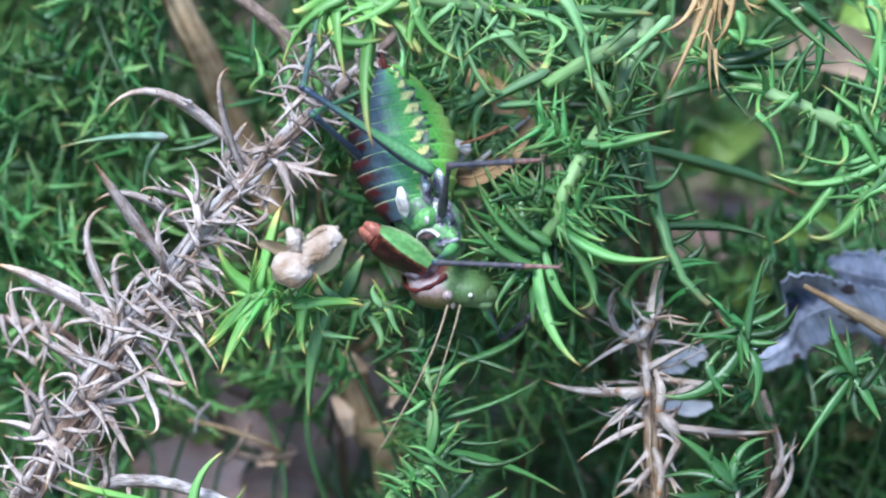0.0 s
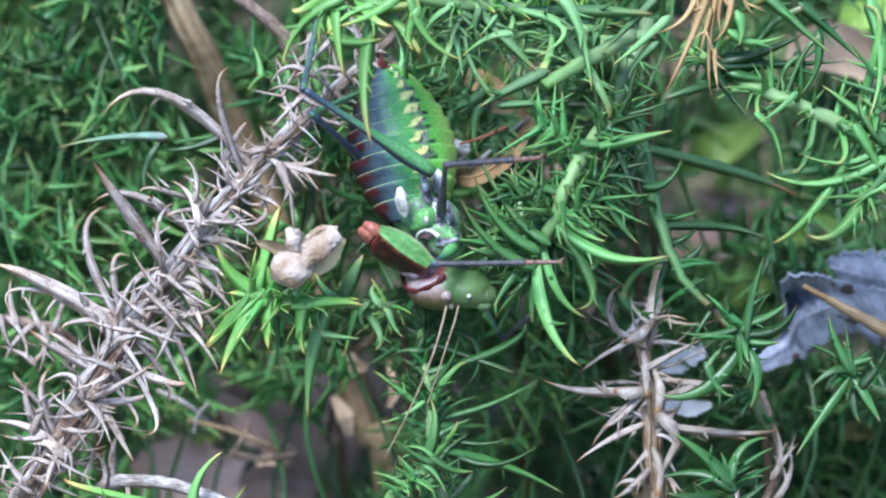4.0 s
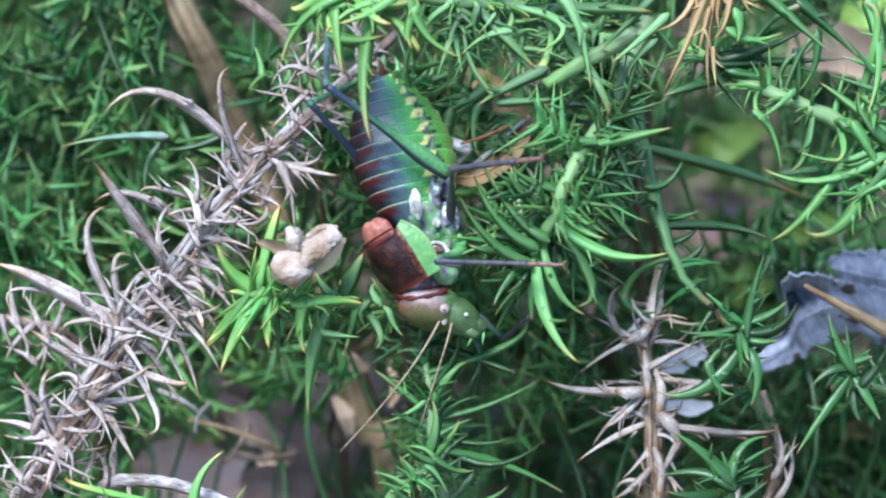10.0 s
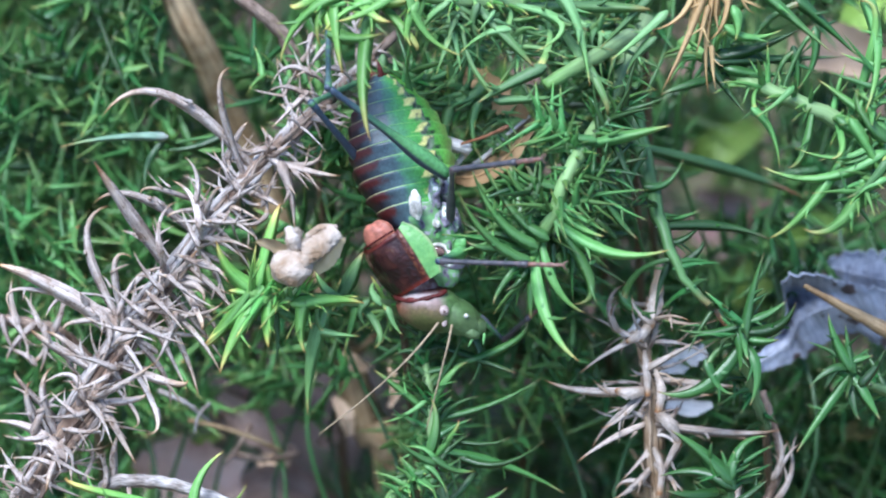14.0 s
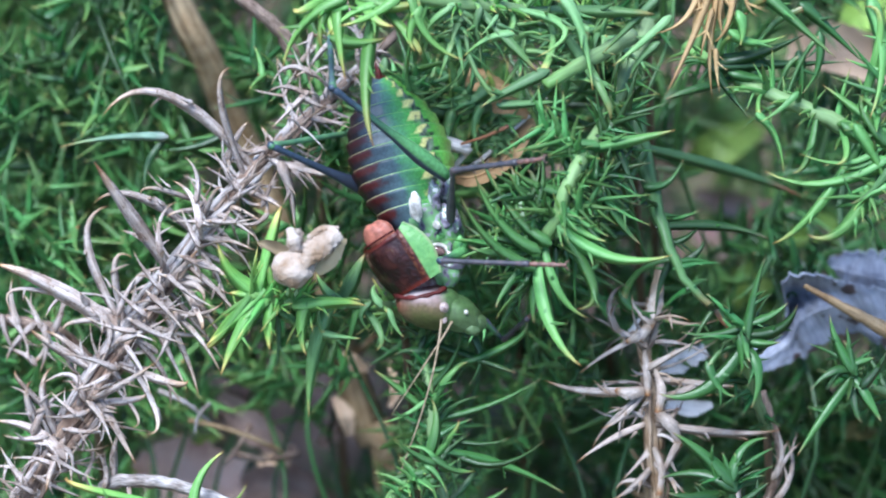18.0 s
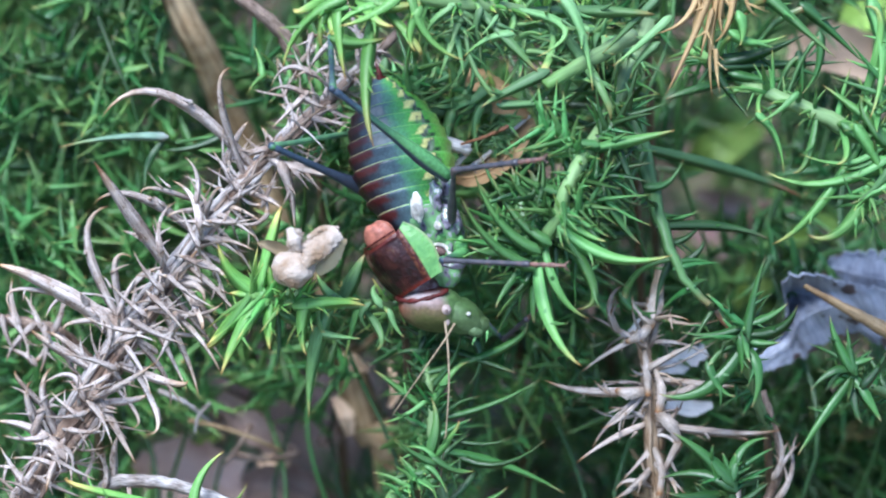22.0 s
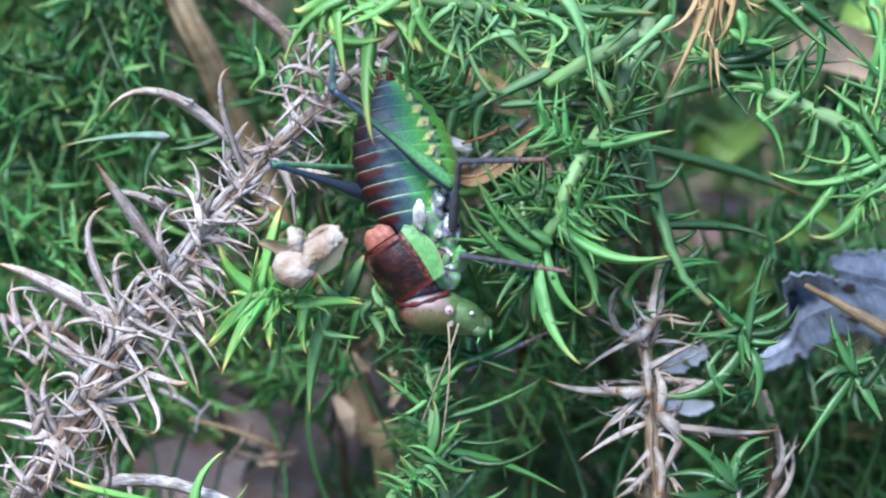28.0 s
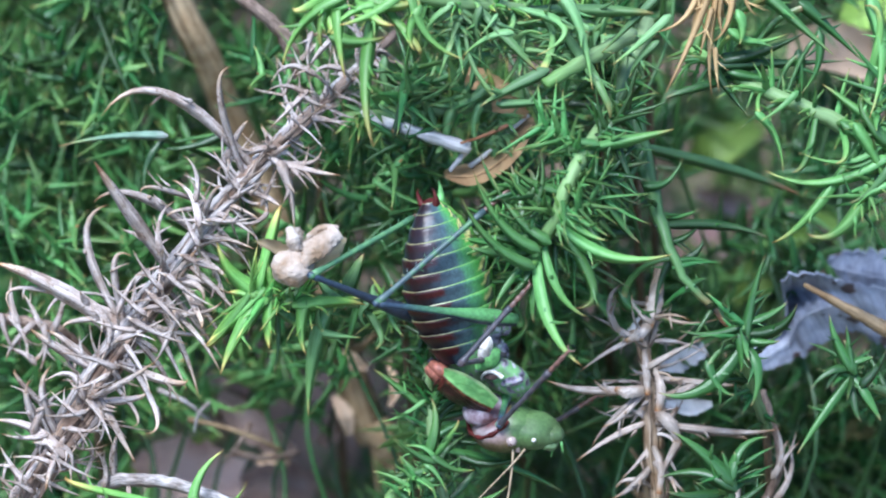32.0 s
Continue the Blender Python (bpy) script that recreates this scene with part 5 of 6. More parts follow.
for path, r0, r1, wood in (([(334, 742, 0.040), (400, 758, 0.041), (450, 775, 0.041), (499, 797, 0.044)], 5, 4, TANWOOD), ([(445, 750, 0.046), (425, 785, 0.045), (398, 820, 0.046)], 5, 3, BARK),
                           ([(281, 690, 0.030), (330, 712, 0.029), (372, 745, 0.031)], 5, 3, BLEACHED), ([(372, 712, 0.030), (352, 735, 0.029), (345, 765, 0.030)], 4, 2, BLEACHED),
                           ([(410, 800, 0.050), (470, 812, 0.049), (530, 800, 0.051)], 7, 5, BARK), ([(455, 700, 0.055), (480, 752, 0.054), (492, 830, 0.056)], 6, 5, BARK)):
    stick("dry_twig", "thin dry twig caught low behind the dead branch", wood, path, r0, r1, "twig")


# ---- the bush cricket ----
# Its frame: x to its left side, y to its belly, z to its tail; at rest the head hangs down.
def hang(u, v, d, heading, lean, roll):
    m = VIEW.copy()
    m.translation = at(u, v, d)
    return m @ pose(0, 0, 0, 0, -heading, 0) @ pose(0, 0, 0, lean, 0, 0) @ pose(0, 0, 0, 0, 0, roll)


DEEP = 0.004
REST = hang(736, 386, DEEP, 15, -13, -65)
PRO_REST = hang(733, 440, DEEP - 0.0005, 47, 0, -40)
HANGING = hang(724, 451, DEEP - 0.0005, 32, 0, -40)
HEAD_REST = hang(778, 542, DEEP - 0.0005, 45, 0, -43)


def on(u, v, e, rest=None):
    """A place in a part's frame from the grid at rest, e steps in front of its middle."""
    return (rest or REST).inverted() @ at(u, v, DEEP - e * U)


def plain(name, colour, rough=0.4, spec=0.5, scale=1500, vary=0.35):
    m, t, b, node = shader(name, rough, spec)
    dark = tuple(c * (1 - vary) for c in colour)
    light = tuple(min(1, c * (1 + vary)) for c in colour)
    c = ramp(t, node, noised(t, node, scale, 4), [(0.32, dark), (0.68, light)])
    t.links.new(c, b.inputs["Base Color"])
    bumped(t, b, noised(t, node, scale * 2.5, 3), 0.3, 0.00005)
    return m


def banded():
    """Abdomen: dark red and blue-black back, grey-blue then green flank with yellow marks, pale green belly; a yellow-green hem on each ring."""
    m, t, b, node = shader("cricket_abdomen", 0.36, 0.4)
    x, y, uv = along(t)
    w = t.nodes.new("ShaderNodeMath")
    w.operation = "SUBTRACT"
    w.inputs[1].default_value = 0.5
    t.links.new(x, w.inputs[0])
    w2 = t.nodes.new("ShaderNodeMath")
    w2.operation = "ABSOLUTE"
    t.links.new(w.outputs[0], w2.inputs[0])
    wob = t.nodes.new("ShaderNodeMath")
    wob.operation = "MULTIPLY_ADD"
    wob.inputs[1].default_value, wob.inputs[2].default_value = 0.075, -0.0375
    t.links.new(noised(t, node, 700, 3), wob.inputs[0])
    add = t.nodes.new("ShaderNodeMath")
    t.links.new(w2.outputs[0], add.inputs[0])
    t.links.new(wob.outputs[0], add.inputs[1])
    a = add.outputs[0]
    front = ramp(t, node, a, [(0.0, (0.018, 0.010, 0.012)), (0.055, (0.014, 0.013, 0.018)), (0.10, (0.036, 0.056, 0.072)), (0.175, (0.075, 0.125, 0.140)),
                              (0.205, (0.10, 0.26, 0.14)), (0.255, (0.12, 0.40, 0.08)), (0.34, (0.16, 0.48, 0.07)), (0.43, (0.38, 0.56, 0.13))])
    hind = ramp(t, node, a, [(0.0, (0.022, 0.006, 0.006)), (0.05, (0.050, 0.008, 0.008)), (0.10, (0.058, 0.011, 0.011)), (0.125, (0.038, 0.054, 0.068)), (0.175, (0.075, 0.125, 0.140)),
                             (0.205, (0.10, 0.28, 0.13)), (0.255, (0.12, 0.40, 0.08)), (0.34, (0.16, 0.48, 0.07)), (0.43, (0.38, 0.56, 0.13))])
    tc = t.nodes.new("ShaderNodeTexCoord")
    sep = t.nodes.new("ShaderNodeSeparateXYZ")
    t.links.new(tc.outputs["Object"], sep.inputs[0])
    far = node("ShaderNodeMapRange", From_Min=120 * U, From_Max=235 * U, To_Min=1.0, To_Max=0.25)
    t.links.new(sep.outputs["Z"], far.inputs["Value"])
    red = mixed(t, node, 1.0, ramp(t, node, y, [(0.40, (0, 0, 0)), (0.62, (1, 1, 1))]), far.outputs["Result"], "MULTIPLY")
    c = mixed(t, node, red, front, hind)
    slant = t.nodes.new("ShaderNodeMath")
    slant.operation = "MULTIPLY_ADD"
    slant.inputs[1].default_value = -0.05
    t.links.new(y, slant.inputs[0])
    t.links.new(a, slant.inputs[2])
    spot = ramp(t, node, slant.outputs[0], [(0.232, (0, 0, 0)), (0.242, (1, 1, 1)), (0.261, (1, 1, 1)), (0.271, (0, 0, 0))])
    half = ramp(t, node, y, [(0.30, (0, 0, 0)), (0.42, (1, 1, 1)), (0.86, (1, 1, 1)), (0.92, (0, 0, 0))])
    c0 = c
    dusk = ramp(t, node, a, [(0.268, (0, 0, 0)), (0.290, (1, 1, 1)), (0.312, (1, 1, 1)), (0.322, (0, 0, 0))])
    c = mixed(t, node, dusk, c0, ramp(t, node, noised(t, node, 900, 3), [(0.42, (0.02, 0.03, 0.025)), (0.52, (0.14, 0.17, 0.13)), (0.7, (0.24, 0.30, 0.20))]))
    c = mixed(t, node, mixed(t, node, 1.0, spot, half, "MULTIPLY"), c, (0.74, 0.71, 0.26))
    dot = ramp(t, node, a, [(0.312, (0, 0, 0)), (0.322, (1, 1, 1)), (0.336, (1, 1, 1)), (0.346, (0, 0, 0))])
    low = ramp(t, node, y, [(0.10, (0, 0, 0)), (0.20, (1, 1, 1)), (0.32, (1, 1, 1)), (0.44, (0, 0, 0))])
    c = mixed(t, node, mixed(t, node, 1.0, dot, low, "MULTIPLY"), c, (0.03, 0.05, 0.03))
    hem = ramp(t, node, y, [(0.93, (0, 0, 0)), (0.96, (1, 1, 1))])
    hemc = ramp(t, node, a, [(0.0, (0.16, 0.14, 0.07)), (0.05, (0.26, 0.25, 0.12)), (0.12, (0.28, 0.36, 0.17)), (0.2, (0.20, 0.45, 0.12)), (0.5, (0.2, 0.5, 0.1))])
    c = mixed(t, node, hem, c, hemc)
    grain = ramp(t, node, noised(t, node, 2600, 4), [(0.3, (0.75, 0.75, 0.75)), (0.7, (1.2, 1.2, 1.2))])
    c = mixed(t, node, 1.0, c, grain, "MULTIPLY")
    t.links.new(c, b.inputs["Base Color"])
    bumped(t, b, noised(t, node, 3500, 4), 0.35, 0.00006)
    return m


def saddle_material():
    m, t, b, node = shader("cricket_saddle", 0.36, 0.4)
    x, y, uv = along(t)
    mott = noised(t, node, 420, 4)
    brown = ramp(t, node, mott, [(0.40, (0.012, 0.005, 0.005)), (0.52, (0.030, 0.008, 0.008)), (0.62, (0.055, 0.018, 0.014)), (0.72, (0.14, 0.09, 0.06))])
    c = mixed(t, node, ramp(t, node, x, [(0.0, (0, 0, 0)), (0.17, (0, 0, 0)), (0.22, (1, 1, 1)), (0.78, (1, 1, 1)), (0.82, (0, 0, 0)), (1.0, (0, 0, 0))]),
              ramp(t, node, noised(t, node, 900, 3), [(0.3, (0.12, 0.30, 0.09)), (0.7, (0.20, 0.43, 0.13))]), brown)
    edge = ramp(t, node, x, [(0.74, (0, 0, 0)), (0.78, (1, 1, 1)), (0.815, (1, 1, 1)), (0.83, (0, 0, 0))])
    c = mixed(t, node, edge, c, ramp(t, node, noised(t, node, 1500, 2), [(0.45, (0.05, 0.010, 0.008)), (0.6, (0.14, 0.05, 0.025))]))
    ends = ramp(t, node, y, [(0.0, (1, 1, 1)), (0.08, (0, 0, 0)), (0.92, (0, 0, 0)), (0.97, (1, 1, 1))])
    c = mixed(t, node, mixed(t, node, 1.0, ends, ramp(t, node, x, [(0.79, (1, 1, 1)), (0.84, (0, 0, 0))]), "MULTIPLY"), c, (0.12, 0.018, 0.012))
    c = mixed(t, node, ramp(t, node, x, [(0.0, (1, 1, 1)), (0.03, (0, 0, 0)), (0.97, (0, 0, 0)), (0.985, (1, 1, 1))]), c, (0.26, 0.36, 0.16))
    t.links.new(c, b.inputs["Base Color"])
    bumped(t, b, noised(t, node, 1600, 4), 0.8, 0.0002)
    return m


def head_material():
    """Pinkish crown with pale grey sky sheen painted in, olive brow with a reddish foot, green face."""
    m, t, b, node = shader("cricket_head", 0.5, 0.4)
    tc = t.nodes.new("ShaderNodeTexCoord")
    turn = HEAD_REST.to_3x3().inverted() @ VIEW.to_3x3()
    ways = []
    for way, low, high, seed in ((turn @ Vector((1, 0, 0)), -75, 105, 420), (turn @ Vector((0, 0, -1)), -45, 55, 500)):
        dot = t.nodes.new("ShaderNodeVectorMath")
        dot.operation = "DOT_PRODUCT"
        dot.inputs[1].default_value = way
        t.links.new(tc.outputs["Object"], dot.inputs[0])
        wob = t.nodes.new("ShaderNodeMath")
        wob.operation = "MULTIPLY_ADD"
        wob.inputs[1].default_value = 22 * U
        t.links.new(noised(t, node, seed, 3), wob.inputs[0])
        t.links.new(dot.outputs["Value"], wob.inputs[2])
        r = t.nodes.new("ShaderNodeMapRange")
        r.inputs["From Min"].default_value, r.inputs["From Max"].default_value = (low + 11) * U, (high + 11) * U
        t.links.new(wob.outputs[0], r.inputs["Value"])
        ways.append(r.outputs["Result"])
    x, y = ways
    # the pale stop adds reflected sky to the crown's own pinkish tone
    crown = ramp(t, node, y, [(0.14, (0.10, 0.028, 0.024)), (0.25, (0.34, 0.29, 0.29)), (0.42, (0.24, 0.17, 0.15)), (0.52, (0.13, 0.095, 0.045)), (0.70, (0.09, 0.10, 0.03)), (0.9, (0.08, 0.09, 0.03))])
    side = ramp(t, node, x, [(0.03, (0.16, 0.05, 0.03)), (0.16, (0.18, 0.11, 0.07))])
    crown = mixed(t, node, ramp(t, node, x, [(0.03, (0, 0, 0)), (0.17, (1, 1, 1))]), side, crown)
    face = ramp(t, node, y, [(0.15, (0.085, 0.16, 0.05)), (0.5, (0.10, 0.18, 0.06)), (0.62, (0.075, 0.125, 0.04)), (0.9, (0.12, 0.19, 0.08))])
    c = mixed(t, node, ramp(t, node, x, [(0.44, (0, 0, 0)), (0.53, (1, 1, 1))]), crown, face)
    grain = ramp(t, node, noised(t, node, 1800, 4), [(0.3, (0.78, 0.78, 0.78)), (0.7, (1.18, 1.18, 1.18))])
    c = mixed(t, node, 1.0, c, grain, "MULTIPLY")
    t.links.new(c, b.inputs["Base Color"])
    bumped(t, b, noised(t, node, 2500, 3), 0.3, 0.00006)
    return m


def mottled(name, stops, scale, rough=0.4):
    m, t, b, node = shader(name, rough, 0.5)
    t.links.new(ramp(t, node, noised(t, node, scale, 5), stops), b.inputs["Base Color"])
    bumped(t, b, noised(t, node, scale * 2, 4), 0.4, 0.0001)
    return m


def leg_material(name, stops):
    """Legs: green below, dusky blue-grey along the upper edge."""
    m, t, b, node = shader(name, 0.4, 0.45)
    x, y, uv = along(t)
    c = ramp(t, node, x, stops)
    knee = ramp(t, node, y, [(0.40, (0, 0, 0)), (0.85, (1, 1, 1))])
    c = mixed(t, node, knee, c, (0.035, 0.055, 0.085))
    c = mixed(t, node, 1.0, c, ramp(t, node, noised(t, node, 1800, 4), [(0.3, (0.7, 0.7, 0.7)), (0.7, (1.25, 1.25, 1.25))]), "MULTIPLY")
    t.links.new(c, b.inputs["Base Color"])
    return m


BAND, SADDLE, HEADM = banded(), saddle_material(), head_material()
NAVY = (0.03, 0.04, 0.06)
LEG = leg_material("cricket_leg", [(0.0, NAVY), (0.06, (0.10, 0.27, 0.09)), (0.4, (0.12, 0.31, 0.11)), (0.58, (0.10, 0.25, 0.10)), (0.66, NAVY), (1.0, NAVY)])
FORE_LEG = leg_material("cricket_fore_leg", [(0.0, (0.12, 0.33, 0.11)), (0.5, (0.14, 0.36, 0.12)), (0.6, (0.16, 0.15, 0.20)), (0.9, (0.16, 0.15, 0.20)), (1.0, (0.12, 0.33, 0.11))])
DARK_LEG = leg_material("cricket_dark_leg", [(0.0, NAVY), (0.55, NAVY), (0.62, (0.12, 0.30, 0.11)), (0.88, (0.12, 0.30, 0.11)), (0.95, NAVY)])
PLEURA = mottled("cricket_pleura", [(0.33, (0.03, 0.03, 0.035)), (0.39, (0.18, 0.16, 0.21)), (0.44, (0.15, 0.28, 0.13)), (0.55, (0.17, 0.38, 0.13)), (0.61, (0.36, 0.36, 0.40)), (0.67, (0.68, 0.67, 0.67))], 520)
VIOLET = mottled("cricket_violet_plate", [(0.34, (0.03, 0.03, 0.04)), (0.43, (0.18, 0.16, 0.22)), (0.52, (0.32, 0.29, 0.37)), (0.58, (0.14, 0.27, 0.12)), (0.64, (0.72, 0.70, 0.72))], 750, 0.4)
TIBIA = mottled("cricket_tibia", [(0.35, (0.04, 0.042, 0.05)), (0.55, (0.075, 0.07, 0.08)), (0.7, (0.14, 0.10, 0.10))], 600)
TIBIA_BLUE = mottled("cricket_hind_tibia", [(0.35, (0.06, 0.09, 0.10)), (0.5, (0.08, 0.13, 0.12)), (0.62, (0.09, 0.20, 0.09))], 500)
GREEN_SHIN = mottled("cricket_green_shin", [(0.35, (0.08, 0.18, 0.10)), (0.6, (0.13, 0.28, 0.12))], 500)
GREENISH = plain("cricket_green", (0.15, 0.38, 0.11))
IVORY = plain("cricket_ivory", (0.58, 0.56, 0.50), 0.4, 0.4, 900, 0.5)
ORANGE = plain("cricket_wing_case", (0.36, 0.13, 0.085), 0.5)
RED = plain("cricket_red", (0.075, 0.013, 0.011), 0.55, 0.25, 900, 0.6)
NECK = mottled("cricket_neck", [(0.38, (0.10, 0.045, 0.045)), (0.50, (0.22, 0.16, 0.18)), (0.64, (0.40, 0.36, 0.39))], 500)
EYE = plain("cricket_eye", (0.38, 0.30, 0.27), 0.3)
PUPIL = plain("cricket_pupil", (0.16, 0.10, 0.09), 0.2)
HORN = plain("cricket_antenna", (0.30, 0.23, 0.14), 0.5)


def profile(z):
    """Half-width of the abdomen, z steps from its root towards the tail."""
    return float(np.interp(z, [-20, 0, 40, 85, 130, 170, 205, 235, 258, 268], [50, 60, 79, 91, 92, 83, 68, 49, 30, 18]))


cricket = tagged(new("bush_cricket"), "green bush cricket with red-brown saddle and dark banded back", "bush cricket")
cricket.matrix_basis = REST
MOVING = {}


def limb(name, bulk, material, rest, label=""):
    """A part with a frame of its own, to be moved by motions()."""
    ob = part(name, bulk, material, cricket, label)
    ob.matrix_basis = REST.inverted() @ rest
    return ob


def cricket_abdomen():
    cuts = [-18, 14, 42, 70, 98, 126, 153, 180, 206, 230, 250, 266]
    for k, (z0, z1) in enumerate(zip(cuts, cuts[1:])):
        bulk = Bulk()
        grid = []
        for i in range(9):
            s = i / 8
            z = z0 + (z1 + 4 - z0) * s
            r = profile(z) * (0.955 + 0.075 * s ** 1.5 - (0.05 if i == 8 else 0))
            row = []
            for j in range(49):
                a = 2 * math.pi * j / 48
                tooth = 1 + (0.035 * math.exp(-((a - math.pi) / 0.25) ** 2) * s)
                rr = r * tooth * (1 + 0.012 * math.sin(9 * a + k))
                row.append(Vector((-math.sin(a) * rr * U * 0.78, math.cos(a) * rr * U * 1.05 + 3 * U, z * U)))
            grid.append(row)
        bulk.sheet(grid)
        part("abdomen_ring", bulk, BAND, cricket)
    bulk = Bulk()
    blob(bulk, (0, 3 * U, 262 * U), (19, 19, 12), lumps=0.2)
    part("tail_plate", bulk, RED, cricket, "red tail plate")
    for side in (-1, 1):
        b2 = Bulk()
        a, b = Vector((side * 12 * U, -4 * U, 262 * U)), Vector((side * 16 * U, -6 * U, 296 * U))
        spine(b2, a, b, Vector((side * 5 * U, 0, 0)), 7 * U, 7, 8, 0)
        part("cercus", b2, RED, cricket, "red tail hook")
    b3 = Bulk()
    spine(b3, Vector((0, 22 * U, 250 * U)), Vector((4 * U, 32 * U, 300 * U)), Vector((0, 6 * U, 0)), 10 * U, 7, 8, 0)
    part("style_plate", b3, GREENISH, cricket)


def cricket_thorax():
    bulk = Bulk()
    grid = []
    for i in range(10):
        z = 14 - i * 10
        r = (50, 56, 58, 57, 55, 52, 48, 42, 34, 20)[i]
        row = []
        for j in range(49):
            a = 2 * math.pi * j / 48
            k = 1 + 0.13 * noise.noise(Vector((math.cos(a) * 2.4, math.sin(a) * 2.4, z / 16))) + 0.05 * noise.noise(Vector((math.cos(a) * 7, math.sin(a) * 7, z / 6)))
            row.append(Vector((-math.sin(a) * r * k * U, math.cos(a) * r * k * U + (8 + i * 4) * U, z * U)))
        grid.append(row)
    bulk.sheet(grid)
    part("thorax", bulk, PLEURA, cricket, "mottled grey, white and green thorax")
    for name, u, v, e, radii, turn, mat in (
            ("hind_flank_plate", 736, 364, 84, (13, 19, 27), (0, 24, -10), IVORY), ("flank_plate", 766, 345, 40, (32, 16, 28), (0, 20, 0), VIOLET),
            ("flank_plate", 782, 384, 38, (24, 16, 24), (0, 0, 20), VIOLET), ("flank_spot", 772, 397, 58, (17, 8, 8), (0, 20, 0), IVORY),
            ("flank_plate", 768, 418, 22, (32, 24, 16), (0, 10, 0), GREENISH), ("flank_plate", 788, 442, 25, (26, 20, 18), (0, 0, 0), PLEURA),
            ("hind_coxa", 788, 332, 32, (28, 18, 26), (0, 0, 0), VIOLET), ("mid_coxa", 803, 388, 28, (20, 18, 26), (0, 0, 0), VIOLET),
            ("fore_coxa", 815, 440, 38, (28, 22, 15), (0, -32, 0), GREENISH)):
        b = Bulk()
        blob(b, on(u, v, e - 6), (radii[0], radii[1] * 0.6, radii[2]), turn, 0.24, 14)
        part(name, b, mat, cricket)


def cricket_saddle():
    bulk = Bulk()
    for off in (0, -4):
        grid = []
        for i in range(15):
            s = i / 14
            z = 55 - s * 110
            row = []
            for j in range(41):
                q = (j / 40 * 2 - 1)
                skirt = 0.74 * math.sin(math.pi * (0.05 + 0.72 * s)) ** 0.55 - 0.08 * s
                a = math.copysign(radians(min(abs(q), 0.62) * 66 + max(0, abs(q) - 0.62) * 116 * skirt), q)
                r = (61 + 9 * math.sin(math.pi * s) + 3 * (0.5 - s)) + off
                hump = 9 * math.exp(-(q / 0.45) ** 2) * (1 - s) ** 1.5 - 3 * math.exp(-((s - 0.62) / 0.07) ** 2) * math.exp(-(q / 0.4) ** 2)
                ridge = 3.5 * math.exp(-((abs(q) - 0.60) / 0.05) ** 2)
                rough = 1.5 * noise.noise(Vector((q * 9, s * 7, 3)))
                lobe = 10 * max(0, abs(q) - 0.5) * max(0, 0.5 - s)
                rr = r + hump + ridge + rough + 12 * max(0, abs(q) - 0.85)
                row.append(Vector((math.sin(a) * rr * 1.1 * U, -math.cos(a) * rr * U + 8 * U, (z + lobe - 10 * math.cos(q * 1.5) * (s < 0.1)) * U)))
            grid.append(row)
        bulk.sheet(grid)
    MOVING["saddle"] = limb("saddle", bulk, SADDLE, PRO_REST, "red-brown saddle with green flanks")
    b = Bulk()
    b.tube([Vector((math.sin(a) * 68 * U, -math.cos(a) * 68 * U + 8 * U, 52 * U)) for a in (radians(36) * (i / 14 - 1) for i in range(29))],
           [1.8 * U] * 29, 8, 0.1, True)
    part("rear_rim", b, RED, MOVING["saddle"])
    for name, u, v, e, radii, tilt, mat in (("fore_flank", 780, 466, 8, (34, 24, 46), -38, PLEURA), ("fore_flank", 768, 420, 14, (30, 20, 18), -25, GREENISH),
                                            ("flank_fold", 800, 466, 26, (24, 10, 9), 6, VIOLET), ("ear_hollow", 774, 443, 32, (17, 8, 9), 8, PUPIL)):
        b = Bulk()
        seen(b, u, v, e, radii, tilt, 0.16, 18, HANGING)
        part(name, b, mat, MOVING["saddle"])
    b = Bulk()
    rim = [(752, 446), (756, 439), (764, 434), (775, 432), (786, 435), (793, 442), (796, 449)]
    b.tube(smooth([on(u, v, 38, HANGING) for u, v in rim], 22), [(1.2 + 3.6 * (i / 21) ** 0.7) * U for i in range(22)], 8, 0.1, True)
    part("ear_rim", b, IVORY, MOVING["saddle"], "cream rim round the dark ear")
    for side in (-1, 1):
        b = Bulk()
        blob(b, ((side * 5 - 1) * U, (-38 + side * 4) * U, 57 * U), (26, 14, 27), (0, side * 6, 0), 0.08, 16)
        part("wing_case", b, ORANGE, MOVING["saddle"], "stubby orange wing case")


def seen(bulk, u, v, e, radii, tilt, lumps=0.04, n=16, rest=HEAD_REST):
    """A lump of the head or the saddle, placed on the grid at rest and tilted clockwise there."""
    turn = rest.to_3x3().inverted() @ VIEW.to_3x3() @ Matrix.Rotation(radians(tilt), 3, "Y")
    blob(bulk, on(u, v, e, rest), radii, [math.degrees(a) for a in turn.to_euler()], lumps, n)


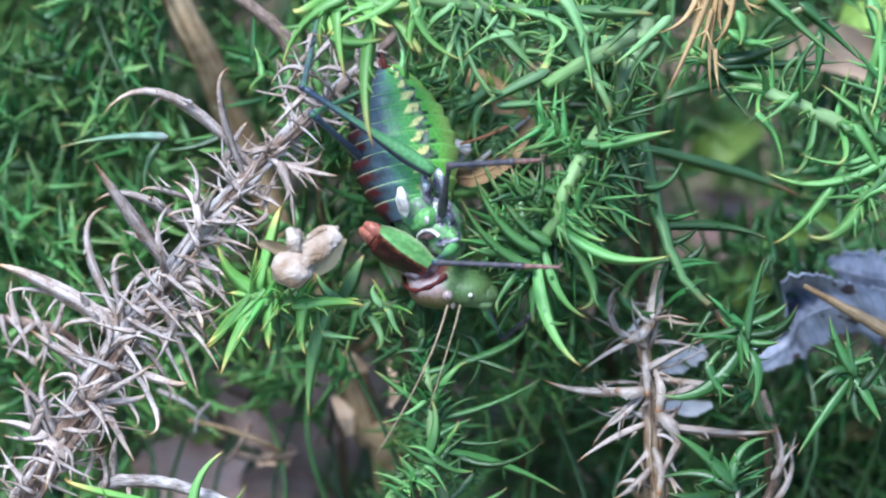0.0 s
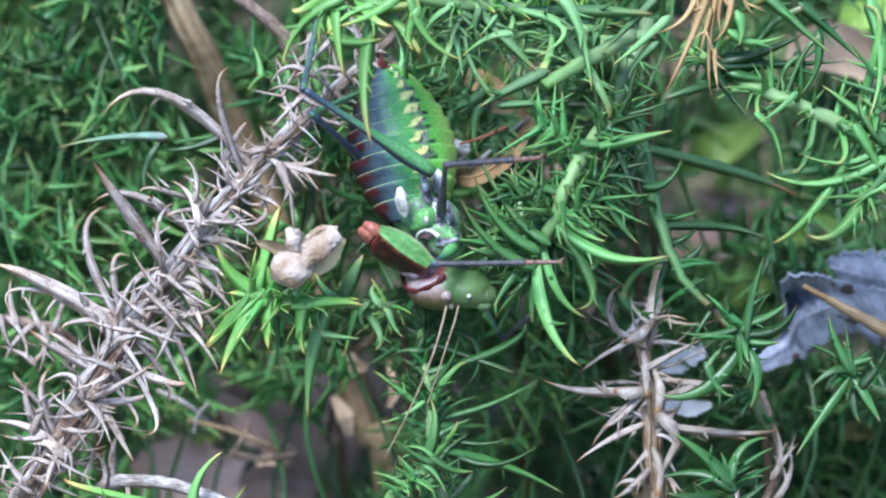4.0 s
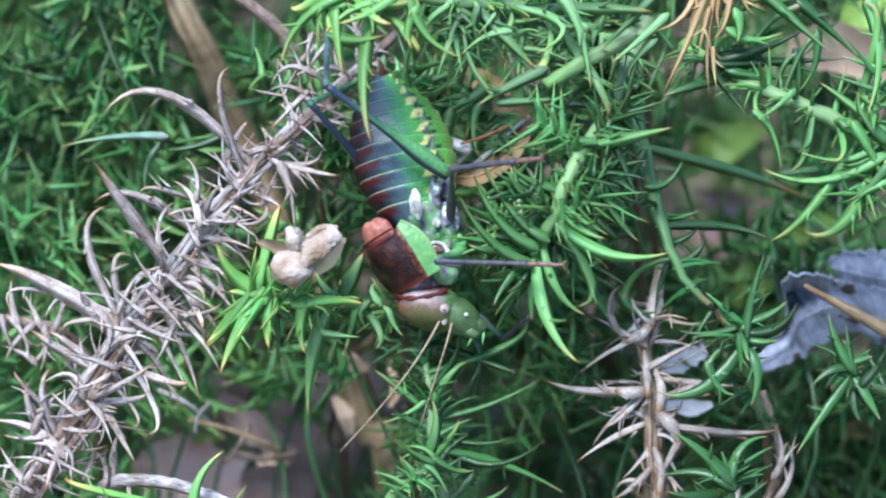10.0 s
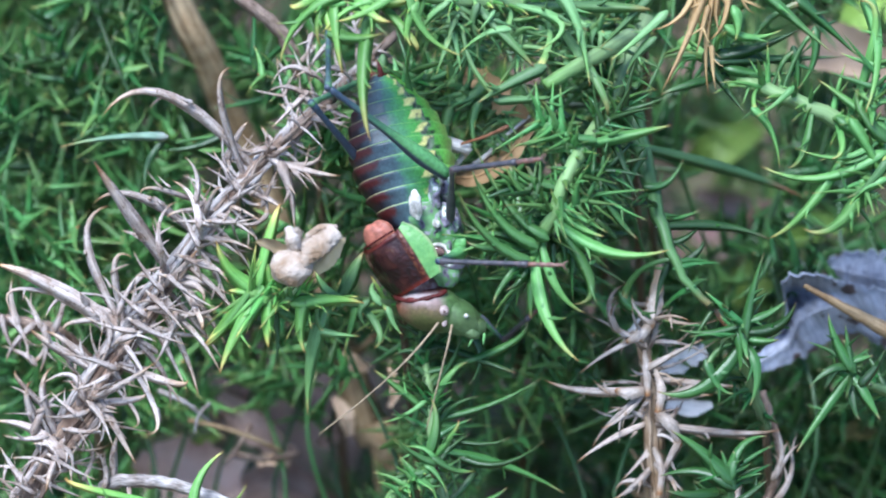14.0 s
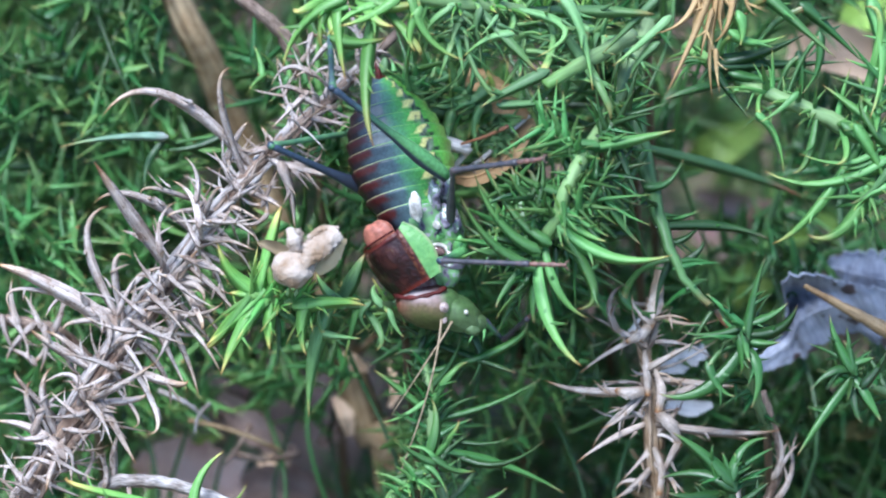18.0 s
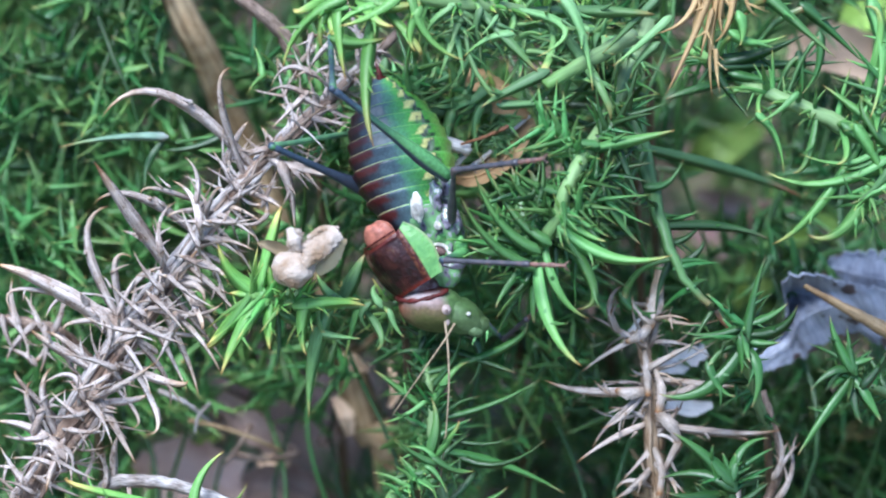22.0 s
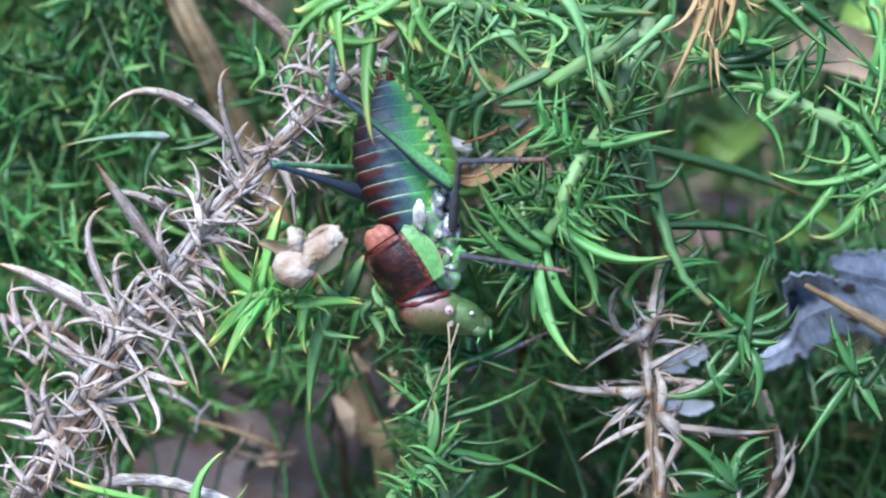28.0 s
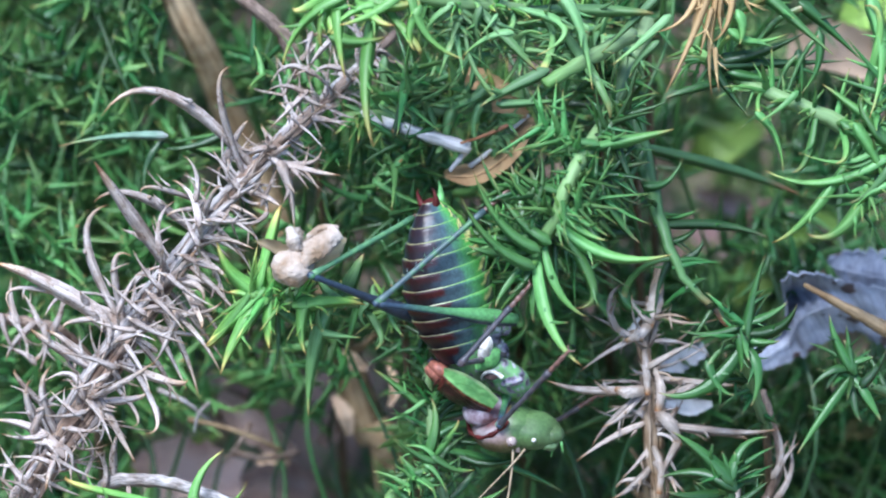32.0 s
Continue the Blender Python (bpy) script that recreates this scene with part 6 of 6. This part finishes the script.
def cricket_head():
    bulk = Bulk()
    seen(bulk, 766, 546, 0, (64, 54, 42), 12, 0.04, 24)
    seen(bulk, 750, 536, 0, (44, 49, 30), 0, 0.04, 20)
    head = MOVING["head"] = limb("head", bulk, HEADM, HEAD_REST, "green head, pinkish crown with sky sheen in its colour")
    for name, u, v, e, radii, tilt, mat, label in (
            ("face_plate", 810, 558, 0, (54, 43, 31), 24, HEADM, ""), ("jaw", 846, 573, 2, (22, 22, 17), 30, HEADM, ""), ("jaw", 838, 586, 12, (18, 18, 11), 20, HEADM, ""),
            ("eye", 789, 549, 46, (10, 10, 10), 0, EYE, "small pale round eye"), ("eye", 789, 549, -46, (10, 10, 10), 0, EYE, "small pale round eye"),
            ("pupil", 790, 551, 54, (3, 3, 3), 0, PUPIL, ""), ("cheek_spot", 829, 557, 43, (4, 4, 4), 0, IVORY, ""), ("cheek_spot", 791, 571, 42, (5, 3, 7), 10, EYE, ""), ("neck", 740, 502, 0, (40, 42, 25), 8, NECK, "mottled mauve neck")):
        b = Bulk()
        seen(b, u, v, e, radii, tilt, 0.12 if mat is HEADM else 0.03, 16)
        part(name, b, mat, head, label)
    b = Bulk()
    inv = HEAD_REST.inverted() @ hang(752, 510, DEEP, 14, 22, 0)
    b.tube([inv @ Vector((math.sin(a) * 54 * U, -math.cos(a) * 51 * U, 0.6 * U * math.sin(i * 1.3))) for i, a in ((i, radians(-100 + 145 * i / 32)) for i in range(33))], [(4.4 + 1.0 * math.sin(i * 0.9)) * U for i in range(33)], 8, 0.1, True)
    part("collar", b, RED, head, "dark red collar")
    # each antenna hangs from its root; its frame is upright in the bush
    for key, (u, v), line in (("antenna_a", (786, 562), ((0, 0, 0), (3, 45, -14), (2, 110, -16), (-8, 200, -8), (-26, 300, 8))), ("antenna_b", (804, 574), ((0, 0, 0), (-3, 30, -14), (-10, 75, -12), (-28, 190, 8)))):
        b = Bulk()
        points = smooth([Vector((x, y, -z)) * U for x, z, y in line], 24)
        b.tube(points, [2.6 * U * (1 - 0.55 * i / 23) for i in range(24)], 6, 0.05, True)
        MOVING[key] = (part("antenna", b, HORN, head, "thin tan antenna"), on(u, v, 40, HEAD_REST))
    for u, v, u1, v1 in ((842, 596, 834, 612), (862, 590, 860, 608)):
        b = Bulk()
        spine(b, on(u, v, 14, HEAD_REST), on(u1, v1, 20, HEAD_REST), Vector((0, 0, 0)), 3 * U, 6, 7, 0)
        part("palp", b, GREENISH, head)


# name: hip in the body's frame, lengths of femur and shin in steps, their thickness, which way knee and foot go in depth
LEGS = {
    "left_hind": (on(792, 312, 78), 275, 315, 15, 6.0, -1, 1), "right_hind": (on(690, 352, -62), 275, 315, 15, 6.0, -1, 1),
    "left_mid": (on(798, 388, 45), 150, 185, 10, 6.0, -1, -1), "right_mid": (on(700, 420, -40), 118, 190, 9, 5.5, 1, 1),
    "left_fore": (on(822, 445, 40), 110, 232, 12, 5.5, -1, -1), "right_fore": (on(850, 560, -60), 80, 165, 8, 5.0, 1, -1)}


def cricket_legs():
    for name, (hip, lf, lt, rf, rt, _, _) in LEGS.items():
        hind = "hind" in name
        b = Bulk()
        n = 18
        shape = [(rf * (0.75 + 0.25 * math.sin(math.pi * min(1, i / 8))) if not hind else rf * (0.62 + 0.5 * math.exp(-((i / (n - 1) - 0.22) / 0.2) ** 2))) *
                 (1 - 0.5 * (i / (n - 1)) ** 1.2) for i in range(n)]
        shape[-2] = shape[-1] = shape[-3] * 1.25
        b.tube([Vector((0, 0, -lf * U * i / (n - 1))) for i in range(n)], [r * U for r in shape], 12, 0, True)
        blob(b, (0, 0, -lf * U), (shape[-1] * 1.15,) * 3, (0, 0, 0), 0.1, 7)
        femur = part("hind_thigh" if hind else "thigh", b, LEG if name == "left_hind" else DARK_LEG if hind else FORE_LEG if "fore" in name else TIBIA, cricket)
        b2 = Bulk()
        foot = 0.72 if not hind else 0.82
        k = 16
        line = [Vector((0, 0, -lt * U * foot * i / (k - 1))) for i in range(k)]
        b2.tube(line, [rt * U * (1.15 if i < 2 else 0.85 if i < k - 2 else 1.1) for i in range(k)], 8, 0.05, True)
        blob(b2, (0, 0, 0), (rt * 0.95,) * 3, (0, 0, 0), 0.1, 7)
        for i in range(3 if not hind else 8):
            s = 0.3 + 0.65 * i / (3 if not hind else 8)
            for side in (-1, 1):
                p = Vector((side * rt * 0.6 * U, 0, -lt * U * foot * s))
                spine(b2, p, p + Vector((side * rt * 1.6 * U, rt * 0.4 * U, -rt * 1.2 * U)), Vector((0, 0, 0)), rt * 0.2 * U, 4, 4, 0)
        shin = part("hind_shin" if hind else "shin", b2, GREEN_SHIN if name == "right_hind" else TIBIA_BLUE if hind else TIBIA, femur, "green shin" if name == "right_hind" else "dusky blue-grey shin")
        b3 = Bulk()
        z0 = -lt * U * foot
        for i in range(4):
            q = (i + 0.5) / 4 * (1 - foot) * lt * U
            blob(b3, (0, (2 - i) * 0.6 * U, z0 - q), (rt * (0.85 if i < 3 else 0.6), rt * 0.7, lt * (1 - foot) / 5.5), (0, 0, 0), 0.1, 6)
        for side in (-1, 1):
            spine(b3, Vector((0, 0, -lt * U)), Vector((side * 7 * U, 4 * U, -(lt + 9) * U)), Vector((side * 3 * U, 0, 0)), 2 * U, 5, 5, 0)
        MOVING[name] = (femur, shin, b3)


def finish_feet():
    for name in LEGS:
        femur, shin, b3 = MOVING[name]
        me = b3.mesh("foot", FOOT)
        bm = bmesh.new()
        bm.from_mesh(shin.data)
        bm.from_mesh(me)
        for f in bm.faces[-len(me.polygons):]:
            f.material_index = 1
        bm.to_mesh(shin.data)
        bm.free()
        shin.data.materials.append(FOOT)
        bpy.data.meshes.remove(me)
        MOVING[name] = (femur, shin)


FOOT = mottled("cricket_foot", [(0.35, (0.10, 0.07, 0.06)), (0.6, (0.22, 0.11, 0.08)), (0.7, (0.25, 0.2, 0.18))], 900)
cricket_abdomen()
cricket_thorax()
cricket_saddle()
cricket_head()
cricket_legs()
finish_feet()

# times, place on the grid, heading, lean, roll
BODY = [(0.0, 733, 372, 11, -12, -80), (3.5, 733, 372, 11, -12, -80), (6.0, 734, 374, 11, -12, -78), (7.0, 734, 376, 11, -12, -74), (8.0, 734, 379, 12, -12, -68),
        (9.0, 736, 381, 13, -13, -66), (11.0, 737, 383, 14, -13, -65), (13.0, 738, 385, 15, -13, -65), (14.5, 735, 382, 14, -13, -65), (17.0, 736, 386, 15, -13, -65),
        (19.0, 736, 386, 15, -13, -65), (22.0, 737, 387, 15, -13, -64), (25.5, 738, 387, 14, -13, -63), (28.0, 735, 397, 11, -10, -62), (29.0, 741, 407, 11, -8, -62),
        (29.5, 747, 430, 12, -8, -63), (30.0, 757, 467, 16, -8, -66), (30.5, 783, 508, 20, -6, -70), (31.0, 803, 546, 23, 0, -72), (31.2, 803, 549, 23, 0, -69),
        (31.4, 807, 563, 21, 4, -60), (31.7, 814, 588, 17, 7, -46), (32.0, 817, 616, 12, 10, -38)]
SADDLE_ROWS = [(0.0, 730, 420, 52, 0, -76), (3.5, 730, 420, 52, 0, -76), (6.0, 730, 422, 50, 0, -72), (7.0, 726, 426, 46, 0, -64), (8.0, 719, 438, 37, 0, -53),
               (9.0, 721, 446, 32, 0, -42), (13.0, 724, 451, 32, 0, -40), (19.0, 724, 451, 32, 0, -40), (25.5, 725, 452, 33, 0, -38), (28.0, 723, 460, 34, 0, -34),
               (29.0, 731, 471, 35, 0, -34), (29.5, 747, 493, 40, 0, -40), (30.0, 768, 528, 45, 0, -48), (30.5, 802, 566, 50, 0, -62), (31.0, 818, 598, 49, 0, -77),
               (31.2, 817, 599, 49, 0, -77), (31.4, 827, 621, 50, 0, -79), (31.7, 841, 644, 54, 0, -82), (32.0, 847, 664, 54, 0, -84)]
HEAD_ROWS = [(0.0, 792, 500, 57, 0, -72), (3.5, 792, 500, 57, 0, -72), (6.0, 780, 518, 50, 0, -66), (7.0, 777, 524, 48, 0, -60), (8.0, 778, 526, 46, 0, -50),
             (9.0, 776, 538, 42, 0, -42), (13.0, 775, 542, 43, 0, -43), (17.0, 776, 539, 44, 0, -43), (19.0, 774, 534, 45, 0, -43), (23.0, 780, 542, 46, 0, -43),
             (25.5, 780, 544, 47, 0, -42), (28.0, 780, 546, 50, 0, -38), (29.0, 790, 561, 52, 0, -38), (29.5, 814, 586, 53, 0, -42), (30.0, 840, 618, 54, 0, -50),
             (30.5, 874, 656, 60, 0, -60), (31.0, 908, 680, 64, 0, -66), (31.2, 903, 680, 64, 0, -68), (31.4, 909, 697, 63, 0, -70), (31.7, 908, 720, 62, 0, -74), (32.0, 905, 755, 62, 0, -80)]
# times, swing of the antennae
ANTENNA_ROWS = [(0.0, 20, 8), (6.0, 16, 10), (9.0, 30, 10), (14.5, 42, 5), (19.0, 2, 28), (23.0, -5, 25), (25.0, -27, 30), (25.5, -25, 28), (28.0, 0, 12), (29.0, 8, -10),
                (30.0, 10, -40), (30.5, -72, -60), (31.0, 10, 22), (31.2, 58, -42), (31.5, -20, 28), (31.7, 20, 25), (32.0, 8, 35)]
# times, knee and foot on the grid
LEG_ROWS = {
    "left_hind": [(0.0, 535, 152, 572, 0), (6.0, 542, 158, 572, 0), (8.0, 560, 154, 575, 0), (9.0, 576, 150, 582, 0), (13.0, 580, 153, 583, 0), (19.0, 590, 155, 580, 0),
                  (28.0, 588, 158, 585, 0), (29.0, 582, 166, 585, 0), (29.5, 592, 176, 590, 10), (30.0, 612, 192, 600, 20), (30.5, 575, 330, 590, 60),
                  (31.0, 556, 534, 655, 238), (31.2, 562, 532, 690, 300), (31.3, 592, 470, 770, 320), (31.4, 622, 431, 860, 335), (31.5, 618, 445, 860, 340), (31.7, 632, 490, 895, 332), (32.0, 668, 538, 900, 338)],
    "right_hind": [(0.0, 553, 200, 680, 145), (6.0, 555, 200, 680, 145), (9.0, 550, 182, 680, 120), (14.5, 552, 183, 680, 125), (16.5, 500, 230, 690, 200),
                   (17.0, 480, 256, 690, 222), (25.5, 482, 258, 690, 222), (28.0, 484, 290, 700, 300), (29.0, 492, 278, 700, 295), (30.0, 508, 338, 720, 330),
                   (30.5, 518, 408, 730, 345), (31.0, 535, 460, 745, 375), (31.2, 528, 449, 745, 370), (31.4, 537, 475, 750, 370), (31.7, 550, 488, 760, 370), (32.0, 552, 488, 770, 365)],
    "left_mid": [(0.0, 796, 292, 958, 282), (6.0, 790, 290, 960, 276), (9.0, 800, 298, 956, 280), (19.0, 802, 300, 962, 280), (25.5, 804, 300, 962, 280),
                 (28.0, 812, 285, 962, 282), (29.0, 812, 288, 964, 282), (30.0, 800, 337, 950, 300), (30.5, 778, 392, 948, 290), (31.0, 795, 412, 940, 290),
                 (31.2, 798, 416, 935, 290), (31.4, 800, 436, 908, 293), (31.5, 803, 442, 905, 293), (31.7, 822, 568, 760, 440), (31.85, 820, 610, 880, 500), (32.0, 816, 645, 948, 495)],
    "right_mid": [(0.0, 742, 470, 770, 560), (28.0, 742, 470, 775, 560), (32.0, 850, 690, 880, 760)],
    "left_fore": [(0.0, 772, 463, 990, 472), (6.0, 772, 468, 998, 460), (9.0, 775, 462, 996, 468), (19.0, 780, 460, 1000, 468), (25.5, 788, 458, 1000, 470),
                  (28.0, 818, 452, 1000, 480), (29.0, 822, 455, 1010, 465), (29.5, 860, 540, 1040, 540), (30.0, 902, 606, 1060, 560), (30.5, 985, 615, 1000, 558),
                  (31.0, 1008, 640, 1003, 556), (31.2, 1003, 645, 992, 550), (31.4, 993, 660, 985, 548), (31.7, 985, 665, 985, 545), (32.0, 885, 752, 1008, 622)],
    "right_fore": [(0.0, 892, 600, 960, 540), (25.5, 892, 600, 950, 548), (28.0, 826, 668, 968, 588), (29.0, 828, 668, 968, 585), (30.0, 880, 692, 965, 600),
                   (31.0, 965, 740, 1040, 660), (32.0, 985, 790, 1060, 700)]}


def between(rows, t):
    """A row's values at t, gliding between rows."""
    return [float(np.interp(t, [r[0] for r in rows], [r[i] for r in rows])) for i in range(1, len(rows[0]))]


def reach(start, u, v, length, sense):
    """The point over (u, v) of the grid that lies at a length from start, nearer or farther."""
    best = None
    for i in range(-160, 161):
        d = DEEP + i * 0.00025
        p = at(u, v, d)
        s = (VIEW.inverted() @ p).y - (VIEW.inverted() @ start).y
        miss = abs((p - start).length - length) + (0.0004 if s * sense < 0 else 0)
        if best is None or miss < best[0]:
            best = (miss, p)
    return start + (best[1] - start).normalized() * length


def bone(a, b, side):
    """A frame at a whose -z runs to b, with y kept towards side."""
    z = (a - b).normalized()
    y = (side - z * side.dot(z)).normalized()
    x = y.cross(z)
    m = Matrix((x, y, z)).transposed().to_4x4()
    m.translation = a
    return m


def motions():
    times = sorted({r[0] for rows in (BODY, SADDLE_ROWS, HEAD_ROWS, ANTENNA_ROWS, *LEG_ROWS.values()) for r in rows} | {30.25, 30.75, 31.6, 31.8, 31.9})
    keys = {ob: [] for ob in (cricket, MOVING["saddle"], MOVING["head"])}
    for name in LEGS:
        keys[MOVING[name][0]], keys[MOVING[name][1]] = [], []
    for key in ("antenna_a", "antenna_b"):
        keys[MOVING[key][0]] = []
    away = VIEW.to_3x3() @ Vector((0, 1, 0))
    for t in times:
        u, v, h, l, r = between(BODY, t)
        body = hang(u, v, DEEP, h, l, r)
        keys[cricket].append((t, body))
        inv = body.inverted()
        for key, rows in (("saddle", SADDLE_ROWS), ("head", HEAD_ROWS)):
            u, v, h, l, r = between(rows, t)
            keys[MOVING[key]].append((t, inv @ hang(u, v, DEEP - 0.0005, h, l, r)))
        u, v, h, l, r = between(HEAD_ROWS, t)
        skull = hang(u, v, DEEP - 0.0005, h, l, r).to_3x3().inverted() @ VIEW.to_3x3()
        for key, swing in zip(("antenna_a", "antenna_b"), between(ANTENNA_ROWS, t)):
            feeler, root = MOVING[key]
            keys[feeler].append((t, Matrix.Translation(root) @ (skull @ Matrix.Rotation(radians(swing), 3, "Y")).to_4x4()))
        for name, (hip, lf, lt, _, _, s1, s2) in LEGS.items():
            ku, kv, fu, fv = between(LEG_ROWS[name], t)
            a = body @ hip
            k = reach(a, ku, kv, lf * U, s1)
            f = reach(k, fu, fv, lt * U, s2)
            femur, shin = MOVING[name]
            mf = bone(a, k, away + VIEW.to_3x3() @ Vector((0, 0, 0.4)))
            keys[femur].append((t, inv @ mf))
            keys[shin].append((t, mf.inverted() @ bone(k, f, away)))
    for ob, rows in keys.items():
        walk(ob, rows)
    # the wind bends the branches back a little, turning about their feet
    breeze = [(0.0, 0, 0), (0.5, -2, -8), (1.0, -3, -11), (1.5, -7, -14), (2.0, -2, -3), (2.5, 0, 0), (3.0, -1, -3), (3.5, 0, 0), (5.5, 0, -3), (6.0, 1, -4),
              (7.0, 1, 0), (7.5, -7, -4), (8.0, -4, -3), (8.5, -4, -5), (9.0, -2, -1), (10.0, -4, -3), (11.0, -1, 0), (13.0, 0, 0), (13.5, -2, -1),
              (14.0, -6, -6), (14.5, -10, -12), (16.5, 0, 0), (32.0, 0, 0)]
    for thing, share in ((ribbed, 1.0), (straw, 1.0), (top, 0.7), (middle, 0.7), (lying, 0.6), (sprig, 0.4), (flower, 0.4), (fan, 0.4), (corner, 0.4), (edge, 0.4)):
        base = thing.matrix_basis.copy()
        h = 0.15 if base.translation.z < 0.05 else 0.1
        rows = []
        for t, du, dv in breeze:
            push = Vector((du * U, -dv * U / math.sin(radians(28)), 0)) * share
            turn = Vector((0, 0, 1)).cross(push)
            rot = Matrix.Rotation(push.length / h, 4, turn.normalized()) if push.length > 0 else Matrix()
            shift = Matrix.Translation(push) if h == 0.1 else Matrix()
            rows.append((t, shift @ base @ (rot if h == 0.15 else Matrix())))
        walk(thing, rows)
    gusts = [(0.0, 0), (13.3, 0), (13.4, 0), (13.5, 3.9), (13.6, 1.7), (13.7, 0), (14.0, 0), (14.1, 3.0), (14.2, 1.4), (14.4, 0), (32.0, 0)]
    walk(tall, [(t, Matrix.Translation(TALL_FOOT) @ pose(0, 0, 0, 0, -a, 0)) for t, a in gusts])


motions()
